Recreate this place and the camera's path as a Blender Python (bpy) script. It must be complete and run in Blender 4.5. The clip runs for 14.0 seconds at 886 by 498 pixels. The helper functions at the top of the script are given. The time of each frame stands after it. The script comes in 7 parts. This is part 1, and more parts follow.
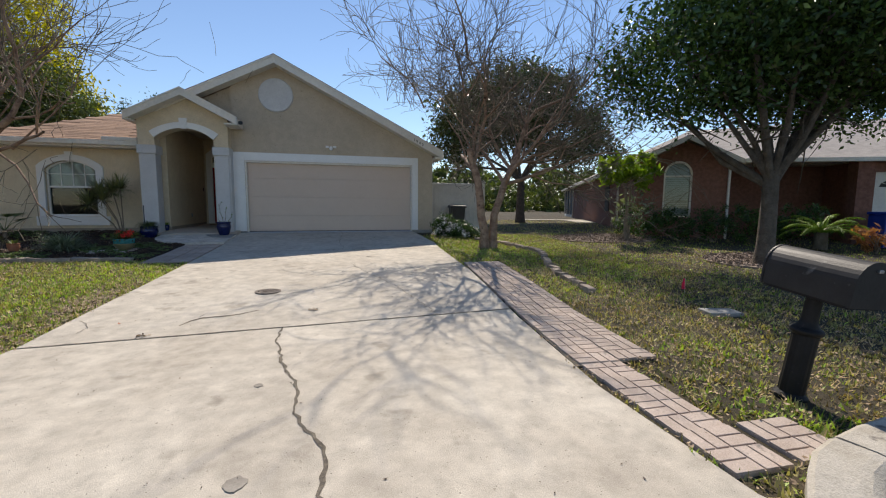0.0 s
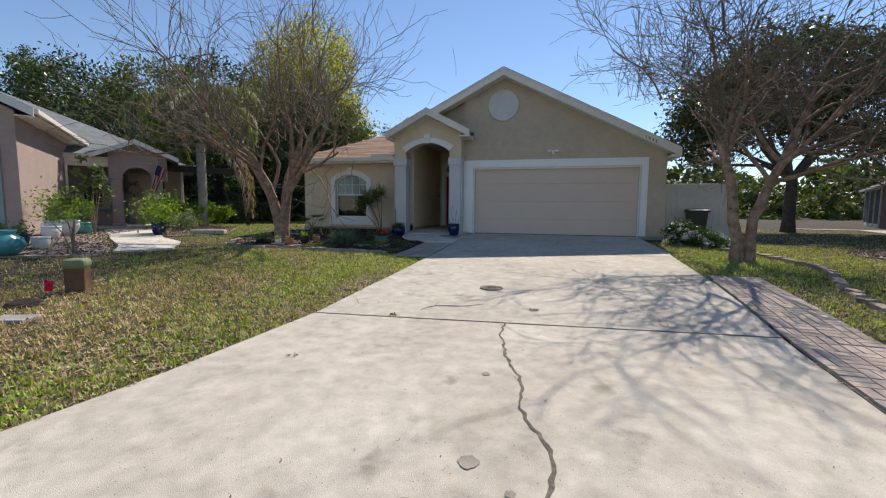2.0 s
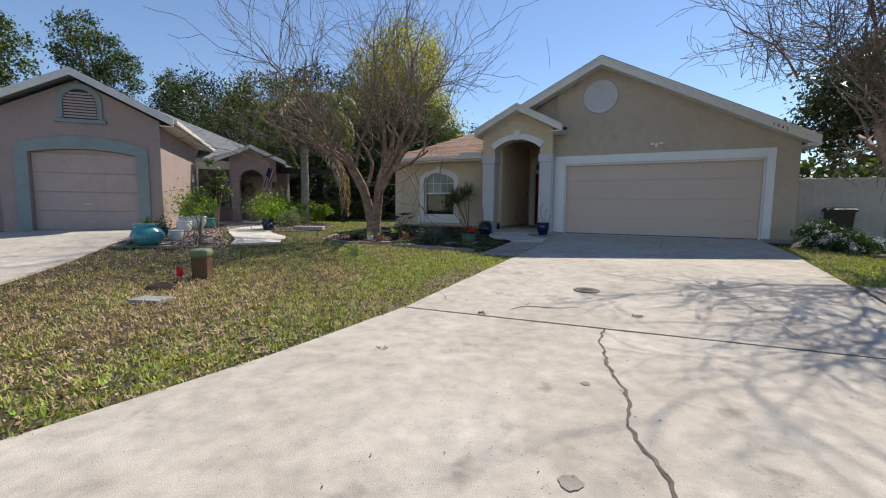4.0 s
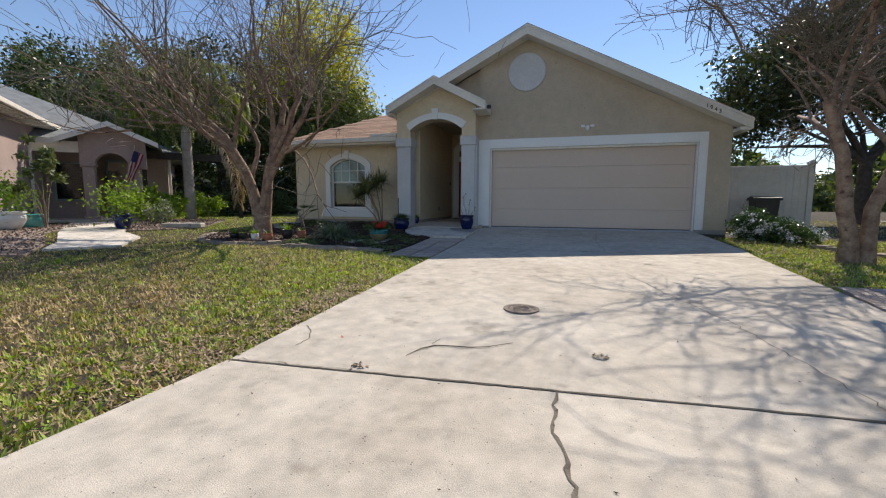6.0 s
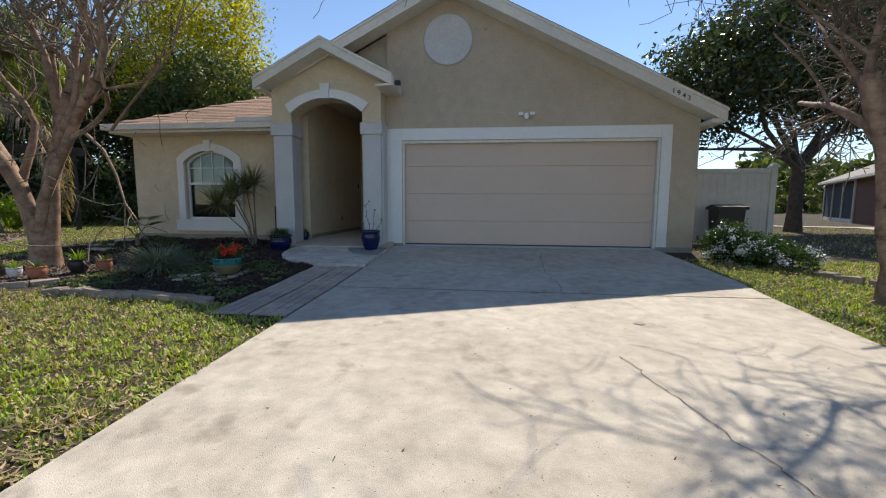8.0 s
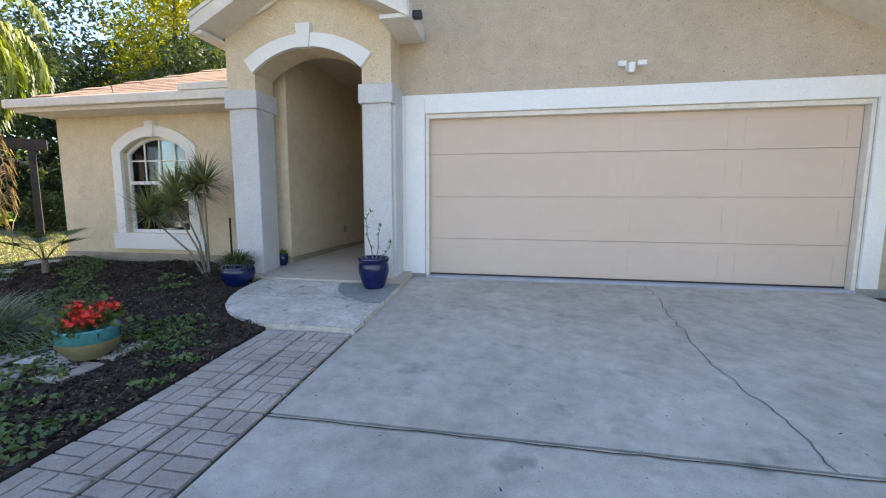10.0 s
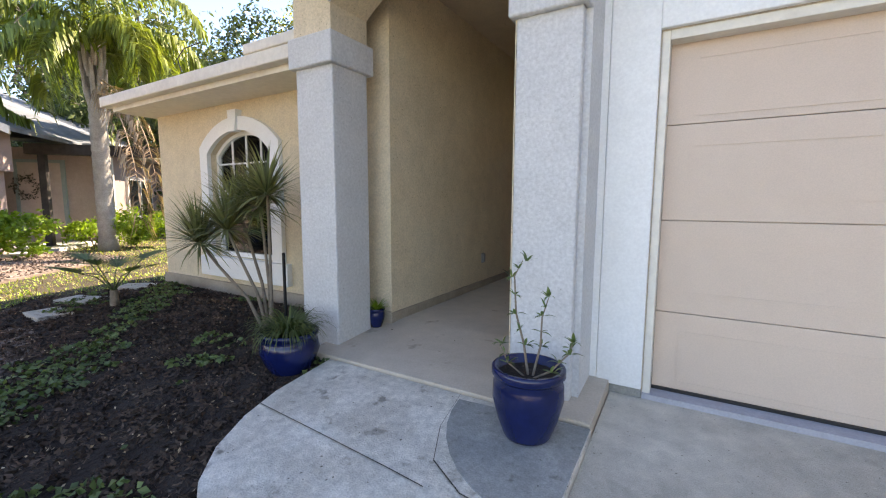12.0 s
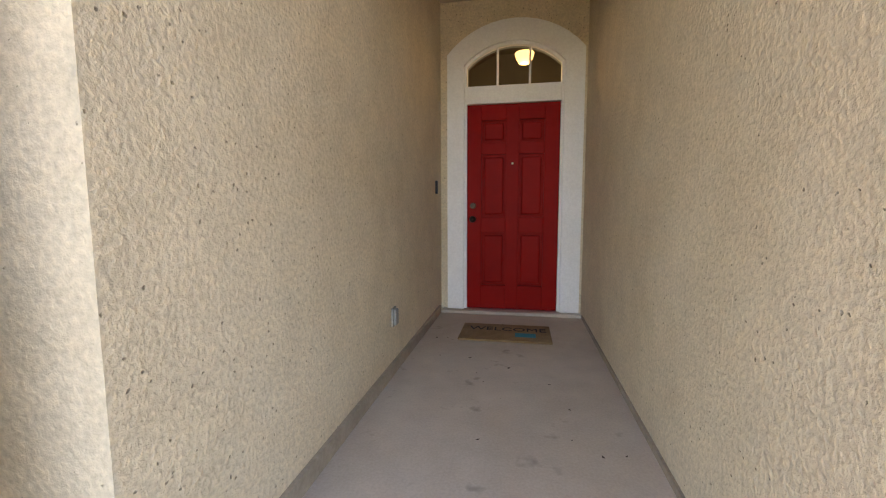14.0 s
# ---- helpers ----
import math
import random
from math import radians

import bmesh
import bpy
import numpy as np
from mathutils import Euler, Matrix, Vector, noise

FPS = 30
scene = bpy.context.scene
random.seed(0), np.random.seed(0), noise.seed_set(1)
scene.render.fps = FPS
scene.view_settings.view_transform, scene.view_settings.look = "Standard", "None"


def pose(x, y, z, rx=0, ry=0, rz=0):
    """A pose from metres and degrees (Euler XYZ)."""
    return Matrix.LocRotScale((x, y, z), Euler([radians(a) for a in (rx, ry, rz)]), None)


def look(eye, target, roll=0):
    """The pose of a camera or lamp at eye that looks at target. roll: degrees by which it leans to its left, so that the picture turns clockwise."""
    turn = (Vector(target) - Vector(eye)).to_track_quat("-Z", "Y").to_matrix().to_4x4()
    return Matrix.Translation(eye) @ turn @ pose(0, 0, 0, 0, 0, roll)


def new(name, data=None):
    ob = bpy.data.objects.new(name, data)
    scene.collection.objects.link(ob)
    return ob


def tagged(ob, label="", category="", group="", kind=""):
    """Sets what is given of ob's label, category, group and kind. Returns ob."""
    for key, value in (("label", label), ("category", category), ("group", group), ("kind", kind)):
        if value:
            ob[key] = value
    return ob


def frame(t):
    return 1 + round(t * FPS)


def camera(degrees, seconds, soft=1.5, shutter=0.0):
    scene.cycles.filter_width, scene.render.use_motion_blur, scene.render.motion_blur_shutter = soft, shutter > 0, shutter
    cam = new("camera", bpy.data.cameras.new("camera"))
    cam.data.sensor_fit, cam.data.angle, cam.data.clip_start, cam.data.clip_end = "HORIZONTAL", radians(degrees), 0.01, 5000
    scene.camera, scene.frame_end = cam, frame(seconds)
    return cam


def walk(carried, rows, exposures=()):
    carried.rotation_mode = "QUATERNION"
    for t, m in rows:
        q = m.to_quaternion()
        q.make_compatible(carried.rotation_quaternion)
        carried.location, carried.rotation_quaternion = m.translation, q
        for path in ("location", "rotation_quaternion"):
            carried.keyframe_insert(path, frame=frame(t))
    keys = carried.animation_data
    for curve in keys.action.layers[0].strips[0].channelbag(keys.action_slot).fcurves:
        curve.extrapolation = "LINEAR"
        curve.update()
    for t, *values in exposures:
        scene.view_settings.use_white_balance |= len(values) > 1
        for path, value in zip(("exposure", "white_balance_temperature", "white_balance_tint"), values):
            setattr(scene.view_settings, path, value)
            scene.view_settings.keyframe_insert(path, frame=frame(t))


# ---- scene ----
cam = camera(93.6, 14.0, soft=1.15)

EXPOSURES = [(0, 0.32, 7150, 13), (3, 0.32, 6800, 13), (6.5, 0.40, 7050, 14), (8, 0.5, 7100, 12), (10.5, 2.22, 7700, 17), (11.5, 2.18, 8000, 18), (12.5, 2.42, 8400, 21), (13, 2.72, 8900, 24), (13.5, 3.16, 9300, 27), (14, 3.6, 8800, 26)]
PATH = [
    (0, (0.232, 0.303, 1.672), (0.732, 2.228, 1.464), 0.4),
    (0.5, (0.166, 0.34, 1.649), (0.477, 2.305, 1.448), 0.6),
    (1, (0.128, 0.35, 1.641), (0.177, 2.34, 1.443), 0.5),
    (1.5, (0.114, 0.365, 1.621), (-0.115, 2.342, 1.429), 0.5),
    (2, (0.104, 0.392, 1.604), (-0.385, 2.322, 1.417), 0.5),
    (2.5, (0.079, 0.379, 1.605), (-0.61, 2.247, 1.418), 0.6),
    (3, (0.059, 0.368, 1.605), (-0.773, 2.177, 1.418), 0.7),
    (3.2, (0.063, 0.361, 1.605), (-0.811, 2.151, 1.418), 0.7),
    (5.3, (-0.193, 1.389, 1.435), (-0.952, 3.227, 1.219), 0.5),
    (5.5, (-0.206, 1.595, 1.435), (-0.911, 3.453, 1.211), 0.4),
    (6, (-0.3, 2.353, 1.484), (-0.855, 4.262, 1.266), 0.3),
    (6.5, (-0.368, 2.981, 1.569), (-0.793, 4.921, 1.342), 0.4),
    (7, (-0.405, 3.722, 1.6), (-0.732, 5.682, 1.378), 0.3),
    (7.5, (-0.469, 4.401, 1.687), (-0.727, 6.371, 1.462), 0.3),
    (8, (-0.441, 5.138, 1.678), (-0.673, 7.113, 1.464), 0.3),
    (8.2, (-0.469, 5.45, 1.69), (-0.698, 7.425, 1.473), 0.4),
    (10.3, (-1.127, 8.493, 1.915), (-1.572, 10.428, 1.676), 0.0),
    (10.5, (-1.211, 8.768, 1.963), (-1.721, 10.687, 1.722), -0.1),
    (11, (-1.412, 9.448, 1.983), (-2.106, 11.309, 1.748), -0.1),
    (11.5, (-1.703, 10.092, 1.978), (-2.588, 11.872, 1.754), 0.1),
    (12, (-2.004, 10.663, 1.983), (-3.028, 12.367, 1.762), 0.2),
    (12.5, (-2.389, 11.209, 1.986), (-3.469, 12.879, 1.774), 0.1),
    (13, (-2.814, 11.724, 1.978), (-3.846, 13.426, 1.781), 0.2),
    (13.5, (-3.214, 12.264, 1.972), (-3.942, 14.117, 1.778), 0.2),
    (14, (-3.435, 12.838, 1.988), (-3.8, 14.794, 1.788), -0.2),
]
walk(cam, [(t, look(eye, target, roll)) for t, eye, target, roll in PATH], exposures=EXPOSURES)

# ---- world and sun ----
SUN_X, SUN_Y = 0.25, 0.84          # where the sun stands, per metre of height
world = bpy.data.worlds.new("world")
scene.world = world
world.use_nodes = True
wn = world.node_tree
sky = wn.nodes.new("ShaderNodeTexSky")
sky.sky_type = "NISHITA"
sky.sun_disc = False
sky.sun_elevation = math.atan(1 / math.hypot(SUN_X, SUN_Y))
sky.sun_rotation = math.atan2(SUN_X, SUN_Y)
sky.air_density, sky.dust_density, sky.ozone_density = 1.0, 0.0, 5.0
wn.links.new(sky.outputs[0], wn.nodes["Background"].inputs[0])
wn.nodes["Background"].inputs[1].default_value = 0.12
sun = new("sun", bpy.data.lights.new("sun", "SUN"))
sun.data.energy, sun.data.angle, sun.data.color = 4.2, radians(0.53), (1.0, 0.95, 0.87)
sun.matrix_world = look((SUN_X * 60, SUN_Y * 60, 60), (0, 0, 0))


# ---- materials ----
def material(name, a, b, scale=3.0, rough=0.8, bump=0.3, fine=60.0, metal=0.0, c=None, spots=0.0, spot_scale=9.0, depth=0.004,
             vary=0.0, sheen=0.5, translucent=0.0, island=0.0, detail=6.0, mottle=0.07, pits=None):
    """Two colours mixed by coarse noise, a third in spots, fine relief with hollows and pits darkened in the colour,
    and a shift from piece to piece.
    """
    m = bpy.data.materials.new(name)
    m.use_nodes = True
    n, l = m.node_tree.nodes, m.node_tree.links
    p = n["Principled BSDF"]
    at = n.new("ShaderNodeTexCoord").outputs["Object"]

    def noise_at(s, d=detail):
        t = n.new("ShaderNodeTexNoise")
        t.inputs["Scale"].default_value, t.inputs["Detail"].default_value, t.inputs["Roughness"].default_value = s, d, 0.6
        l.new(at, t.inputs["Vector"])
        return t.outputs[0]

    def ramp(v, lo, hi):
        r = n.new("ShaderNodeMapRange")
        r.inputs[1].default_value, r.inputs[2].default_value = lo, hi
        l.new(v, r.inputs[0])
        return r.outputs[0]

    def mix(f, x, y, kind="MIX"):
        q = n.new("ShaderNodeMix")
        q.data_type, q.blend_type = "RGBA", kind
        for socket, v in ((q.inputs[0], f), (q.inputs[6], x), (q.inputs[7], y)):
            if isinstance(v, (int, float)):
                socket.default_value = v
            elif isinstance(v, tuple):
                socket.default_value = (*v, 1)
            else:
                l.new(v, socket)
        return q.outputs[2]

    colour = mix(ramp(noise_at(scale), 0.35, 0.65), a, b)
    if c:
        colour = mix(ramp(noise_at(spot_scale, 3), 0.62 - spots * 0.3, 0.72 - spots * 0.3), colour, c)
    f = noise_at(fine, 3)
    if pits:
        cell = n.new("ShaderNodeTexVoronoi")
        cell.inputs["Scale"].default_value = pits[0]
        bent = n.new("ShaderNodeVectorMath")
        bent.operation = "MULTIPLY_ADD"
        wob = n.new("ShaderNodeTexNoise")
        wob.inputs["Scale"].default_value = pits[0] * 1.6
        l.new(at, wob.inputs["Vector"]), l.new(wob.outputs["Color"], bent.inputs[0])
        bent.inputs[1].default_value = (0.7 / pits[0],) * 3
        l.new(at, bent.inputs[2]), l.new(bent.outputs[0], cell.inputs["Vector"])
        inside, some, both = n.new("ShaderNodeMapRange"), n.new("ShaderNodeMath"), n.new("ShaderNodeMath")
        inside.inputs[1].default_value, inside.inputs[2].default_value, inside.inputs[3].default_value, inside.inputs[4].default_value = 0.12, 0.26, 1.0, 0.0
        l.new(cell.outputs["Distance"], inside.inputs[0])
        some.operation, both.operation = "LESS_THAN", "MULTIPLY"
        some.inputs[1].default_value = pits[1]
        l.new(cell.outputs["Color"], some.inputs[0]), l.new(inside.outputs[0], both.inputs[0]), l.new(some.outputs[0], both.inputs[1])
        # Pits are given a darker colour as well as being sunk.
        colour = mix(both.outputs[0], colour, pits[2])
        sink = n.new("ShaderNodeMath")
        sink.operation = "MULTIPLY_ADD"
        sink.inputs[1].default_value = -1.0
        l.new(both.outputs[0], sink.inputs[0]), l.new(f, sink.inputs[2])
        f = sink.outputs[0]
    # Hollows of the relief also darkened in the colour, by bump strength.
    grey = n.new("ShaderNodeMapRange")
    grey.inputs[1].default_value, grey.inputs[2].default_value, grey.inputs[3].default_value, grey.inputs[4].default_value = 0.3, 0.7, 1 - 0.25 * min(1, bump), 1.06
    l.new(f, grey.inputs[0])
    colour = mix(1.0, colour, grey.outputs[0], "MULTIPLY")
    middle = n.new("ShaderNodeMapRange")
    middle.inputs[1].default_value, middle.inputs[2].default_value, middle.inputs[3].default_value, middle.inputs[4].default_value = 0.32, 0.68, 1 - mottle, 1 + mottle * 0.6
    l.new(noise_at(scale * 6.3, 5), middle.inputs[0])
    colour = mix(1.0, colour, middle.outputs[0], "MULTIPLY")
    if vary or island:
        r = n.new("ShaderNodeNewGeometry").outputs["Random Per Island"] if island else n.new("ShaderNodeObjectInfo").outputs["Random"]
        v = n.new("ShaderNodeMapRange")
        amount = island or vary
        v.inputs[3].default_value, v.inputs[4].default_value = 1 - amount, 1 + amount
        l.new(r, v.inputs[0])
        colour = mix(1.0, colour, v.outputs[0], "MULTIPLY")
    l.new(colour, p.inputs["Base Color"])
    p.inputs["Roughness"].default_value, p.inputs["Metallic"].default_value = rough, metal
    p.inputs["Specular IOR Level"].default_value = sheen
    if bump:
        bp = n.new("ShaderNodeBump")
        bp.inputs["Strength"].default_value, bp.inputs["Distance"].default_value = min(1, bump), depth
        l.new(f, bp.inputs["Height"])
        l.new(bp.outputs[0], p.inputs["Normal"])
    if translucent:
        t, s = n.new("ShaderNodeBsdfTranslucent"), n.new("ShaderNodeMixShader")
        l.new(mix(1.0, colour, (1.2, 1.0, 1.0) if name == "pink_vinyl" else (1.25, 1.3, 0.55), "MULTIPLY"), t.inputs[0])
        s.inputs[0].default_value = translucent
        l.new(p.outputs[0], s.inputs[1]), l.new(t.outputs[0], s.inputs[2])
        l.new(s.outputs[0], n["Material Output"].inputs[0])
    return m


def glow(name, colour, power):
    m = bpy.data.materials.new(name)
    m.use_nodes = True
    p = m.node_tree.nodes["Principled BSDF"]
    p.inputs["Base Color"].default_value = (*colour, 1)
    p.inputs["Emission Color"].default_value, p.inputs["Emission Strength"].default_value = (*colour, 1), power
    return m


def glass_material():
    m = bpy.data.materials.new("window_glass")
    m.use_nodes = True
    n, l = m.node_tree.nodes, m.node_tree.links
    g, t, s, f = (n.new("ShaderNodeBsdfGlossy"), n.new("ShaderNodeBsdfTransparent"), n.new("ShaderNodeMixShader"), n.new("ShaderNodeFresnel"))
    g.inputs["Roughness"].default_value = 0.02
    t.inputs[0].default_value = (0.7, 0.76, 0.76, 1)
    f.inputs[0].default_value = 1.42
    l.new(f.outputs[0], s.inputs[0]), l.new(t.outputs[0], s.inputs[1]), l.new(g.outputs[0], s.inputs[2])
    l.new(s.outputs[0], n["Material Output"].inputs[0])
    return m


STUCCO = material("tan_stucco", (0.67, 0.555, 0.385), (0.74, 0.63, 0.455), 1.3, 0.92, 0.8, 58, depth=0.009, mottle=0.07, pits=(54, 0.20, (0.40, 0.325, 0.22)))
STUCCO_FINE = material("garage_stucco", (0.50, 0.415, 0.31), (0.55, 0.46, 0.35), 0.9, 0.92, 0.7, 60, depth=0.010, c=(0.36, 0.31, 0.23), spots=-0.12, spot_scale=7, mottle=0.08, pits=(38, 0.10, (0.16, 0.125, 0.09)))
WHITE_STUCCO = material("white_stucco", (0.57, 0.57, 0.565), (0.62, 0.62, 0.615), 2.5, 0.85, 0.7, 50, depth=0.007, mottle=0.03, pits=(62, 0.12, (0.42, 0.40, 0.36)))
WHITE_TRIM = material("white_trim", (0.75, 0.75, 0.73), (0.79, 0.79, 0.77), 2.0, 0.6, 0.2, 60, depth=0.002, mottle=0.02)
FASCIA = material("cream_fascia", (0.68, 0.64, 0.56), (0.74, 0.70, 0.62), 2.0, 0.55, 0.15, 30, depth=0.002)
GARAGE_DOOR = material("garage_door_paint", (0.60, 0.47, 0.375), (0.62, 0.49, 0.395), 1.2, 0.5, 0.25, 160, depth=0.002, mottle=0.02)
SILL = material("sill_paint", (0.36, 0.36, 0.40), (0.42, 0.42, 0.46), 4, 0.8, 0.4, 80)
SHINGLE = material("brown_shingle", (0.30, 0.19, 0.125), (0.40, 0.255, 0.17), 4.0, 0.95, 0.6, 120, vary=0.22, depth=0.004)
SHINGLE_GREY = material("grey_shingle", (0.16, 0.18, 0.19), (0.24, 0.26, 0.27), 4.0, 0.9, 0.5, 120, vary=0.2, depth=0.004)
SHINGLE_TAUPE = material("taupe_shingle", (0.24, 0.22, 0.20), (0.32, 0.29, 0.26), 4.0, 0.9, 0.5, 120, vary=0.2, depth=0.004)
CONCRETE = material("driveway_concrete", (0.475, 0.425, 0.35), (0.59, 0.54, 0.455), 1.1, 0.9, 0.9, 190, c=(0.37, 0.33, 0.27), spots=0.0, spot_scale=2.6, depth=0.003, mottle=0.2, pits=(62, 0.16, (0.27, 0.24, 0.20)))
STAIN = material("driveway_stain", (0.24, 0.215, 0.18), (0.34, 0.31, 0.265), 9, 0.9, 0.6, 120, depth=0.003)
CONCRETE_PAD = material("pad_concrete", (0.57, 0.52, 0.44), (0.78, 0.73, 0.64), 3.4, 0.9, 0.9, 110, c=(0.30, 0.265, 0.22), spots=0.03, spot_scale=7, depth=0.006, mottle=0.2, pits=(40, 0.15, (0.20, 0.17, 0.13)))
CONCRETE_GREY = material("grey_patch", (0.27, 0.27, 0.25), (0.37, 0.365, 0.34), 5, 0.9, 0.8, 110, c=(0.22, 0.215, 0.19), spots=0.0, spot_scale=14, mottle=0.16, pits=(50, 0.12, (0.18, 0.17, 0.15)))
PORCH_FLOOR = material("porch_slab", (0.49, 0.41, 0.32), (0.56, 0.475, 0.38), 1.2, 0.85, 0.35, 90, c=(0.33, 0.27, 0.21), spots=-0.05, spot_scale=5, depth=0.002)
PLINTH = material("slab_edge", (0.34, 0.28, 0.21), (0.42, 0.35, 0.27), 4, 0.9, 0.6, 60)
CRACK = material("crack_grit", (0.09, 0.075, 0.06), (0.20, 0.17, 0.13), 25, 0.95, 0.8, 150)
JOINT = material("joint_dirt", (0.05, 0.045, 0.035), (0.10, 0.085, 0.065), 15, 0.95, 0.5, 150)
PAVER = material("stamped_paver", (0.40, 0.32, 0.265), (0.50, 0.415, 0.355), 5, 0.9, 0.9, 120, c=(0.22, 0.19, 0.17), spots=0.0, spot_scale=9, vary=0.14, depth=0.004)
ASPHALT = material("asphalt", (0.05, 0.05, 0.05), (0.075, 0.072, 0.068), 3, 0.9, 0.9, 200)
KERB = material("kerb_concrete", (0.42, 0.38, 0.31), (0.52, 0.48, 0.41), 5, 0.9, 0.8, 90, c=(0.16, 0.14, 0.12), spots=0.02, spot_scale=6, depth=0.006)
GRASS_SOIL = material("lawn_soil", (0.038, 0.031, 0.016), (0.08, 0.062, 0.034), 0.9, 1.0, 0.9, 60, c=(0.075, 0.08, 0.026), spots=0.1, spot_scale=1.4, depth=0.02)
BLADE = material("grass_blades", (0.27, 0.265, 0.085), (0.48, 0.42, 0.20), 0.45, 0.6, 0.0, 60, c=(0.14, 0.22, 0.04), spots=0.02, spot_scale=1.1, island=0.7, translucent=0.3, sheen=0.3)
BLADE_GREEN = material("green_grass_blades", (0.23, 0.35, 0.05), (0.36, 0.48, 0.09), 0.8, 0.5, 0.0, 60, island=0.6, translucent=0.35, sheen=0.3)
BLADE_DRY = material("dry_grass_blades", (0.42, 0.30, 0.15), (0.54, 0.41, 0.23), 0.8, 0.8, 0.0, 60, island=0.6, translucent=0.2, sheen=0.3)
MULCH = material("dark_mulch", (0.022, 0.013, 0.009), (0.050, 0.033, 0.023), 4, 1.0, 1.0, 45, c=(0.10, 0.085, 0.07), spots=-0.05, spot_scale=40, depth=0.03)
MULCH_CHIP = material("mulch_chips", (0.042, 0.025, 0.017), (0.105, 0.068, 0.047), 4, 0.95, 0.3, 60, island=0.5)
LITTER = material("fallen_leaves", (0.25, 0.17, 0.10), (0.38, 0.28, 0.18), 4, 0.8, 0.0, 60, island=0.5)
WOOD_CHIP = material("bark_chips", (0.16, 0.12, 0.095), (0.27, 0.21, 0.17), 4, 0.95, 0.3, 60, island=0.5)
BARK_RED = material("crape_myrtle_bark", (0.18, 0.10, 0.065), (0.40, 0.275, 0.19), 7, 0.8, 0.6, 50, c=(0.10, 0.055, 0.038), spots=0.03, spot_scale=6)
TWIG = material("grey_twigs", (0.095, 0.077, 0.055), (0.205, 0.17, 0.125), 5, 0.9, 0.0, 50)
BARK_DARK = material("oak_bark", (0.10, 0.08, 0.06), (0.17, 0.14, 0.11), 6, 0.95, 1.0, 30, depth=0.03)
BARK_TAN = material("tan_bark", (0.21, 0.165, 0.12), (0.30, 0.24, 0.18), 5, 0.95, 0.9, 26, depth=0.02)
PALM_BARK = material("palm_trunk", (0.33, 0.30, 0.26), (0.46, 0.425, 0.37), 5, 0.95, 0.7, 40, depth=0.01)
LEAF_OAK = material("oak_leaves", (0.035, 0.055, 0.018), (0.065, 0.095, 0.03), 0.8, 0.35, 0.0, 50, island=0.5, translucent=0.25)
LEAF_DARK = material("dark_glossy_leaves", (0.035, 0.075, 0.018), (0.065, 0.12, 0.03), 0.9, 0.22, 0.0, 50, island=0.5, translucent=0.22)
LEAF_GOLD = material("yellow_green_leaves", (0.30, 0.30, 0.015), (0.46, 0.40, 0.02), 0.5, 0.55, 0.0, 50, island=0.5, translucent=0.5)
LEAF_PINE = material("pine_needles", (0.05, 0.085, 0.02), (0.09, 0.13, 0.035), 0.6, 0.55, 0.0, 50, island=0.5, translucent=0.3)
LEAF_SAGE = material("narrow_green_leaves", (0.07, 0.11, 0.035), (0.13, 0.18, 0.06), 3, 0.5, 0.0, 50, island=0.4, translucent=0.25)
LEAF_MID = material("mid_green_leaves", (0.07, 0.10, 0.03), (0.12, 0.15, 0.045), 0.6, 0.55, 0.0, 50, island=0.5, translucent=0.3)
LEAF_BRIGHT = material("bright_leaves", (0.13, 0.24, 0.02), (0.24, 0.34, 0.03), 3, 0.5, 0.0, 50, island=0.3, translucent=0.4)
LEAF_GREYGREEN = material("dusty_leaves", (0.17, 0.21, 0.14), (0.25, 0.29, 0.19), 3, 0.6, 0.0, 50, island=0.35, translucent=0.25)
LEAF_ORANGE = material("croton_leaves", (0.38, 0.13, 0.06), (0.48, 0.27, 0.10), 3, 0.5, 0.0, 50, island=0.5, translucent=0.3)
FROND = material("palm_fronds", (0.11, 0.165, 0.03), (0.24, 0.28, 0.055), 0.6, 0.5, 0.0, 50, island=0.4, translucent=0.35)
FROND_DRY = material("dry_palm_frond", (0.36, 0.26, 0.17), (0.46, 0.35, 0.25), 3, 0.8, 0.0, 50, island=0.4, translucent=0.2)
DRACAENA = material("dracaena_leaves", (0.13, 0.15, 0.055), (0.24, 0.24, 0.11), 4, 0.45, 0.0, 50, island=0.4, translucent=0.25)
DAISY = material("white_petals", (0.75, 0.75, 0.72), (0.82, 0.82, 0.80), 3, 0.6, 0.0, 50)
RED_PETAL = material("red_petals", (0.62, 0.03, 0.02), (0.72, 0.06, 0.03), 3, 0.5, 0.0, 50, island=0.3)
RED_DOOR = material("red_door_paint", (0.25, 0.005, 0.004), (0.29, 0.007, 0.005), 2, 0.45, 0.1, 90, depth=0.001, sheen=0.06)
BLUE_GLAZE = material("cobalt_glaze", (0.003, 0.008, 0.05), (0.006, 0.014, 0.085), 5, 0.18, 0.2, 30, depth=0.003)
TEAL_GLAZE = material("teal_glaze", (0.04, 0.22, 0.24), (0.07, 0.33, 0.36), 5, 0.25, 0.2, 30, depth=0.003)
OLIVE_GLAZE = material("olive_glaze", (0.13, 0.12, 0.055), (0.22, 0.19, 0.10), 5, 0.3, 0.2, 30, depth=0.003)
TERRACOTTA = material("terracotta", (0.36, 0.13, 0.07), (0.44, 0.18, 0.10), 6, 0.85, 0.3, 60)
WHITE_CERAMIC = material("white_ceramic", (0.62, 0.62, 0.60), (0.72, 0.72, 0.70), 5, 0.4, 0.1, 60)
BLACK_PLASTIC = material("black_plastic", (0.012, 0.012, 0.013), (0.02, 0.02, 0.021), 5, 0.45, 0.2, 90)
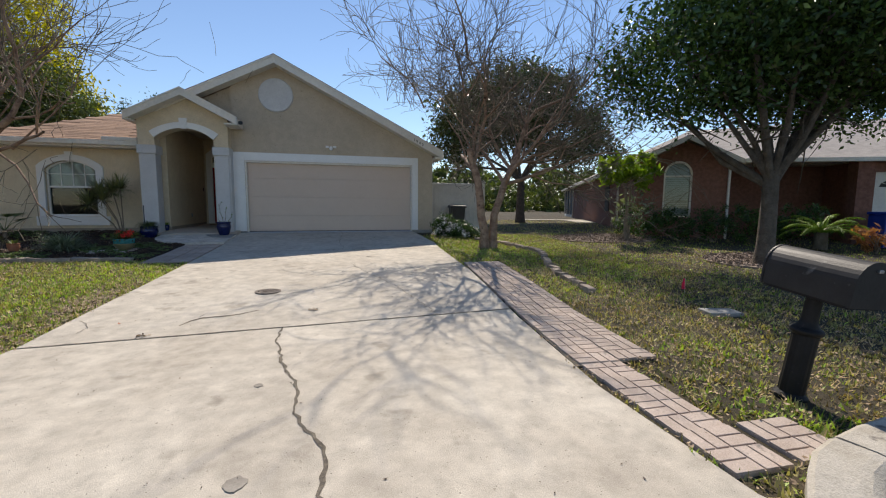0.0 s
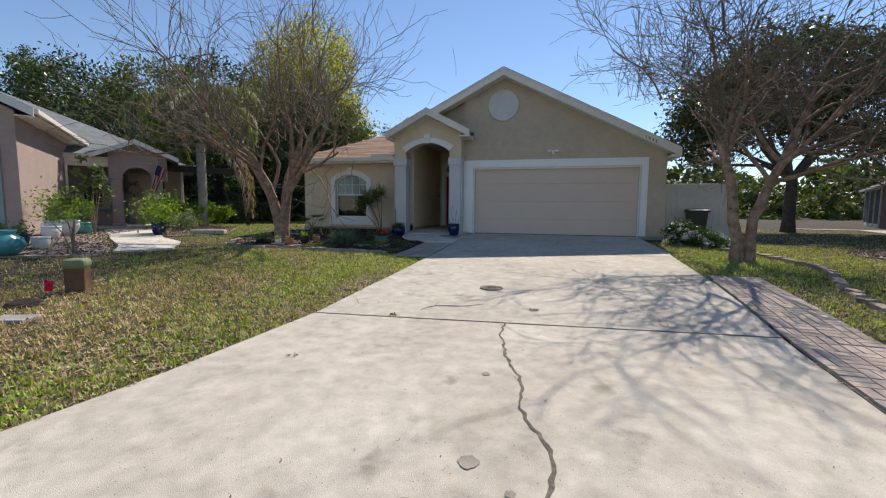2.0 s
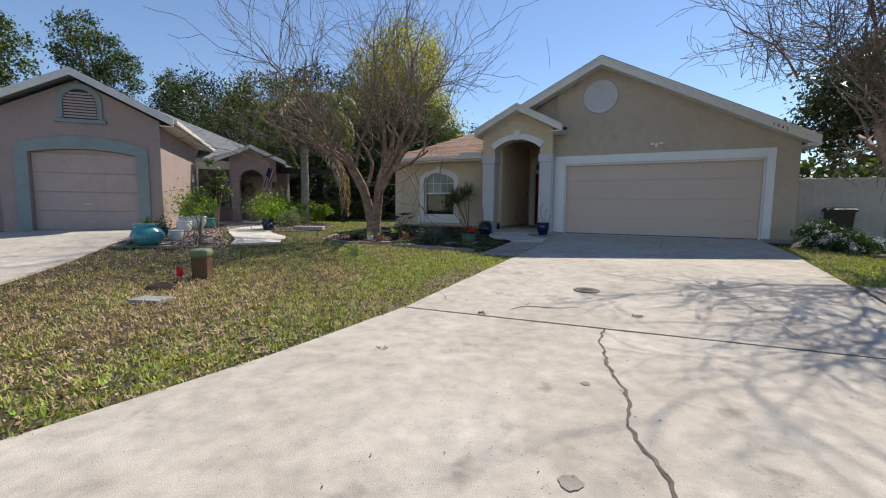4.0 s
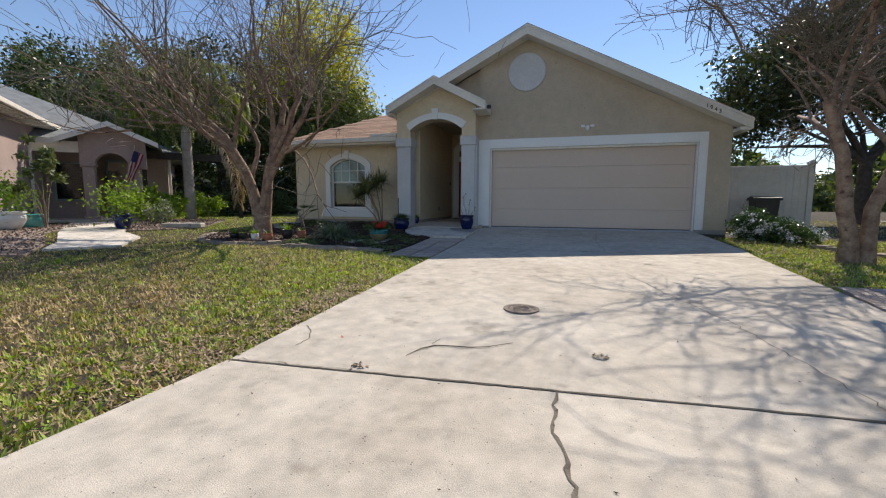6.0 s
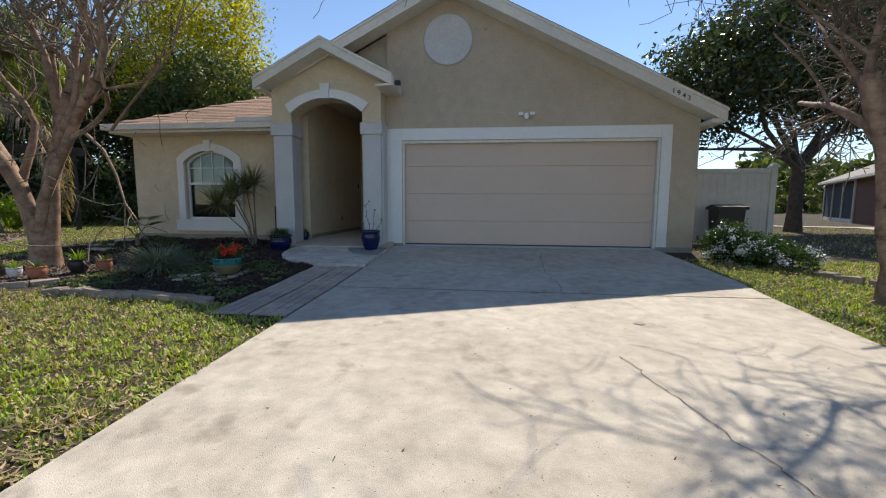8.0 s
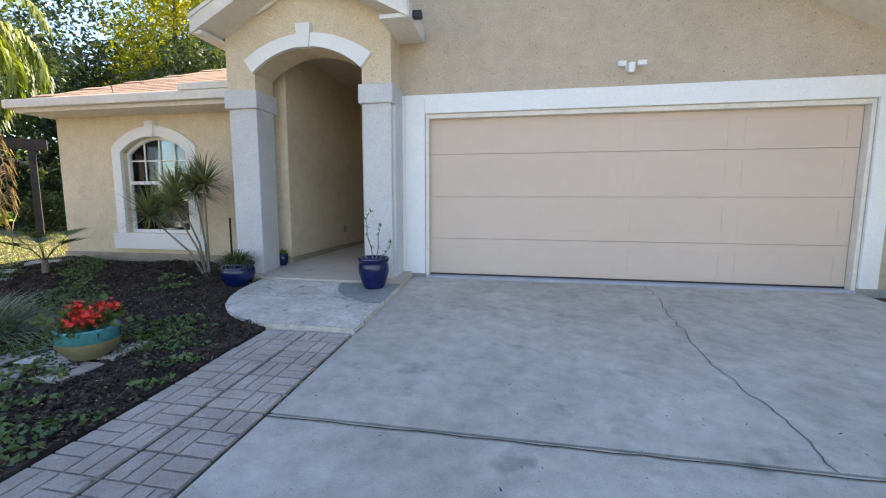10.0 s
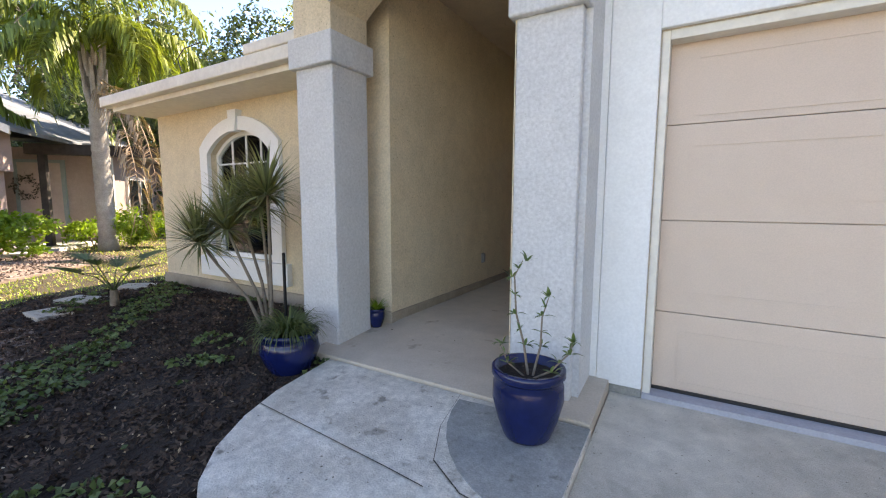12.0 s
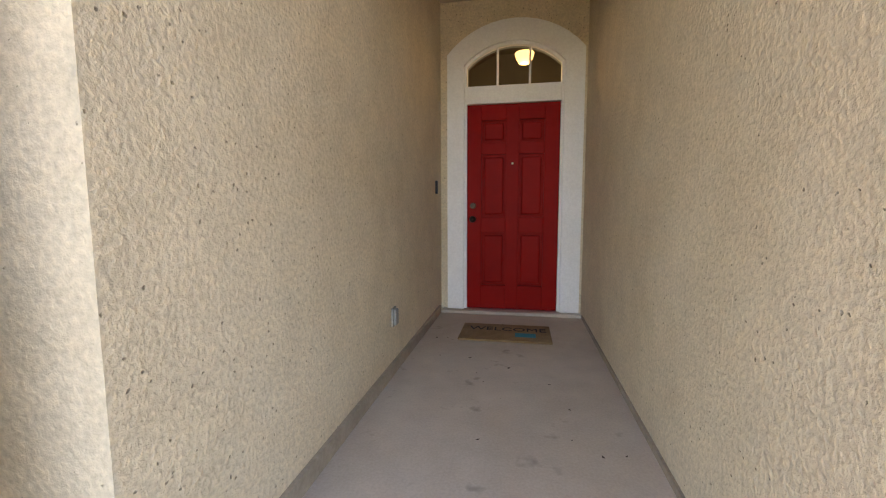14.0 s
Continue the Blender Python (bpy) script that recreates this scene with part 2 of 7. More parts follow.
BLUE_PLASTIC = material("blue_plastic", (0.01, 0.045, 0.32), (0.015, 0.06, 0.40), 5, 0.45, 0.1, 90)
BLACK_METAL = material("black_painted_metal", (0.009, 0.009, 0.010), (0.016, 0.016, 0.017), 9, 0.6, 0.3, 60, c=(0.05, 0.048, 0.045), spots=-0.12, spot_scale=14, sheen=0.25)
MAILBOX_PAINT = material("faded_black_paint", (0.014, 0.014, 0.015), (0.026, 0.026, 0.027), 3, 0.55, 0.3, 40, c=(0.10, 0.10, 0.10), spots=-0.04, spot_scale=8, sheen=0.4)
IRON = material("cast_iron", (0.17, 0.135, 0.105), (0.25, 0.205, 0.165), 9, 0.8, 0.6, 80)
CHROME = material("brushed_metal", (0.6, 0.6, 0.6), (0.65, 0.65, 0.65), 9, 0.3, 0.0, 80, metal=1.0)
DARK_BRONZE = material("dark_bronze", (0.03, 0.02, 0.015), (0.05, 0.035, 0.025), 9, 0.35, 0.0, 80, metal=0.8)
VINYL = material("cream_vinyl", (0.66, 0.61, 0.53), (0.71, 0.66, 0.58), 1.5, 0.5, 0.15, 40, depth=0.002)
COIR = material("coir_mat", (0.26, 0.16, 0.07), (0.34, 0.22, 0.11), 8, 1.0, 1.0, 220, depth=0.006)
BRICK_WALL = material("red_brown_brick", (0.17, 0.075, 0.05), (0.26, 0.12, 0.085), 9, 0.9, 0.6, 60, vary=0.2)
EDGER = material("edging_stone", (0.27, 0.22, 0.175), (0.39, 0.32, 0.26), 7, 0.95, 0.8, 60, vary=0.2)
NB_STUCCO = material("mauve_stucco", (0.36, 0.275, 0.245), (0.40, 0.31, 0.275), 1.5, 0.92, 0.6, 55, depth=0.01)
NB_TRIM = material("sage_trim", (0.24, 0.29, 0.28), (0.28, 0.33, 0.32), 1.5, 0.85, 0.5, 55, depth=0.01)
NB_DOOR = material("pinkish_door_paint", (0.42, 0.33, 0.295), (0.46, 0.365, 0.325), 1.5, 0.6, 0.1, 55)
# Pergola timber; also paints the dimness behind panes and louvres.
DARK_TIMBER_AND_DIM = material("dark_timber_and_dim", (0.035, 0.03, 0.026), (0.06, 0.05, 0.045), 8, 0.8, 0.4, 60)
SCREEN = material("dark_screen", (0.02, 0.022, 0.024), (0.035, 0.036, 0.038), 1, 0.8, 0.1, 400)
INTERIOR = material("interior_paint", (0.35, 0.31, 0.25), (0.40, 0.35, 0.28), 1, 0.9, 0.0)
BLIND = material("window_blind", (0.72, 0.70, 0.64), (0.78, 0.76, 0.70), 1, 0.7, 0.0)
PINK = material("pink_vinyl", (0.85, 0.06, 0.16), (0.9, 0.08, 0.20), 1, 0.6, 0.0, translucent=0.5)
GREEN_BOX = material("green_utility_box", (0.15, 0.19, 0.09), (0.21, 0.24, 0.13), 5, 0.7, 0.3, 40)
TAN_BOX = material("tan_utility_post", (0.12, 0.065, 0.03), (0.17, 0.095, 0.045), 5, 0.8, 0.3, 40)
FLAG_RED = material("flag_red", (0.40, 0.03, 0.04), (0.46, 0.04, 0.05), 3, 0.8, 0.0)
FLAG_WHITE = material("flag_white", (0.62, 0.60, 0.57), (0.68, 0.66, 0.62), 3, 0.8, 0.0)
FLAG_BLUE = material("flag_blue", (0.03, 0.04, 0.13), (0.04, 0.05, 0.16), 3, 0.8, 0.0)
MAT_INK = material("mat_ink", (0.02, 0.015, 0.012), (0.03, 0.02, 0.018), 3, 1.0, 0.0)
MAT_BLUE = material("mat_blue_ink", (0.02, 0.20, 0.26), (0.03, 0.26, 0.33), 3, 1.0, 0.0)
GLASS = glass_material()
LAMP_GLOW = glow("warm_lamp_glass", (1.0, 0.55, 0.20), 0.5)


# ---- mesh helpers ----
def thing(name, label, category, at=(0, 0, 0), turn=0.0, group="", kind=""):
    ob = new(name)
    ob.location, ob.rotation_euler = at, (0, 0, radians(turn))
    return tagged(ob, label, category, group, kind)


def mesh_object(name, bm, mat, smooth=False):
    me = bpy.data.meshes.new(name)
    bmesh.ops.recalc_face_normals(bm, faces=bm.faces)
    bm.to_mesh(me)
    bm.free()
    me.materials.append(mat)
    if smooth:
        me.polygons.foreach_set("use_smooth", [True] * len(me.polygons))
    return new(name, me)


def part(name, bm, mat, parent, label="", smooth=False, kind=""):
    ob = mesh_object(name, bm, mat, smooth)
    ob.parent = parent
    return tagged(ob, label, kind=kind)


def structure(name, bm, mat, label="", parent=None):
    ob = mesh_object(name, bm, mat)
    ob.parent = parent
    return tagged(ob, label, kind="" if parent else "structure")


def box(x0, x1, y0, y1, z0, z1, bevel=0.0, bm=None):
    own = bmesh.new()
    bmesh.ops.create_cube(own, size=1)
    for v in own.verts:
        v.co = ((x0 + x1) / 2 + v.co.x * (x1 - x0), (y0 + y1) / 2 + v.co.y * (y1 - y0), (z0 + z1) / 2 + v.co.z * (z1 - z0))
    if bevel:
        bmesh.ops.bevel(own, geom=own.edges[:], offset=bevel, segments=2, profile=0.5, affect="EDGES")
    return merge(own, bm)


def merge(own, bm):
    if bm is None:
        return own
    tmp = bpy.data.meshes.new("tmp")
    own.to_mesh(tmp)
    own.free()
    bm.from_mesh(tmp)
    bpy.data.meshes.remove(tmp)
    return bm


def prism(outline, axis, lo, hi, bm=None):
    """A flat outline of two coordinates, pulled along an axis: 'y' takes (x, z), 'x' takes (y, z), 'z' takes (x, y)."""
    own = bmesh.new()
    order = {"y": lambda a, b, c: (a, c, b), "x": lambda a, b, c: (c, a, b), "z": lambda a, b, c: (a, b, c)}[axis]
    low = [own.verts.new(order(a, b, lo)) for a, b in outline]
    high = [own.verts.new(order(a, b, hi)) for a, b in outline]
    n = len(outline)
    own.faces.new(low), own.faces.new(high)
    for i in range(n):
        own.faces.new((low[i], low[(i + 1) % n], high[(i + 1) % n], high[i]))
    bmesh.ops.recalc_face_normals(own, faces=own.faces)
    bmesh.ops.triangulate(own, faces=[f for f in own.faces if len(f.verts) > 4])
    return merge(own, bm)


def arch(x0, x1, spring, top, steps=14):
    """Points of a flat arch from the left spring to the right one."""
    w, h = (x1 - x0) / 2, top - spring
    r = (w * w + h * h) / (2 * h)
    a = math.asin(min(1, w / r))
    return [((x0 + x1) / 2 + r * math.sin(t), top - r + r * math.cos(t)) for t in np.linspace(-a, a, steps + 1)]


def band(inner, outer, axis, lo, hi, bm=None):
    """A band between two open lines of as many points."""
    own = bmesh.new()
    for i in range(len(inner) - 1):
        prism([inner[i], inner[i + 1], outer[i + 1], outer[i]], axis, lo, hi, own)
    bmesh.ops.remove_doubles(own, verts=own.verts, dist=0.0005)
    return merge(own, bm)


def lathe(profile, steps=28, bm=None, at=(0, 0, 0)):
    own = bmesh.new()
    rings = []
    for r, z in profile:
        rings.append([own.verts.new((at[0] + r * math.cos(2 * math.pi * k / steps), at[1] + r * math.sin(2 * math.pi * k / steps), at[2] + z)) for k in range(steps)])
    for a, b in zip(rings, rings[1:]):
        for k in range(steps):
            own.faces.new((a[k], a[(k + 1) % steps], b[(k + 1) % steps], b[k]))
    own.faces.new(rings[0]), own.faces.new(rings[-1])
    return merge(own, bm)


def raw(name, verts, faces, mat, smooth=False):
    """A mesh straight from arrays; all faces have as many corners."""
    verts, faces = np.asarray(verts, np.float32), np.asarray(faces, np.int32)
    me = bpy.data.meshes.new(name)
    me.vertices.add(len(verts)), me.vertices.foreach_set("co", verts.ravel())
    me.loops.add(faces.size), me.loops.foreach_set("vertex_index", faces.ravel())
    me.polygons.add(len(faces)), me.polygons.foreach_set("loop_start", np.arange(len(faces), dtype=np.int32) * faces.shape[1])
    if smooth:
        me.polygons.foreach_set("use_smooth", [True] * len(faces))
    me.update(calc_edges=True)
    me.materials.append(mat)
    return new(name, me)


def tubes(name, lines, mat, parent=None, label="", kind=""):
    """Round limbs along lines of (points, radii, sides)."""
    verts, faces, n = [], [], 0
    for points, radii, sides in lines:
        points = np.asarray(points, float)
        way = np.gradient(points, axis=0)
        way /= np.linalg.norm(way, axis=1, keepdims=True) + 1e-9
        side = np.cross(way, (0.31, 0.83, 0.46))
        side /= np.linalg.norm(side, axis=1, keepdims=True) + 1e-9
        up = np.cross(way, side)
        turn = np.arange(sides) * 2 * np.pi / sides
        ring = points[:, None] + np.asarray(radii)[:, None, None] * (np.cos(turn)[None, :, None] * side[:, None] + np.sin(turn)[None, :, None] * up[:, None])
        verts.append(ring.reshape(-1, 3))
        k = len(points)
        i, j = np.meshgrid(np.arange(k - 1), np.arange(sides), indexing="ij")
        a, b = n + i * sides + j, n + i * sides + (j + 1) % sides
        faces.append(np.stack([a, b, b + sides, a + sides], -1).reshape(-1, 4))
        n += k * sides
    ob = raw(name, np.concatenate(verts), np.concatenate(faces), mat, smooth=True)
    ob.parent = parent
    return tagged(ob, label, kind=kind)


def leaves(name, centres, size, mat, parent=None, label="", kind="", droop=0.0, seed=1, slim=0.45, normal_up=0.0):
    """Small pointed leaves, each two triangles, folded along the middle."""
    rng = np.random.default_rng(seed)
    n = len(centres)
    way = rng.normal(size=(n, 3))
    way[:, 2] = way[:, 2] * (1 - normal_up) - droop
    way /= np.linalg.norm(way, axis=1, keepdims=True)
    side = np.cross(way, rng.normal(size=(n, 3)) * (1 - normal_up) + np.array([0, 0, normal_up]))
    side /= np.linalg.norm(side, axis=1, keepdims=True)
    s = size * rng.uniform(0.6, 1.3, (n, 1))
    lift = np.cross(way, side) * s * 0.12
    v = np.stack([centres - way * s / 2, centres + side * s * slim / 2 + lift, centres + way * s / 2, centres - side * s * slim / 2 + lift], 1).reshape(-1, 3)
    ob = raw(name, v, np.arange(4 * n).reshape(-1, 4), mat)
    ob.parent = parent
    return tagged(ob, label, kind=kind)


# ---- ground ----
YS = [-300, -20, 0, 2.3, 4.6, 6.2, 10, 11.3, 13.3, 20, 300]
ZS = [0.3, 0.3, 0.36, 0.385, 0.42, 0.51, 0.645, 0.71, 0.85, 0.85, 0.85]


def ground_z(x, y):
    z = np.interp(y, YS, ZS)
    w = np.clip((-np.asarray(x, float) - 7.5) / 4.5, 0, 1) * np.clip((np.asarray(y, float) - 1) / 5, 0, 1)
    return z + (0.85 - z) * w


def slab(outline, top=0.0, thick=0.1, step=0.8):
    """A flat outline of (x, y) laid on the slope of the ground."""
    bm = bmesh.new()
    face = bm.faces.new([bm.verts.new((x, y, 0)) for x, y in outline])
    xs, ys = [p[0] for p in outline], [p[1] for p in outline]
    for axis, lo, hi, cuts in (((0, 1, 0), min(ys), max(ys), [y for y in YS if -20 < y < 100] + list(np.arange(-8, 22, step))), ((1, 0, 0), min(xs), max(xs), [-12, -11, -10, -9, -8, -7.5])):
        for c in cuts:
            if lo + 0.02 < c < hi - 0.02:
                bmesh.ops.bisect_plane(bm, geom=bm.verts[:] + bm.edges[:] + bm.faces[:], plane_co=(c, c, 0), plane_no=axis)
    for v in bm.verts:
        v.co.z = float(ground_z(v.co.x, v.co.y)) + top
    made = bmesh.ops.extrude_face_region(bm, geom=bm.faces[:])["geom"]
    for v in made:
        if isinstance(v, bmesh.types.BMVert):
            v.co.z -= thick
    bmesh.ops.triangulate(bm, faces=[f for f in bm.faces if len(f.verts) > 4])
    return bm


gx = np.concatenate([[-400, -150, -60, -30, -20], np.arange(-14, 16, 1.0), [20, 30, 60, 150, 400]])
gy = np.concatenate([[-400, -150, -60, -20, -10, -5, -2], np.arange(0, 22, 0.5), [25, 30, 40, 60, 150, 500]])
GX, GY = np.meshgrid(gx, gy, indexing="ij")
gi, gj = np.meshgrid(np.arange(len(gx) - 1), np.arange(len(gy) - 1), indexing="ij")
gn = len(gy)
ground = raw("ground", np.stack([GX, GY, ground_z(GX, GY) - 0.035], -1).reshape(-1, 3),
             np.stack([gi * gn + gj, (gi + 1) * gn + gj, (gi + 1) * gn + gj + 1, gi * gn + gj + 1], -1).reshape(-1, 4), GRASS_SOIL)
tagged(ground, "patchy green and brown lawn soil", kind="structure")

DRIVE_L = [(-2.38, 13.26), (-2.37, 8.85), (-2.38, 6.5), (-2.46, 4.6), (-2.61, 2.78), (-2.85, 1.3), (-3.6, -0.4), (-4.8, -1.6)]
DRIVE_R = [(2.62, 13.26), (2.78, 11.0), (2.70, 10.25), (2.52, 7.25), (2.26, 4.87), (2.04, 2.78), (2.07, 1.65), (2.65, 0.35), (4.2, -1.6)]
CRACK_LINE = [(-0.31, 4.70), (-0.32, 4.33), (-0.25, 4.06), (-0.21, 3.75), (-0.07, 3.37), (-0.03, 3.08), (-0.03, 2.88), (0.03, 2.71), (0.14, 2.52), (0.17, 2.31), (0.14, 2.12), (0.19, 1.84), (0.2, 1.35), (0.3, 0.5), (0.28, -0.4), (0.35, -1.6)]


def edge_between(line, y0, y1):
    ys = [p[1] for p in line][::-1]
    xs = [p[0] for p in line][::-1]
    inner = [p for p in line if y0 < p[1] < y1]
    return [(float(np.interp(y1, ys, xs)), y1)] + inner + [(float(np.interp(y0, ys, xs)), y0)]


driveway = thing("driveway", "pale tan concrete driveway with joints, a long crack and stains", "driveway", kind="structure")
for y0, y1, shift in ((-1.6, 4.56, 0.28), (4.58, 10.07, 0.28), (10.09, 13.26, 0.0)):
    left, right = edge_between(DRIVE_L, y0, y1), edge_between(DRIVE_R, y0, y1)
    if y1 == 4.56:
        right[0] = (2.26, 4.86)
    if y0 == 4.58:
        right[-1] = (2.26, 4.88)
    part("slab", slab(left + right[::-1]), CONCRETE, driveway)


def ribbon(points, widths, top):
    """A thin strip lying on the ground."""
    bm = bmesh.new()
    rows = []
    for i, (x, y) in enumerate(points):
        a, b = points[max(0, i - 1)], points[min(len(points) - 1, i + 1)]
        d = Vector((b[0] - a[0], b[1] - a[1])).normalized()
        w = widths[i] if isinstance(widths, list) else widths
        rows.append([bm.verts.new((x + s * d.y * w / 2, y - s * d.x * w / 2, float(ground_z(x, y)) + top)) for s in (-1, 1)])
    for a, b in zip(rows, rows[1:]):
        bm.faces.new((a[0], a[1], b[1], b[0]))
    return bm


def jagged(points, step, wild, seed):
    rng = random.Random(seed)
    out = []
    for a, b in zip(points, points[1:]):
        n = max(1, int(math.dist(a, b) / step))
        for k in range(n):
            f = k / n
            out.append((a[0] + (b[0] - a[0]) * f + rng.uniform(-wild, wild), a[1] + (b[1] - a[1]) * f + rng.uniform(-wild, wild)))
    return out + [points[-1]]


crack = jagged(CRACK_LINE, 0.05, 0.012, 5)
rng = random.Random(7)
part("crack", ribbon(crack, [rng.uniform(0.010, 0.032) for _ in crack], 0.004), CRACK, driveway, "crumbling wandering crack full of grit")
joint = jagged([(-2.46, 4.57), (2.26, 4.87)], 0.12, 0.004, 3)
part("joint", ribbon(joint, [rng.uniform(0.012, 0.024) for _ in joint], 0.005), JOINT, driveway, "dark dirt-filled joint")
joint = jagged([(-2.37, 10.05), (1.3, 10.05), (2.68, 10.08)], 0.12, 0.006, 4)
part("joint", ribbon(joint, 0.010, 0.005), JOINT, driveway, "dark dirt-filled joint")
for line, w in (([(1.35, 4.85), (1.2, 5.6), (1.05, 6.3), (0.75, 7.2), (0.5, 8.2)], 0.006), ([(0.44, 13.2), (0.45, 12.75), (0.38, 12.25), (0.37, 11.75), (0.33, 11.3), (0.36, 10.9), (0.42, 10.5), (0.40, 10.08)], 0.007)):
    line = jagged(line, 0.06, 0.022, 9)
    part("hairline_crack", ribbon(line, w, 0.0045), CRACK, driveway, "thin hairline crack")

# ---- house ----
house = thing("house", "single-storey tan stucco house with white trim and brown shingle roof", "house")
FX0, FX1, FY = -2.50, 3.24, 13.28       # garage front
GF, PF = 0.872, 0.94                    # garage and porch floors
EAVE = 3.30


def wall_y(x0, x1, z0, top, y, thick, hole=None):
    """A wall along x whose top line is given as points (x, z), with one arched or square hole (x0, x1, z0, spring, crown)."""
    outline = [(x0, z0), (x1, z0)] + top[::-1]
    if not hole:
        return prism(outline, "y", y, y + thick)
    a, b, low, spring, crown = hole
    curve = arch(a, b, spring, crown) if crown > spring else [(a, spring), (b, spring)]
    bm = bmesh.new()

    def height(x):
        return float(np.interp(x, [p[0] for p in top], [p[1] for p in top]))

    prism([(x0, z0), (a, z0), (a, height(a))] + [p for p in top if x0 < p[0] < a][::-1] + [(x0, height(x0))], "y", y, y + thick, bm)
    prism([(b, z0), (x1, z0), (x1, height(x1))] + [p for p in top if b < p[0] < x1][::-1] + [(b, height(b))], "y", y, y + thick, bm)
    if low > z0 + 0.01:
        prism([(a, z0), (b, z0), (b, low), (a, low)], "y", y, y + thick, bm)
    xs = sorted({p[0] for p in curve} | {p[0] for p in top if a < p[0] < b})
    cz = lambda x: float(np.interp(x, [p[0] for p in curve], [p[1] for p in curve]))
    for p, q in zip(xs, xs[1:]):
        prism([(p, cz(p)), (q, cz(q)), (q, height(q)), (p, height(p))], "y", y, y + thick, bm)
    bmesh.ops.remove_doubles(bm, verts=bm.verts, dist=0.0005)
    return bm


APEX_X, APEX_Z, PITCH = -1.30, 5.53, 0.505


def gable_line(x):
    return APEX_Z - PITCH * abs(x - APEX_X)


DOOR = (-2.205, 2.585, GF, 2.90, 2.90)
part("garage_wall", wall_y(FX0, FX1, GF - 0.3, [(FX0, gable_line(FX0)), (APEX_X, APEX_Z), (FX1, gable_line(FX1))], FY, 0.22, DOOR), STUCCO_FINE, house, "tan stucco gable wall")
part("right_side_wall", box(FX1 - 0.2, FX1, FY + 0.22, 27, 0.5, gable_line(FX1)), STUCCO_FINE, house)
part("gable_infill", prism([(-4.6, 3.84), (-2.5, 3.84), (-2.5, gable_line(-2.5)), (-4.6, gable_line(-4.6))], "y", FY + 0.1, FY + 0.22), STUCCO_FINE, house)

# garage surround and door
trim = part("garage_surround", box(-2.46, -2.21, FY - 0.035, FY, GF + 0.03, 3.13, 0.006), WHITE_TRIM, house, "white flat trim round the garage door")
part("surround_head", box(-2.21, 2.59, FY - 0.035, FY, 2.905, 3.13, 0.006), WHITE_TRIM, house)
part("surround_side", box(2.59, 2.77, FY - 0.035, FY, GF + 0.03, 3.13, 0.006), WHITE_TRIM, house)
part("inner_jamb", box(-2.205, -2.165, FY + 0.0, FY + 0.1, GF, 2.90, 0.004), FASCIA, house, "cream door stop strip")
part("inner_jamb", box(2.545, 2.585, FY + 0.0, FY + 0.1, GF, 2.90, 0.004), FASCIA, house, "cream door stop strip")
part("inner_head", box(-2.165, 2.545, FY + 0.0, FY + 0.1, 2.85, 2.90, 0.004), FASCIA, house, "cream door stop strip")
bm = box(-2.165, 2.545, FY + 0.13, FY + 0.16, GF + 0.02, 2.88)
garage_door = part("garage_door", bm, GARAGE_DOOR, house, "closed beige sectional garage door")
for z0, z1 in ((GF + 0.024, 1.352), (1.355, 1.885), (1.888, 2.417), (2.42, 2.88)):
    bm = box(-2.165, 2.545, FY + 0.10, FY + 0.13, z0, z1, 0.004)
    sec = part("door_section", bm, GARAGE_DOOR, garage_door)
    for k in range(4):
        x, low, high = -2.04 + k * 1.155, z1 - 0.42, z1 - 0.105
        outer_line = [(x, low), (x + 1.0, low), (x + 1.0, high), (x, high), (x, low)]
        inner_line = [(x + 0.014, low + 0.014), (x + 0.986, low + 0.014), (x + 0.986, high - 0.014), (x + 0.014, high - 0.014), (x + 0.014, low + 0.014)]
        part("embossed_panel", band(outer_line, inner_line, "y", FY + 0.096, FY + 0.101), GARAGE_DOOR, garage_door)
part("door_seal", box(-2.165, 2.545, FY + 0.09, FY + 0.14, GF + 0.007, GF + 0.024), BLACK_PLASTIC, garage_door, "black rubber bottom seal")
part("garage_sill", box(-2.205, 2.585, FY - 0.02, FY + 0.16, GF - 0.06, GF + 0.006), SILL, house, "blue-grey painted garage sill")
part("wall_foot", box(-2.5, -2.21, FY - 0.012, FY + 0.0, GF - 0.1, GF + 0.03), CONCRETE_GREY, house)
part("wall_foot", box(2.59, FX1, FY - 0.012, FY + 0.0, GF - 0.2, GF + 0.03), CONCRETE_GREY, house)
# round gable plaque
bm = bmesh.new()
bmesh.ops.create_cone(bm, cap_ends=True, segments=48, radius1=0.47, radius2=0.45, depth=0.05, matrix=pose(-1.32, FY - 0.025, 4.74, 90))
part("round_plaque", bm, WHITE_STUCCO, house, "round off-white raised plaque")

# left wing with arched window
WY = 13.65
WIN = (-7.13, -5.97, 1.32, 2.56, 2.80)
WX = -8.34                              # outer corner of the wing
part("front_wall", wall_y(WX, -4.22, 0.5, [(WX, 3.32), (-4.22, 3.32)], WY, 0.2, WIN), STUCCO, house, "tan stucco wall")
part("left_side_wall", box(WX, WX + 0.2, WY + 0.2, 26.8, 0.5, 3.32), STUCCO, house)
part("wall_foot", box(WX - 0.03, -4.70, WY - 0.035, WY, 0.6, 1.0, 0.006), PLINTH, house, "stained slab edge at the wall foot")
part("back_wall", box(WX + 0.2, FX1 - 0.2, 26.8, 27.0, 0.5, 3.42), STUCCO, house)
wy = WY - 0.05
inner = [(-7.13, 1.32)] + arch(-7.13, -5.97, 2.56, 2.80) + [(-5.97, 1.32)]
outer = [(-7.285, 1.32)] + arch(-7.285, -5.80, 2.64, 2.95) + [(-5.80, 1.32)]
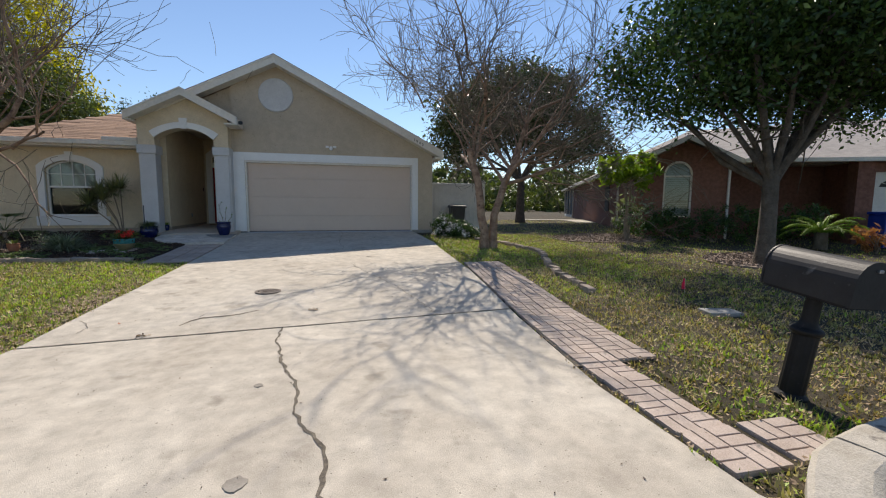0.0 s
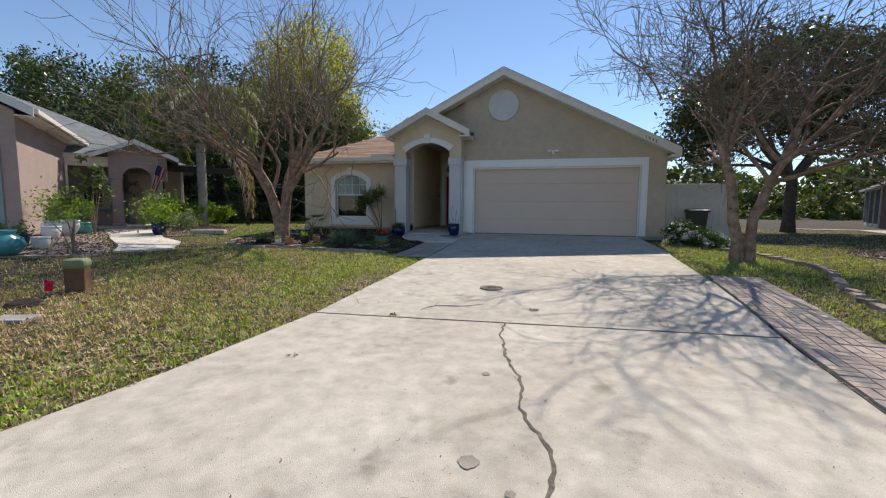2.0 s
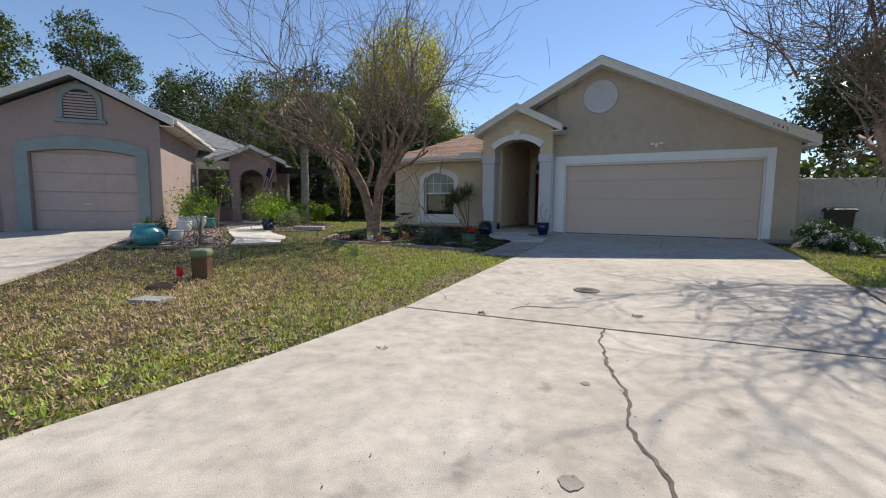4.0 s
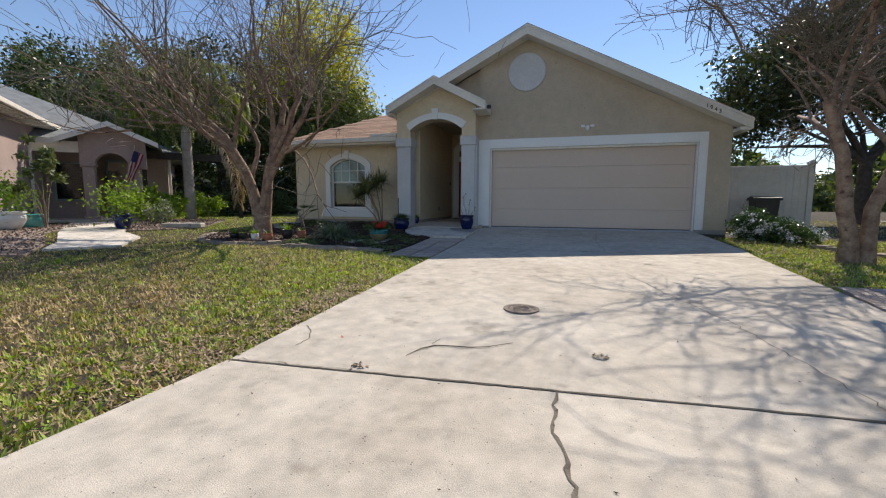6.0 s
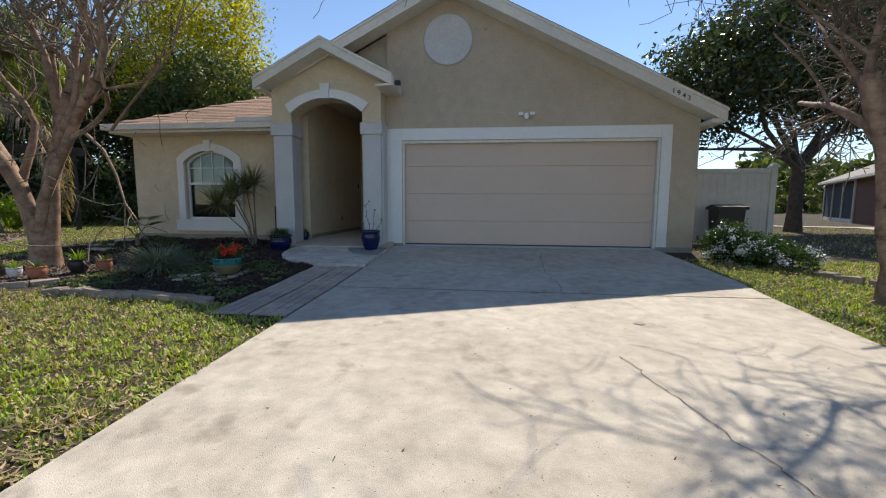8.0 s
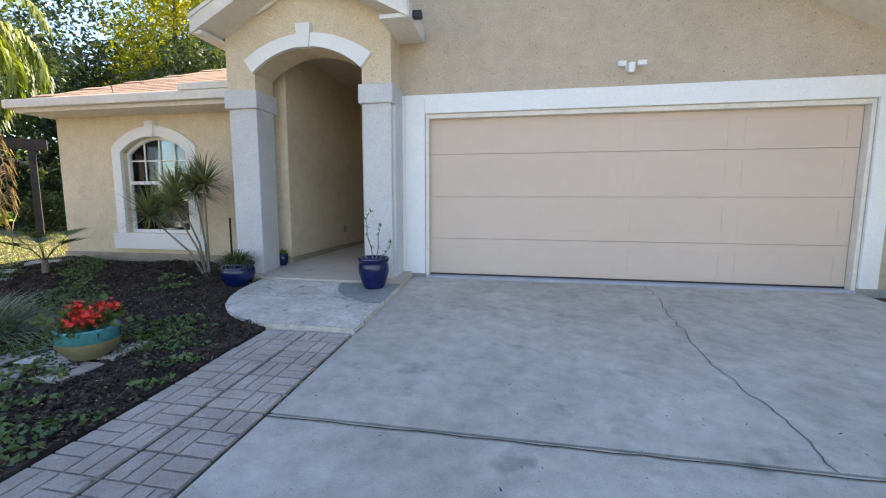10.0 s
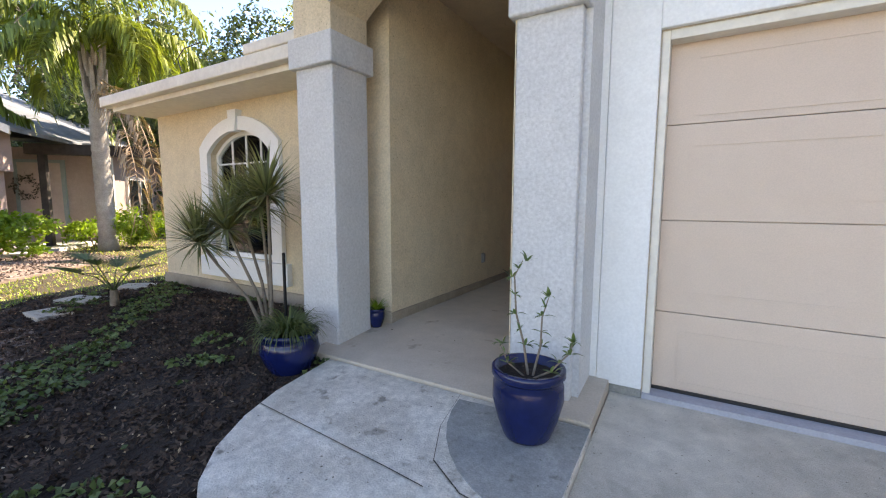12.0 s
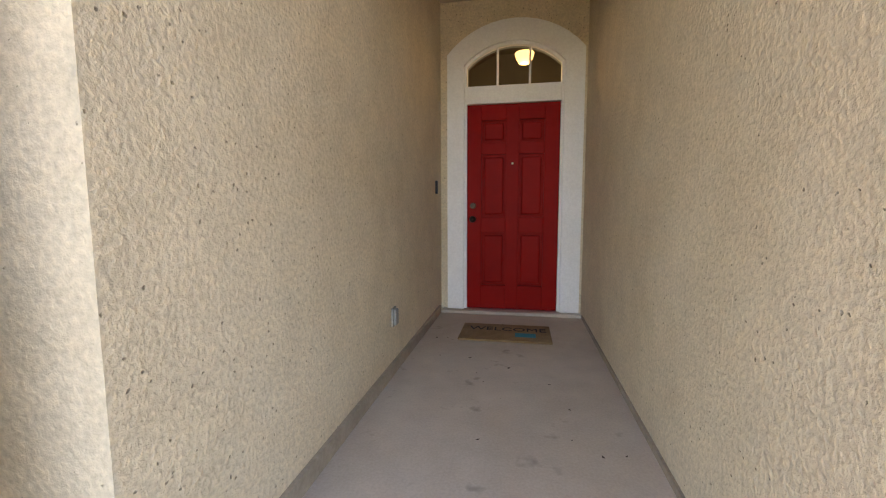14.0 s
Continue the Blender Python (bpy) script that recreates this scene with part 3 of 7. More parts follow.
window = part("arched_window", band(inner, [(-7.09, 1.36)] + arch(-7.09, -6.01, 2.535, 2.76) + [(-6.01, 1.36)], "y", WY + 0.07, WY + 0.12), WHITE_TRIM, house, "white framed arched window with grilles")
part("window_surround", band(inner, outer, "y", wy, WY + 0.001), WHITE_TRIM, window, "white raised stucco surround")
part("keystone", prism([(-6.60, 2.78), (-6.50, 2.78), (-6.47, 3.02), (-6.63, 3.02)], "y", wy - 0.03, WY), WHITE_TRIM, window)
part("window_sill", box(-7.36, -5.71, WY - 0.07, WY + 0.06, 1.07, 1.315, 0.008), WHITE_TRIM, window)
part("bottom_rail", box(-7.09, -6.01, WY + 0.06, WY + 0.12, 1.32, 1.37), WHITE_TRIM, window)
part("meeting_rail", box(-7.09, -6.01, WY + 0.05, WY + 0.11, 2.075, 2.125), WHITE_TRIM, window)
for x in (-6.82, -6.55, -6.28):
    part("grille_bar", box(x - 0.009, x + 0.009, WY + 0.085, WY + 0.10, 2.125, 2.755), WHITE_TRIM, window)
part("grille_bar", box(-7.09, -6.01, WY + 0.084, WY + 0.101, 2.431, 2.449), WHITE_TRIM, window)
pane = part("pane", prism([(-7.11, 1.34)] + arch(-7.11, -5.99, 2.54, 2.775) + [(-5.99, 1.34)], "y", WY + 0.102, WY + 0.107), GLASS, window, "clear reflective glass")
pane.visible_shadow = False
# the room behind the window, its lining coloured near black to look dim
bm = box(-7.9, -5.4, WY + 0.22, WY + 3.0, 1.0, 3.3)
room = part("room_lining", bm, DARK_TIMBER_AND_DIM, house, "room behind the window with dimness painted on its lining")
bmesh_hole = room.data
bmx = bmesh.new()
bmx.from_mesh(bmesh_hole)
bmesh.ops.delete(bmx, geom=[f for f in bmx.faces if f.normal.y < -0.9], context="FACES")
bmx.to_mesh(bmesh_hole)
bmx.free()
part("roller_blind", box(-7.12, -5.98, WY + 0.125, WY + 0.13, 2.10, 2.79), BLIND, house, "pale lowered window shade")

# porch: columns, arch wall, gable
PX0, PX1, PY = -4.665, -2.53, 12.90
part("porch_front", wall_y(PX0, PX1, 2.97, [(PX0, 3.86), (-3.51, 4.45), (PX1, 3.93)], PY, 0.38, (-4.28, -2.885, 2.97, 3.38, 3.65)), STUCCO, house, "tan stucco porch arch wall")
for x0, x1 in ((-4.66, -4.28), (-2.89, -2.535)):
    col = part("porch_column", box(x0, x1, PY + 0.002, PY + 0.378, 0.80, 2.98, 0.012), WHITE_STUCCO, house, "white rough stucco square column")
    part("column_cap", box(x0 - 0.035, x1 + 0.035, PY - 0.04, PY + 0.42, 2.97, 3.19, 0.012), WHITE_STUCCO, col)
part("right_column_return", box(-2.54, -2.50, PY + 0.06, FY - 0.01, 0.86, 2.97), WHITE_STUCCO, house)
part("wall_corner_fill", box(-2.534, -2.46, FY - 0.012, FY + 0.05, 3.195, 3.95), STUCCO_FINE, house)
part("return_strip", box(-2.50, -2.462, FY - 0.030, FY - 0.002, 0.9, 3.125), WHITE_TRIM, house)
inner, outer = arch(-4.28, -2.885, 3.38, 3.65), arch(-4.385, -2.75, 3.53, 3.80)
part("arch_trim", band(inner, outer, "y", PY - 0.05, PY + 0.002), WHITE_TRIM, house, "white raised arch trim")
part("arch_keystone", prism([(-3.645, 3.63), (-3.515, 3.63), (-3.485, 3.90), (-3.675, 3.90)], "y", PY - 0.08, PY), WHITE_TRIM, house)
part("porch_side_wall", box(PX0, PX0 + 0.16, PY + 0.378, WY, 3.17, 3.86), STUCCO, house)
part("porch_side_wall", box(PX1 - 0.13, PX1 - 0.0, PY + 0.378, FY, 2.97, 3.90), STUCCO, house)
part("return_wall", box(-4.665, -4.42, 13.47, WY - 0.002, 0.80, 3.86), STUCCO, house)
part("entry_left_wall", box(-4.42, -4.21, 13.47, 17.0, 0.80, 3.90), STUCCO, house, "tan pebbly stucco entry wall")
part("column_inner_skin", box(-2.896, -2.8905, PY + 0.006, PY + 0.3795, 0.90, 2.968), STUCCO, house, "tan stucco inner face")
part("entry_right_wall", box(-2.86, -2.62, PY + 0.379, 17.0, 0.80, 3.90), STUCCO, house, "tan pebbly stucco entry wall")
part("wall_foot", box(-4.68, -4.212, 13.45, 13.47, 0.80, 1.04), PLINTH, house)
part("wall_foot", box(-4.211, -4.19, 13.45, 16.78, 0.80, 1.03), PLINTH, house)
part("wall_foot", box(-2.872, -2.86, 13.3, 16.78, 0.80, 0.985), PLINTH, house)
DW = 16.9
part("door_wall", wall_y(-4.21, -2.83, 0.80, [(-4.21, 3.90), (-2.83, 3.90)], DW, 0.15, (-3.98, -3.06, 0.965, 3.31, 3.51)), STUCCO, house, "tan stucco wall round the front door")
part("door_step", box(-4.19, -2.872, DW - 0.12, DW, 0.90, 0.984, 0.006), PORCH_FLOOR, house)
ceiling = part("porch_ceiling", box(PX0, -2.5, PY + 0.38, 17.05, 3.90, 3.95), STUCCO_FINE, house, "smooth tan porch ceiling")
# front door
inner = [(-3.98, 0.968)] + arch(-3.98, -3.06, 3.31, 3.51) + [(-3.06, 0.968)]
outer = [(-4.14, 0.968)] + arch(-4.14, -2.885, 3.41, 3.70) + [(-2.885, 0.968)]
door_frame = part("door_surround", band(inner, outer, "y", DW - 0.04, DW + 0.001), WHITE_TRIM, house, "white arched door surround")
part("door_frame", band(inner, [(-3.955, 0.968)] + arch(-3.955, -3.085, 3.30, 3.485) + [(-3.085, 0.968)], "y", DW + 0.0, DW + 0.1), WHITE_TRIM, door_frame)
part("transom_rail", box(-3.955, -3.085, DW - 0.02, DW + 0.1, 2.957, 3.12, 0.005), WHITE_TRIM, door_frame)
for x in (-3.67, -3.37):
    part("transom_bar", box(x - 0.01, x + 0.01, DW + 0.03, DW + 0.05, 3.12, 3.475), WHITE_TRIM, door_frame)
p = part("pane", prism([(-3.955, 3.12)] + arch(-3.955, -3.085, 3.30, 3.485) + [(-3.085, 3.12)], "y", DW + 0.052, DW + 0.056), GLASS, door_frame, "clear reflective glass")
p.visible_shadow = False
part("threshold", box(-3.955, -3.085, DW - 0.03, DW + 0.1, 0.968, 0.985, 0.003), CHROME, door_frame, "metal door threshold")
front_door = part("front_door", box(-3.955, -3.085, DW + 0.05, DW + 0.075, 0.985, 2.957), RED_DOOR, house, "closed red six-panel front door")
for x0, x1 in ((-3.952, -3.815), (-3.58, -3.46), (-3.225, -3.088)):
    part("door_stile", box(x0, x1, DW + 0.015, DW + 0.05, 0.987, 2.955, 0.004), RED_DOOR, front_door)
for x0, x1 in ((-3.815, -3.58), (-3.46, -3.225)):
    for z0, z1 in ((0.987, 1.22), (1.74, 1.89), (2.49, 2.60), (2.81, 2.955)):
        part("door_rail", box(x0, x1, DW + 0.015, DW + 0.05, z0, z1, 0.004), RED_DOOR, front_door)
    for z0, z1 in ((1.22, 1.74), (1.89, 2.49), (2.60, 2.81)):
        part("door_panel", box(x0 + 0.026, x1 - 0.026, DW + 0.020, DW + 0.05, z0 + 0.026, z1 - 0.026, 0.012), RED_DOOR, front_door)
bm = bmesh.new()
bmesh.ops.create_uvsphere(bm, u_segments=16, v_segments=10, radius=0.032, matrix=pose(-3.895, DW - 0.035, 1.87))
bmesh.ops.create_cone(bm, cap_ends=True, segments=16, radius1=0.03, radius2=0.03, depth=0.03, matrix=pose(-3.895, DW + 0.0, 1.87, 90))
part("door_knob", bm, DARK_BRONZE, front_door, "dark bronze knob", smooth=True)
bm = bmesh.new()
bmesh.ops.create_cone(bm, cap_ends=True, segments=16, radius1=0.03, radius2=0.026, depth=0.03, matrix=pose(-3.895, DW + 0.0, 2.0, 90))
part("deadbolt", bm, DARK_BRONZE, front_door, "dark bronze lock")
bm = bmesh.new()
bmesh.ops.create_cone(bm, cap_ends=True, segments=12, radius1=0.011, radius2=0.011, depth=0.008, matrix=pose(-3.52, DW + 0.011, 2.40, 90))
part("peephole", bm, FASCIA, front_door)
# entry hall behind the transom, with its lamp
hall = part("hall_lining", box(-4.6, -2.4, DW + 0.16, DW + 2.6, 1.0, 4.3), INTERIOR, house, "painted entry hall")
bmx = bmesh.new()
bmx.from_mesh(hall.data)
bmesh.ops.delete(bmx, geom=[f for f in bmx.faces if f.normal.y < -0.9], context="FACES")
bmx.to_mesh(hall.data)
bmx.free()
hall_lamp = thing("ceiling_lamp", "glowing ribbed glass lamp behind the front door transom", "lamp", (-3.42, DW + 0.75, 3.62))
part("shade", lathe([(0.02, -0.08), (0.06, -0.07), (0.09, -0.02), (0.105, 0.03), (0.10, 0.04)], 24), LAMP_GLOW, hall_lamp, "glowing ribbed glass shade", smooth=True)
part("stem", lathe([(0.012, 0.05), (0.012, 0.60)], 10), DARK_BRONZE, hall_lamp)
part("ceiling_rose", lathe([(0.06, 0.60), (0.07, 0.68)], 16), DARK_BRONZE, hall_lamp)

hall_bulb = new("hall_bulb", bpy.data.lights.new("hall_bulb", "POINT"))
hall_bulb.data.energy, hall_bulb.data.color, hall_bulb.data.shadow_soft_size = 1.1, (1.0, 0.72, 0.40), 0.05
hall_bulb.location = (-3.42, DW + 0.75, 3.46)

# roofs
def roof_panel(corners, thick=0.1):
    """A flat sloping panel with its top face through the corners."""
    bm = bmesh.new()
    top = [bm.verts.new(c) for c in corners]
    low = [bm.verts.new(Vector(c) - Vector((0, 0, thick))) for c in corners]
    bm.faces.new(top), bm.faces.new(low[::-1])
    for i in range(len(top)):
        j = (i + 1) % len(top)
        bm.faces.new((top[i], low[i], low[j], top[j]))
    return bm


RY0 = 12.88
RT = lambda x: 5.69 - 0.505 * abs(x - APEX_X)        # top of the main roof
RE = 3.45
roof = part("roof", roof_panel([(APEX_X, RY0, RT(APEX_X)), (RE, RY0, RT(RE)), (RE, 27.4, RT(RE)), (APEX_X, 27.4, RT(APEX_X))]), SHINGLE, house, "brown shingle gable roof")
part("roof_slope", roof_panel([(-6.22, 14.2, RT(-6.22)), (-2.2, 14.2, RT(-2.2)), (-2.2, RY0, RT(-2.2)), (APEX_X, RY0, RT(APEX_X)), (APEX_X, 27.4, RT(APEX_X)), (-6.22, 27.4, RT(-6.22))]), SHINGLE, roof)
part("roof_slope", roof_panel([(-4.2, RY0, RT(-4.2)), (-2.2, RY0, RT(-2.2)), (-2.2, 14.2, RT(-2.2)), (-4.2, 14.2, RT(-4.2))]), SHINGLE, roof)
# rake boards of the main gable
def rake(xa, za, xb, zb, y0, y1, depth):
    return prism([(xa, za), (xb, zb), (xb, zb - depth), (xa, za - depth)], "y", y0, y1)


for xe in (RE + 0.02, -4.2):
    part("rake_board", rake(APEX_X, RT(APEX_X) - 0.01, xe, RT(xe) - 0.01, RY0 - 0.03, RY0, 0.18), FASCIA, roof, "cream rake fascia")
    part("rake_cap", rake(APEX_X, RT(APEX_X) + 0.03, xe + 0.01, RT(xe) + 0.03, RY0 - 0.05, RY0 + 0.02, 0.045), FASCIA, roof)
    part("rake_soffit", rake(APEX_X, RT(APEX_X) - 0.15, xe, RT(xe) - 0.15, RY0, FY, 0.02), FASCIA, roof)
    part("shingle_edge", rake(APEX_X, RT(APEX_X) + 0.055, xe, RT(xe) + 0.055, RY0 - 0.03, RY0 + 0.3, 0.025), SHINGLE, roof)
part("eave_return", box(FX1, RE, RY0, 27.0, 3.08, 3.15), FASCIA, roof)
part("eave_fascia", box(RE, RE + 0.04, RY0, 27.4, 3.10, 3.27), FASCIA, roof)
# porch gable roof
QY, QX, QT = 12.52, -3.51, 4.575
QS = 0.52
QE = QT - QS * 1.27
part("porch_roof", roof_panel([(QX, QY, QT), (QX + 1.27, QY, QE), (QX + 1.27, 13.27, QE), (QX, 16, QT)], 0.08), SHINGLE, roof)
part("porch_roof", roof_panel([(QX, QY, QT), (QX, 16, QT), (QX - 1.27, 15.2, QE), (QX - 1.27, QY, QE)], 0.08), SHINGLE, roof)
for side in (1, -1):
    xa = QX + side * 1.29
    part("porch_rake_board", rake(QX, QT, xa, QE - 0.01, QY - 0.03, QY, 0.16), FASCIA, roof, "cream rake fascia")
    part("porch_rake_cap", rake(QX, QT + 0.04, xa, QE + 0.03, QY - 0.05, QY + 0.04, 0.045), FASCIA, roof)
    part("porch_soffit", rake(QX, QT - 0.13, xa, QE - 0.14, QY, PY, 0.02), FASCIA, roof)
part("porch_eave", box(QX - 1.27, PX0, QY, 13.4, QE - 0.17, QE - 0.13), FASCIA, roof)
part("porch_eave", box(PX1, QX + 1.27, QY, 13.26, QE - 0.17, QE - 0.13), FASCIA, roof)
part("porch_eave_fascia", box(QX - 1.30, QX - 1.27, QY, 13.8, QE - 0.17, QE - 0.01), FASCIA, roof)
part("porch_eave_fascia", box(QX + 1.27, QX + 1.30, QY, 13.26, QE - 0.17, QE - 0.01), FASCIA, roof)
# left wing hip roof
ex0, ey0, ez, k = -8.45, 13.18, 3.30, 3.4
hs = 0.47
part("wing_roof", roof_panel([(ex0, ey0, ez), (-4.75, ey0, ez), (-4.75, ey0 + k, ez + hs * k), (ex0 + k, ey0 + k, ez + hs * k)], 0.06), SHINGLE, roof, "brown shingle hip slope")
part("wing_roof", roof_panel([(ex0, ey0, ez), (ex0 + k, ey0 + k, ez + hs * k), (ex0 + k, 24, ez + hs * k), (ex0, 27.4, ez)], 0.06), SHINGLE, roof)
part("wing_roof", roof_panel([(ex0 + k, ey0 + k, ez + hs * k), (-2, ey0 + k, ez + hs * k), (-2, 24, ez + hs * k), (ex0 + k, 24, ez + hs * k)], 0.06), SHINGLE, roof)
part("gutter", box(ex0 - 0.02, -4.75, ey0 - 0.10, ey0 + 0.0, ez - 0.13, ez - 0.01, 0.012), FASCIA, roof, "cream eave gutter")
part("fascia", box(ex0, -4.75, ey0 + 0.002, ey0 + 0.03, ez - 0.18, ez - 0.02), FASCIA, roof)
part("gutter", box(ex0 - 0.10, ex0 - 0.02, ey0 - 0.10, 27.4, ez - 0.13, ez - 0.01, 0.012), FASCIA, roof, "cream eave gutter")
part("soffit", box(ex0, -4.70, ey0 + 0.03, WY, ez - 0.18, ez - 0.15), FASCIA, roof)
part("soffit", box(ex0, WX, WY, 27.0, ez - 0.18, ez - 0.15), FASCIA, roof)
part("gutter_end_block", box(-5.55, -4.75, ey0 - 0.11, ey0 + 0.0, ez - 0.01, ez + 0.08, 0.01), FASCIA, roof)

# porch slab, pad and walk
bm = bmesh.new()
prism([(12.74, 0.6), (17.0, 0.6), (17.0, 0.958), (13.6, 0.953), (12.95, 0.900), (12.75, 0.876), (12.745, 0.868)], "x", -4.42, -2.386, bm)
structure("porch_floor", bm, PORCH_FLOOR, "smooth tan painted concrete porch floor")
pad = [(-2.38, 12.735), (-2.38, 11.31), (-3.25, 11.31), (-3.55, 11.42), (-3.78, 11.56), (-3.95, 11.74), (-4.08, 11.98), (-4.16, 12.25), (-4.2, 12.735)]
structure("entry_pad", slab(pad, 0.045, 0.15, 0.4), CONCRETE_PAD, "worn pale concrete entry pad with a rounded side")
patch = [(-2.385, 12.73), (-2.385, 12.0)] + [(-2.385 - 0.72 * math.sin(a), 12.73 - 0.72 * math.cos(a)) for a in np.linspace(0.15, 1.5, 9)]
structure("patch", slab(patch, 0.050, 0.02, 0.4), CONCRETE_GREY, "grey mortar patch at the pad corner")

# ---- trees ----
def grow(start, way, length, radius, level, rng, out, levels, spread, lift, kids, wander=0.2):
    """One limb and, on it, its smaller ones."""
    steps = max(3, int(6 - level * 0.7))
    p, d = np.array(start, float), np.array(way, float)
    d /= np.linalg.norm(d)
    points, radii = [p.copy()], [radius]
    aim = d.copy()
    for i in range(steps):
        if level == 0:
            d = aim * (0.07 + 1.35 * i / steps) + np.array([0, 0, 1.25 * (1 - i / steps) ** 2])
        d = d + rng.normal(size=3) * wander * (0.35 if level == 0 else 1) + np.array([0, 0, lift[level]])
        d /= np.linalg.norm(d)
        p = p + d * length / steps
        points.append(p.copy())
        radii.append(max((0.015, 0.012, 0.010, 0.008, 0.0062, 0.0046)[level], radius * (1 - (0.3, 0.45, 0.5, 0.55, 0.6, 0.6)[level] * (i + 1) / steps)))
    out[level].append((points, radii, (9, 7, 5, 3, 3, 3)[level]))
    if level + 1 < levels:
        for k in range(kids[level]):
            f = rng.uniform(0.62 if level == 0 else 0.25, 1.0) if k else 1.0
            i = min(steps, int(f * steps))
            base, along = points[i], points[i] - points[max(0, i - 1)]
            along = along / (np.linalg.norm(along) + 1e-9)
            q = rng.normal(size=3)
            q -= q.dot(along) * along
            q /= np.linalg.norm(q)
            a = spread[level] * rng.uniform(0.55, 1.25) * (0.5 if k == 0 else 1)
            grow(base, along * math.cos(a) + q * math.sin(a), length * (rng.uniform(0.62, 0.9) if level < 1 else rng.uniform(0.55, 0.82)), max(0.0044, radii[i] * (0.82 if k == 0 else 0.6)), level + 1, rng, out, levels, spread, lift, kids, wander)


def bare_tree(label, base, stems, seed, levels=6, kids=(4, 4, 4, 5, 3), spread=(0.75, 0.75, 0.75, 0.75, 0.75), lift=(0.04, 0.03, 0.02, 0.03, 0.04, 0.05)):
    """stems: (offset x, offset y, way, length, radius)."""
    rng = np.random.default_rng(seed)
    tree = thing("crape_myrtle", label, "tree", base)
    out = [[] for _ in range(levels)]
    for ox, oy, way, length, radius in stems:
        grow((ox, oy, -0.05), way, length, radius, 0, rng, out, levels, spread, lift, kids)
    for line in out[0]:
        line[1][0] *= 1.25
    at = np.array(base)

    def clear(line):
        q = np.array(line[0]) + at
        house_side = (q[:, 1] > 11.6) & (q[:, 2] < 5.6) & (q[:, 0] < 4.2) & (q[:, 0] > -9.4)
        over_walk = (q[:, 0] > -4.6) & (q[:, 0] < 1.4) & (q[:, 2] < 4.4)
        low = ((q[:, 0] > -1) & (q[:, 0] < 3.1) & (q[:, 2] < 4.0)) | ((q[:, 0] < -7.6) & (q[:, 2] < 2.9)) | ((q[:, 0] < -2) & (q[:, 0] > -8.4) & (q[:, 1] > 11.2) & (q[:, 2] < 4.1))
        return not np.any(house_side | over_walk | low)

    for line in out[0]:
        tubes("trunk", [line], BARK_RED, tree, "smooth peeling reddish-tan bark")
    for line in out[1] + out[2]:
        if clear(line):
            tubes("limb", [line], BARK_RED, tree)
    tubes("twig_mass", [line for line in sum(out[3:], []) if clear(line)], TWIG, tree, "fine leafless grey twigs", kind="stuff")
    return tree


left_tree = bare_tree("leafless multi-trunk crape myrtle in a round bed on the front lawn", (-7.25, 10.7, float(ground_z(-7.25, 10.7))),
                      [(-0.10, 0.02, (-0.75, -0.1, 1.0), 2.6, 0.125), (0.0, -0.08, (-0.35, -0.6, 1.0), 2.5, 0.11), (0.09, 0.03, (0.35, 0.1, 1.0), 2.7, 0.125), (0.0, 0.07, (-0.1, 0.7, 1.0), 2.4, 0.085), (0.10, -0.03, (1.2, -0.3, 1.0), 3.2, 0.085)], 11, kids=(5, 4, 4, 3, 2))
right_tree = bare_tree("leafless twin-trunk crape myrtle beside the driveway", (3.9, 10.08, float(ground_z(3.9, 10.08))),
                       [(-0.06, 0.0, (-0.3, -0.03, 1.0), 2.5, 0.115), (0.17, 0.02, (0.6, 0.12, 1.0), 2.5, 0.105)], 23, kids=(8, 4, 5, 5, 3))


def crown_points(lobes, count, rng, shell=0.55):
    """Leaf places in uneven clumps through a crown of lobes (x, y, z, rx, ry, rz)."""
    lobes = np.array(lobes, float)
    size = lobes[:, 3] * lobes[:, 4] * lobes[:, 5]
    which = rng.choice(len(lobes), count // 40, p=size / size.sum())
    d = rng.normal(size=(len(which), 3))
    d /= np.linalg.norm(d, axis=1, keepdims=True)
    r = rng.uniform(shell ** 3, 1, (len(which), 1)) ** (1 / 3)
    clump = lobes[which, :3] + d * r * lobes[which, 3:] * rng.uniform(0.85, 1.12, (len(which), 1))
    spread = lobes[:, 3:].mean() * 0.13
    return np.repeat(clump, 40, 0) + rng.normal(size=(len(which) * 40, 3)) * spread


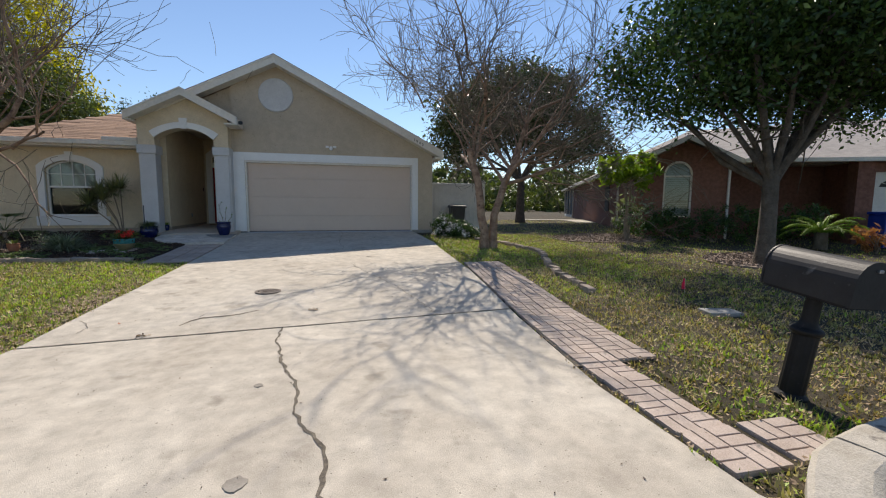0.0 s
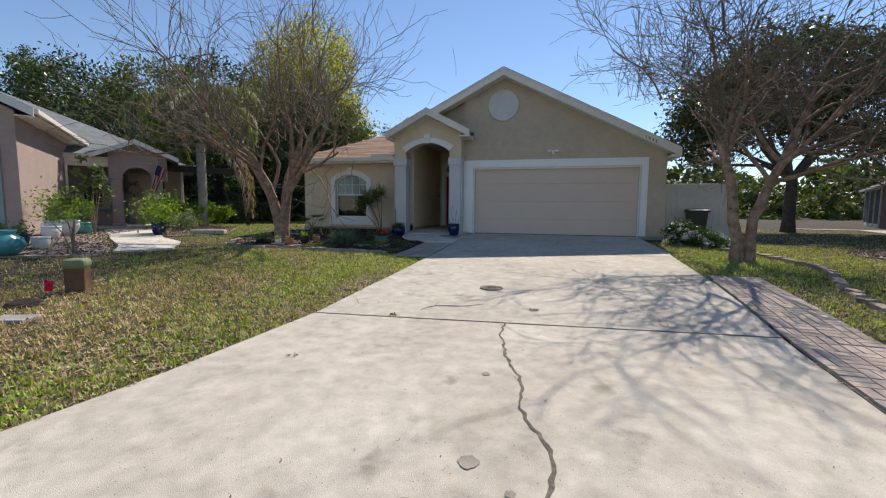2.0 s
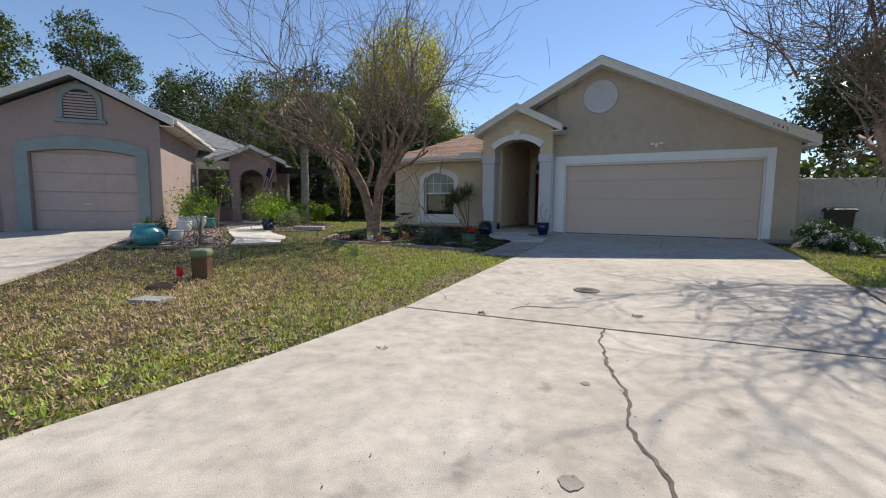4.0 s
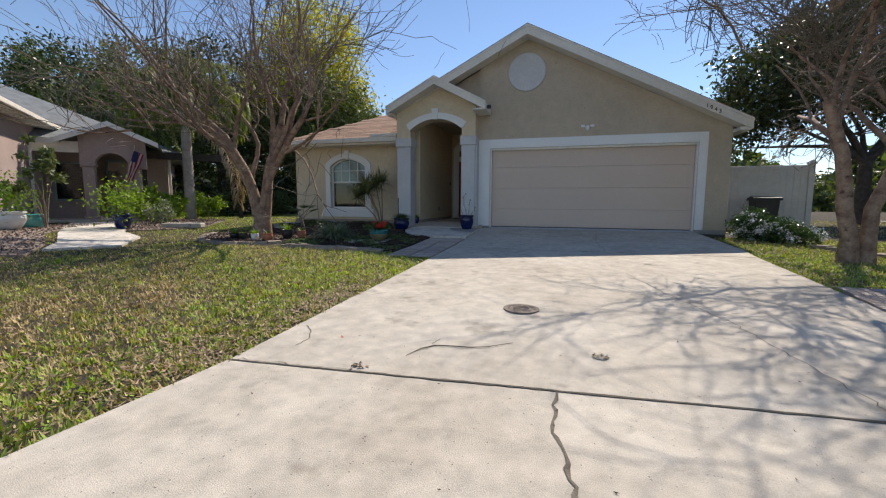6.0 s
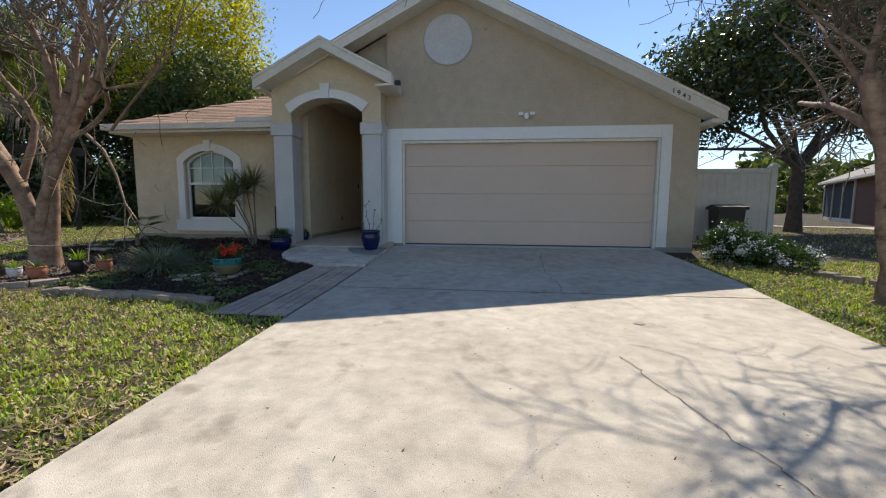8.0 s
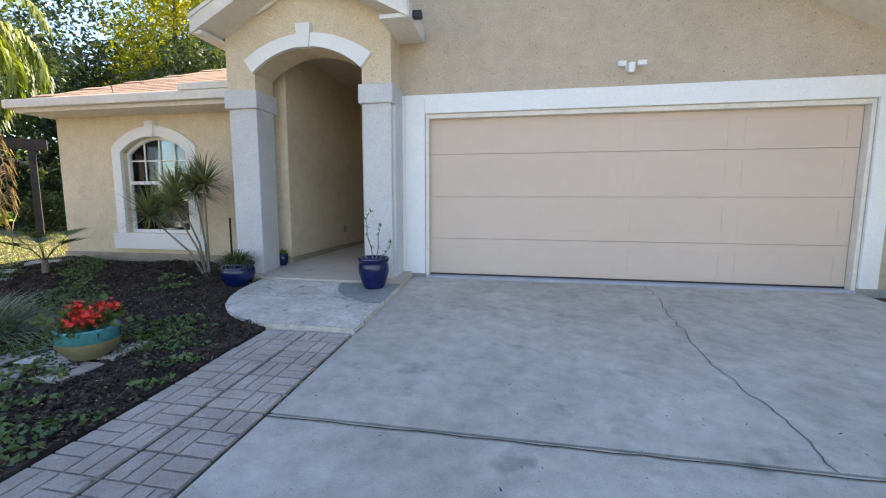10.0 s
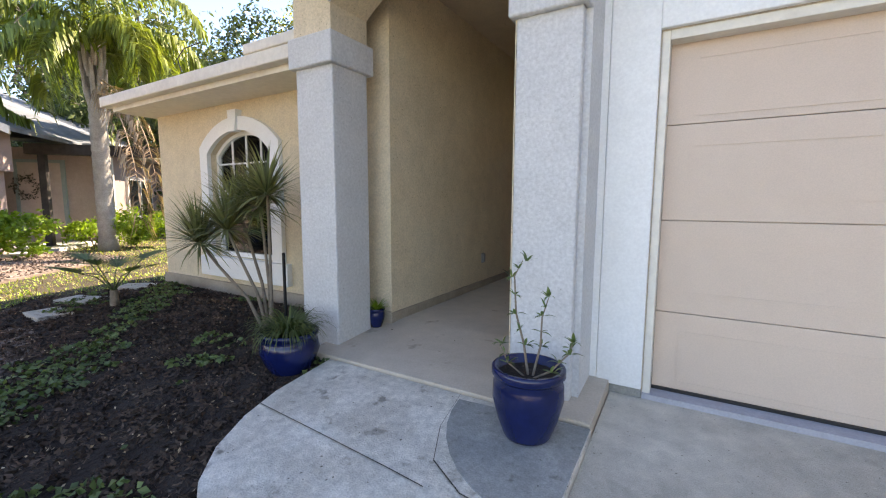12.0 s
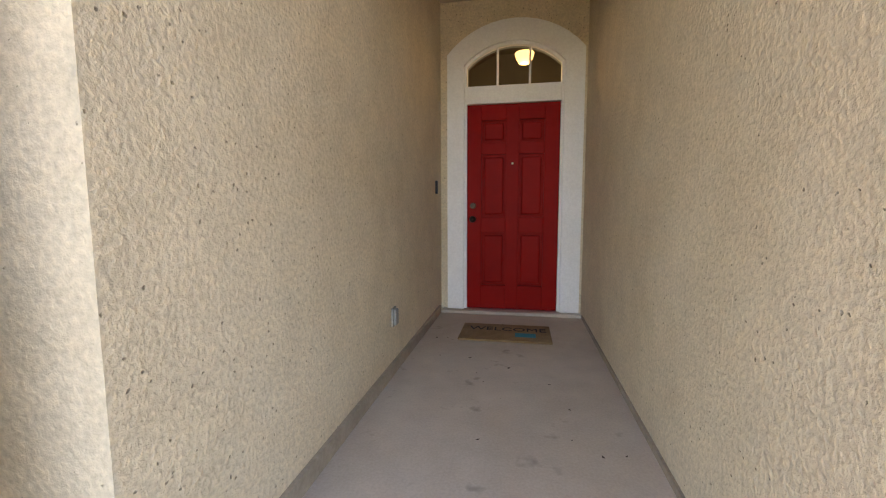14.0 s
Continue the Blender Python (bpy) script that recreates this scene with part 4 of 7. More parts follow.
def leafy_tree(name, label, base, trunk_r, trunk_h, lobes, count, size, leaf, bark, seed, lean=(0, 0), limbs=9, droop=0.1):
    rng = np.random.default_rng(seed)
    tree = thing(name, label, "tree", base)
    top = np.array([lean[0], lean[1], trunk_h])
    line = [(0, 0, -0.1), (lean[0] * 0.2, lean[1] * 0.2, trunk_h * 0.25), (lean[0] * 0.5, lean[1] * 0.5, trunk_h * 0.6), tuple(top)]
    tubes("trunk", [(line, [trunk_r * 1.35, trunk_r * 1.02, trunk_r * 0.95, trunk_r * 0.85], 14)], bark, tree)
    for k in range(limbs):
        lobe = lobes[k % len(lobes)]
        aim = np.array(lobe[:3]) + rng.normal(size=3) * np.array(lobe[3:]) * 0.45
        q = [top * rng.uniform(0.85, 1.0)]
        for f in (0.3, 0.6, 1.0):
            q.append(q[0] + (aim - q[0]) * f + rng.normal(size=3) * 0.12 * trunk_h * 0.5 + np.array([0, 0, 0.12 * trunk_h * math.sin(f * 3)]))
        out = [(q, [trunk_r * 0.5, trunk_r * 0.36, trunk_r * 0.22, trunk_r * 0.06], 7)]
        for _ in range(5):
            s = q[rng.integers(1, 4)]
            e = s + rng.normal(size=3) * np.array(lobe[3:]) * 0.4
            out.append(([s, (s + e) / 2 + rng.normal(size=3) * 0.1, e], [trunk_r * 0.15, trunk_r * 0.09, trunk_r * 0.03], 4))
        tubes("limb", out, bark, tree)
    leaves("crown", crown_points(lobes, count, rng), size, leaf, tree, kind="stuff", seed=seed, droop=droop)
    return tree


G = lambda x, y: float(ground_z(x, y))
leafy_tree("shade_tree", "broad dense evergreen shade tree with glossy dark leaves and thick trunk", (8.75, 6.85, G(8.75, 6.85)), 0.155, 1.8,
           [(-1.2, 0.7, 4.1, 1.9, 1.8, 1.25), (1.4, 0.3, 4.4, 2.4, 2.3, 1.6), (0, 0.2, 5.6, 2.5, 2.4, 1.8), (-1.7, 1.5, 3.85, 1.25, 1.2, 0.8), (3.2, -0.2, 4.3, 2.1, 2.1, 1.4), (0.3, -1.6, 4.4, 2.0, 1.6, 1.2)],
           66000, 0.125, LEAF_DARK, BARK_DARK, 3, limbs=16)
leafy_tree("live_oak", "dark spreading live oak behind the side fence", (9.6, 20.4, 0.82), 0.21, 2.3,
           [(-2.4, -0.3, 4.9, 2.6, 2.5, 1.6), (2.4, 0.5, 4.9, 2.6, 2.6, 1.6), (0, 0.2, 6.2, 3.1, 2.8, 1.8), (-3.4, 0.5, 4.0, 1.5, 1.7, 1.1), (3.6, -0.3, 3.8, 1.7, 1.7, 1.0)], 38000, 0.19, LEAF_OAK, BARK_DARK, 4)
leafy_tree("yellow_tree", "tall yellow-green leafy tree behind the house", (-17.0, 27.5, 0.82), 0.35, 4.5,
           [(0, 0, 8.0, 4.0, 3.4, 3.2), (0.2, 0.2, 11.2, 3.4, 3.0, 2.8), (-2.2, 0.5, 6.2, 3.2, 2.7, 2.3), (2.0, 0, 6.2, 2.9, 2.5, 2.4)], 30000, 0.22, LEAF_GOLD, BARK_DARK, 5)
for i, (x, y, s) in enumerate([(-21, 19, 0.85), (-24, 27, 1.1), (-30, 21, 1.0), (-19, 31, 0.9), (-11, 33, 0.75), (-37, 13, 0.72), (-5, 42, 0.9), (4, 44, 0.85), (-27, 36, 1.25), (-14.5, 25.0, 0.78)]):
    leafy_tree("background_tree", "big dark green oak in the trees behind the houses", (x, y, 0.8), 0.34 * s, 3.2 * s,
               [(-2.4 * s, 0, 6.2 * s, 3.1 * s, 3 * s, 2.3 * s), (2.3 * s, 0.5, 5.8 * s, 3.0 * s, 3 * s, 2.3 * s), (0, 0.2, 8.2 * s, 3.2 * s, 3 * s, 2.2 * s), (0.4, -1, 4.4 * s, 3.6 * s, 3 * s, 1.8 * s)],
               28000 if i == 9 else 15000, 0.27 * s, LEAF_MID if i in (0, 3, 9) else LEAF_OAK, BARK_DARK, 30 + i, limbs=6)
for i, (x, y, s) in enumerate([(-46, 14, 1.0), (-50, 24, 1.15), (-58, 9, 1.1), (-52, 34, 1.0)]):
    leafy_tree("pine_tree", "tall pine with a long bare trunk beyond the neighbouring house", (x, y, 0.8), 0.3, 9 * s,
               [(0, 0, 13.5 * s, 3.4, 3.4, 2.2), (1, 0.5, 11 * s, 3.0, 3.0, 1.6), (-1, -0.5, 15.5 * s, 2.2, 2.2, 1.6)], 9000, 0.30, LEAF_PINE, BARK_TAN, 60 + i, limbs=8)
rngb = np.random.default_rng(77)
woods_at = []
for k in range(150):
    a = rngb.uniform(-1.45, 1.45)
    r = rngb.uniform(75, 110)
    woods_at.append((r * math.sin(a), r * math.cos(a), rngb.uniform(3, 5.5), rngb.uniform(4, 8), 4, rngb.uniform(4, 6)))
woods = leaves("woods", crown_points(woods_at, 90000, rngb, 0.3), 1.4, LEAF_MID, None, "distant line of woods", "stuff", seed=5)

# ---- street, kerb, side strips ----
structure("road", slab([(-30, -16), (30, -16), (30, -0.4), (8.23, 0.46), (6.04, 1.16), (4.76, 1.56), (3.67, 1.74), (2.84, 1.60), (2.38, 1.26), (2.01, 0.35), (-4, 0.0), (-9, 0.4), (-12, 0.2), (-30, -4)], -0.02, 0.1, 2.0), ASPHALT, "worn grey asphalt road")


def kerb_piece(points):
    bm = bmesh.new()
    rows = []
    for i, (x, y, h) in enumerate(points):
        a, b = points[max(0, i - 1)], points[min(len(points) - 1, i + 1)]
        d = Vector((b[0] - a[0], b[1] - a[1])).normalized()
        n = Vector((-d.y, d.x))
        g = G(x, y)
        rows.append([bm.verts.new((x + n.x * s, y + n.y * s, g + z)) for s, z in ((-0.17, -0.06), (-0.155, h * 0.35), (-0.13, h * 0.75), (-0.09, h * 0.96), (-0.05, h), (0.10, h), (0.125, h - 0.015), (0.13, -0.1))])
    for a, b in zip(rows, rows[1:]):
        for k in range(7):
            bm.faces.new((a[k], a[k + 1], b[k + 1], b[k]))
    bm.faces.new(rows[0]), bm.faces.new(rows[-1][::-1])
    return bm


kerb = thing("kerb", "rounded stained concrete kerb beside the driveway apron", "kerb", kind="structure")
part("kerb_stone", kerb_piece([(2.10, 1.21, 0.0), (2.18, 1.34, 0.03), (2.29, 1.45, 0.06), (2.42, 1.54, 0.085), (2.56, 1.62, 0.10), (2.75, 1.67, 0.11)]), KERB, kerb)
part("kerb_stone", kerb_piece([(2.77, 1.67, 0.11), (3.02, 1.72, 0.112), (3.30, 1.75, 0.115), (3.57, 1.75, 0.115), (3.85, 1.72, 0.115)]), KERB, kerb)
part("kerb_stone", kerb_piece([(3.87, 1.71, 0.115), (4.76, 1.54, 0.115), (5.86, 1.18, 0.115)]), KERB, kerb)
part("kerb_stone", kerb_piece([(5.87, 1.17, 0.115), (7.32, 0.71, 0.115), (9.15, 0.15, 0.115), (12.81, -0.65, 0.115)]), KERB, kerb)


def brick_tile(w, h, kind):
    """A stamped tile: a base with proud bricks in pairs."""
    bm = box(-w / 2 + 0.004, w / 2 - 0.004, -h / 2 + 0.004, h / 2 - 0.004, -0.05, 0.0)
    q, r = w / 2, h / 2
    for i in range(2):
        for j in range(2):
            cx, cy = (i - 0.5) * q, (j - 0.5) * r
            if (i + j + kind) % 2:
                for s in (-1, 1):
                    box(cx + s * q / 4 - q / 4 + 0.006, cx + s * q / 4 + q / 4 - 0.006, cy - r / 2 + 0.006, cy + r / 2 - 0.006, -0.01, 0.010, 0.003, bm)
            else:
                for s in (-1, 1):
                    box(cx - q / 2 + 0.006, cx + q / 2 - 0.006, cy + s * r / 4 - r / 4 + 0.006, cy + s * r / 4 + r / 4 - 0.006, -0.01, 0.010, 0.003, bm)
    me = bpy.data.meshes.new("paver")
    bm.to_mesh(me)
    bm.free()
    me.materials.append(PAVER)
    return me


TILES = [brick_tile(0.385, 0.40, 0), brick_tile(0.385, 0.40, 1)]
PAVER_JOBS = []
PAVER_RNG = random.Random(4)
strip = thing("paver_strip", "strip of stamped brick-pattern pavers beside the driveway", "pavers", kind="structure")
tagged(part("paver_bed", slab([(2.10, 3.17), (2.84, 3.17), (2.98, 4.25), (3.17, 5.78), (3.44, 8.0), (2.70, 8.03), (2.54, 6.88), (2.29, 4.8)], -0.012, 0.05), JOINT, strip, "dark sandy joints"))
for r in range(12):
    y = 3.38 + r * 0.402
    xin = float(np.interp(y, [2.7, 4.87, 7.3, 8.3], [2.08, 2.295, 2.56, 2.70]))
    for c in range(2):
        PAVER_JOBS.append((strip, r + c, xin + 0.187 + c * 0.372, y, 6.0, 0.0))
for r, dx in enumerate((0.0, 0.0, 0.0, 0.0, 0.40)):
    PAVER_JOBS.append((strip, r, 2.30 + 0.01 * r + dx, 1.98 + (r % 4) * 0.37, 6.0 + PAVER_RNG.uniform(-4, 4), -0.012))
walk_strip = thing("paver_walk", "walk of stamped brick-pattern pavers beside the mulch bed", "pavers", kind="structure")
part("paver_bed", slab([(-3.2, 8.85), (-2.39, 8.85), (-2.39, 11.29), (-3.2, 11.29)], -0.012, 0.05), JOINT, walk_strip, "dark sandy joints")
for r in range(6):
    for c in range(2):
        PAVER_JOBS.append((walk_strip, r + c, -2.995 + c * 0.405, 9.06 + r * 0.405, 0.0, 0.0))


def stone_mesh(w, d, h, seed, mat, rough=0.12):
    rr = random.Random(seed)
    bm = box(-w / 2, w / 2, -d / 2, d / 2, 0, h, min(w, d, h) * 0.16)
    for v in bm.verts:
        v.co.x *= 1 + rr.uniform(-rough, rough)
        v.co.y *= 1 + rr.uniform(-rough, rough)
        v.co.z *= 1 + rr.uniform(-rough, rough)
    me = bpy.data.meshes.new("stone")
    bm.to_mesh(me)
    bm.free()
    me.materials.append(mat)
    return me


def edging(name, label, line, gap, meshes, sink=0.03, wild=0.02, seed=1):
    """Single stones laid along a line."""
    rr = random.Random(seed)
    owner = thing(name, label, "edging")
    total = [0]
    for a, b in zip(line, line[1:]):
        total.append(total[-1] + math.dist(a, b))
    n = int(total[-1] / gap)
    for i in range(n):
        s = (i + 0.5) * gap
        x, y = float(np.interp(s, total, [p[0] for p in line])), float(np.interp(s, total, [p[1] for p in line]))
        x2, y2 = float(np.interp(s + 0.05, total, [p[0] for p in line])), float(np.interp(s + 0.05, total, [p[1] for p in line]))
        ob = new("stone", rr.choice(meshes))
        ob.parent = owner
        ob.location = (x + rr.uniform(-wild, wild), y + rr.uniform(-wild, wild), G(x, y) - sink)
        ob.rotation_euler = (rr.uniform(-0.08, 0.08), rr.uniform(-0.08, 0.08), math.atan2(y2 - y, x2 - x) + rr.uniform(-0.12, 0.12))
    return owner


STONES = [stone_mesh(0.27, 0.13, 0.09, s, EDGER) for s in range(5)]
edging("lawn_edging", "broken line of half-buried edging stones across the lawn", [(4.12, 11.60), (4.63, 10.60), (4.89, 9.30), (4.65, 8.50), (4.21, 7.50), (3.90, 6.40), (3.76, 5.32)], 0.31, STONES, 0.045, 0.03, 3)
edging("bed_edging", "row of low brick edging between the lawn and the mulch bed", [(-5.7, 9.42), (-5.3, 9.45), (-4.2, 9.36), (-3.22, 9.22)], 0.25, STONES, 0.05, 0.012, 4)
ring = [(-7.2 + 1.32 * math.cos(a), 10.72 + 1.28 * math.sin(a)) for a in np.linspace(3.2, 5.75, 24)]
edging("tree_ring", "curved row of pale brick edging round the crape myrtle bed", ring, 0.29, STONES, 0.055, 0.02, 5)

# ---- mulch beds ----
def bed_relief(x, y):
    """Low ridges and hollows of the turned mulch."""
    ridge = 0.085 * np.exp(-((y - 13.15 - 0.12 * np.sin(3 * x)) / 0.16) ** 2) * ((x > -7.9) & (x < -5.0))
    furrow = 0.06 * np.exp(-((y - 12.45 - 0.15 * (x + 6)) / 0.13) ** 2) * ((x > -7.0) & (x < -5.2))
    lumps = 0.012 * np.sin(x * 9 + 2 * np.sin(y * 5)) * np.cos(y * 11 + np.sin(x * 7)) + 0.008 * np.sin(23 * x + 17 * y)
    return (ridge + furrow + lumps + 0.006) * (y < 13.5)


def mulch(name, outline, label, mat=MULCH, top=0.0, relief=False):
    bm = slab(outline, top, 0.06, 0.07 if relief else 0.25)
    if relief:
        edge = {v for e in bm.edges if e.calc_face_angle(0) > 1.2 for v in e.verts}
        for v in bm.verts:
            if v not in edge and v.normal.z > 0.5:
                v.co.z += float(bed_relief(v.co.x, v.co.y))
    return structure(name, bm, mat, label)


BED = [(-8.42, 13.66), (-8.5, 12.85), (-8.75, 12.3), (-8.15, 11.6), (-6.1, 11.5), (-6.0, 9.9), (-5.8, 9.47), (-5.3, 9.5), (-4.2, 9.42), (-3.21, 9.28), (-3.21, 11.32), (-3.55, 11.44), (-3.8, 11.6), (-4.0, 11.82), (-4.14, 12.2), (-4.2, 12.74), (-4.42, 12.78), (-4.42, 12.88), (-4.72, 12.88), (-4.72, 13.6)]
mulch("mulch_bed", BED, "dark damp mulch bed with small weeds", top=0.012, relief=True)
RING = [(-7.2 + 1.25 * math.cos(a), 10.72 + 1.22 * math.sin(a)) for a in np.linspace(0, 2 * math.pi, 24, endpoint=False)]
mulch("tree_bed", RING, "round reddish-brown mulch bed", WOOD_CHIP, 0.02)
mulch("bark_bed", [(8.25 + 1.7 * math.cos(a), 11.40 + 0.95 * math.sin(a)) for a in np.linspace(0, 2 * math.pi, 20, endpoint=False)], "grey bark mulch under a small tree", WOOD_CHIP, 0.0)
mulch("bark_bed", [(9.45 + 1.6 * math.cos(a), 7.15 + 1.1 * math.sin(a)) for a in np.linspace(0, 2 * math.pi, 20, endpoint=False)], "grey bark mulch under the shade tree", WOOD_CHIP, 0.0)
mulch("neighbour_bed", [(-10.3, 5.4), (-8.7, 6.9), (-9.6, 7.7), (-11.3, 8.7), (-12.9, 11.4), (-14.5, 9.6), (-12.6, 8.0)], "bark mulch beside the neighbouring walk", WOOD_CHIP, 0.0)
mulch("neighbour_bed", [(-10.6, 9.9), (-9.9, 11.6), (-12.0, 14.6), (-14.4, 14.2), (-13.6, 12.6)], "bark mulch beside the neighbouring porch", WOOD_CHIP, 0.0)
structure("neighbour_walk", slab([(-9.0, 7.3), (-9.6, 7.9), (-10.9, 8.7), (-14.3, 11.1), (-13.8, 12.5), (-10.3, 9.7), (-9.3, 9.3), (-8.5, 8.3)], 0.01, 0.08), CONCRETE_PAD, "pale curved concrete walk")
structure("neighbour_drive", slab([(-15.4, 5.4), (-12.85, 7.95), (-10.9, 5.9), (-8.0, 2.75), (-6.4, 0.2), (-9.5, 0.0), (-14.5, 0.2), (-18, 3)], 0.0, 0.08), CONCRETE, "pale concrete driveway of the neighbouring house")
structure("stone_path", slab([(12.5, 19.5), (15, 19), (15.5, 23.5), (11.2, 24.4), (11.0, 23.6), (13.6, 23.0)], 0.0, 0.05, 2), KERB, "pale gravel apron")


def scatter_inside(outline, n, seed):
    rr = np.random.default_rng(seed)
    o = np.array(outline)
    pts = rr.uniform(o.min(0), o.max(0), (n * 3, 2))
    inside = np.zeros(len(pts), bool)
    for (x1, y1), (x2, y2) in zip(o, np.roll(o, -1, 0)):
        cross = ((y1 > pts[:, 1]) != (y2 > pts[:, 1])) & (pts[:, 0] < (x2 - x1) * (pts[:, 1] - y1) / (y2 - y1 + 1e-12) + x1)
        inside ^= cross
    return pts[inside][:n]


def chips(name, outline, n, size, mat, label, seed, top=0.02, slim=0.5):
    p = scatter_inside(outline, n, seed)
    lift = bed_relief(p[:, 0], p[:, 1]) if outline is BED else 0
    c = np.column_stack([p, ground_z(p[:, 0], p[:, 1]) + top + lift])
    return leaves(name, c, size, mat, None, label, "stuff", seed=seed, slim=slim, normal_up=0.5)


chips("mulch_chips", BED, 30000, 0.042, MULCH_CHIP, "dark mulch chips", 3, 0.016)
chips("mulch_chips", RING, 6000, 0.035, MULCH_CHIP, "brown mulch chips", 4, 0.03)
chips("pale_litter", BED, 900, 0.022, LITTER, "pale leaf bits on the mulch", 5, 0.03)
bark_areas = ([(8.25 + 1.7 * math.cos(a), 11.40 + 0.95 * math.sin(a)) for a in np.linspace(0, 2 * math.pi, 20, endpoint=False)], [(9.45 + 1.6 * math.cos(a), 7.15 + 1.1 * math.sin(a)) for a in np.linspace(0, 2 * math.pi, 20, endpoint=False)],
              [(-10.3, 5.4), (-8.7, 6.9), (-9.6, 7.7), (-11.3, 8.7), (-12.9, 11.4), (-14.5, 9.6), (-12.6, 8.0)], [(-10.6, 9.9), (-9.9, 11.6), (-12.0, 14.6), (-14.4, 14.2), (-13.6, 12.6)])
for k, area in enumerate(bark_areas):
    chips("bark_chips", area, 3500, 0.06, WOOD_CHIP, "grey-brown bark chips", 6 + k, 0.012)


# ---- grass ----
def lawn_mask(p):
    x, y = p[:, 0], p[:, 1]
    dl = np.interp(y, [q[1] for q in DRIVE_L][::-1], [q[0] for q in DRIVE_L][::-1])
    dr = np.interp(y, [q[1] for q in DRIVE_R][::-1], [q[0] for q in DRIVE_R][::-1])
    ragged = 0.03 * wobble(p, 5.0, 1.0) + 0.015 * wobble(p, 17.0, 2.0)
    ok = (x < dl + 0.01 + ragged) | (x > dr - 0.01 - ragged)
    pin = np.interp(y, [2.7, 4.87, 7.3, 8.3], [2.08, 2.295, 2.56, 2.70])
    ok &= ~((y > 3.18) & (y < 8.0) & (x > pin - 0.02) & (x < pin + 0.76))
    ok &= ~((y > 1.8) & (y < 3.18) & (x > 2.12) & (x < 2.49 + 0.4 * (y < 2.17)))
    ok &= ~((x > -3.2) & (x < -2.39) & (y > 8.85) & (y < 11.3))
    ok &= ~((y > 12.7) & (x > -8.5) & (x < 3.3) & (y < 27))
    ok &= ~((x > 2.0) & (y < np.interp(x, [2.1, 2.48, 2.76, 3.13, 3.86, 5.9, 7.4, 9.2, 12.9], [1.40, 1.57, 1.76, 1.83, 1.85, 1.36, 0.91, 0.36, -0.45])))
    ok &= ~((x < 0) & (y < np.interp(x, [-30, -12, -9, -4, 0], [-4, 0.2, 0.4, 0.05, 0.0])))
    for o in [BED, RING, [(-9.0, 7.3), (-9.6, 7.9), (-10.9, 8.7), (-14.3, 11.1), (-13.8, 12.5), (-10.3, 9.7), (-9.3, 9.3), (-8.5, 8.3)], [(-15.4, 5.4), (-12.85, 7.95), (-10.9, 5.9), (-8.0, 2.75), (-6.4, 0.2), (-9.5, 0.0), (-14.5, 0.2), (-18, 3)]] + list(bark_areas):
        o = np.array(o)
        inside = np.zeros(len(p), bool)
        for (x1, y1), (x2, y2) in zip(o, np.roll(o, -1, 0)):
            inside ^= ((y1 > y) != (y2 > y)) & (x < (x2 - x1) * (y - y1) / (y2 - y1 + 1e-12) + x1)
        ok &= ~inside
    return ok


def wobble(p, s, k):
    return (np.sin(p[:, 0] * s + k) * np.cos(p[:, 1] * s * 1.3 + 2 * k) + np.sin((p[:, 0] + p[:, 1]) * s * 2.1 + k * 3) * 0.6 + np.sin((p[:, 0] - 1.7 * p[:, 1]) * s * 4.3 + k) * 0.35) / 1.4


TUFTS = np.random.default_rng(99).uniform(size=(512, 512))   # how thickly each hand-wide tuft stands


def grass(name, mat, areas, height, width, seed, chance, label, lean=1.0):
    rr = np.random.default_rng(seed)
    pts = []
    for x0, x1, y0, y1, density in areas:
        p = rr.uniform((x0, y0), (x1, y1), (int((x1 - x0) * (y1 - y0) * density), 2))
        p = p[lawn_mask(p)]
        cell = np.floor(p / 0.075).astype(int) % 512
        p = p[rr.uniform(size=len(p)) < 0.12 + 0.88 * TUFTS[cell[:, 0], cell[:, 1]] ** 1.3]
        pts.append(p[rr.uniform(size=len(p)) < chance(p)])
    p = np.concatenate(pts)
    n = len(p)
    cell = np.floor(p / 0.075).astype(int) % 512
    a = TUFTS[cell[:, 1], cell[:, 0]] * 12.57 + rr.normal(0, 0.9, n)
    h, w = height * (0.75 + 0.5 * TUFTS[cell[:, 0], cell[:, 1]]) * rr.uniform(0.5, 1.35, n), width * rr.uniform(0.7, 1.4, n)
    t = rr.uniform(0.1, 1.25, n) * lean
    base = np.column_stack([p, ground_z(p[:, 0], p[:, 1]) - 0.037])
    side = np.column_stack([-np.sin(a), np.cos(a), np.zeros(n)]) * w[:, None] / 2
    tip = base + np.column_stack([np.cos(a) * np.sin(t), np.sin(a) * np.sin(t), np.cos(t)]) * h[:, None]
    v = np.stack([base - side, base + side, tip], 1).reshape(-1, 3)
    ob = raw(name, v, np.arange(3 * n).reshape(-1, 3), mat)
    return tagged(ob, label, "grass", kind="stuff")


def dryness(p):
    left = np.exp(-(((p[:, 0] + 5.9) / 3.2) ** 2 + ((p[:, 1] - 3.4) / 3.2) ** 2))
    right = 0.12 * np.exp(-(((p[:, 0] - 6.5) / 3) ** 2 + ((p[:, 1] - 9.5) / 4) ** 2))
    return np.clip(0.45 - 0.3 * np.clip((p[:, 1] - 4.5) / 2.5, 0, 1) * (p[:, 1] < 14) + 0.95 * left + right + 0.38 * wobble(p, 1.7, 1.0) + 0.2 * wobble(p, 5.1, 2.0), 0.02, 0.98)


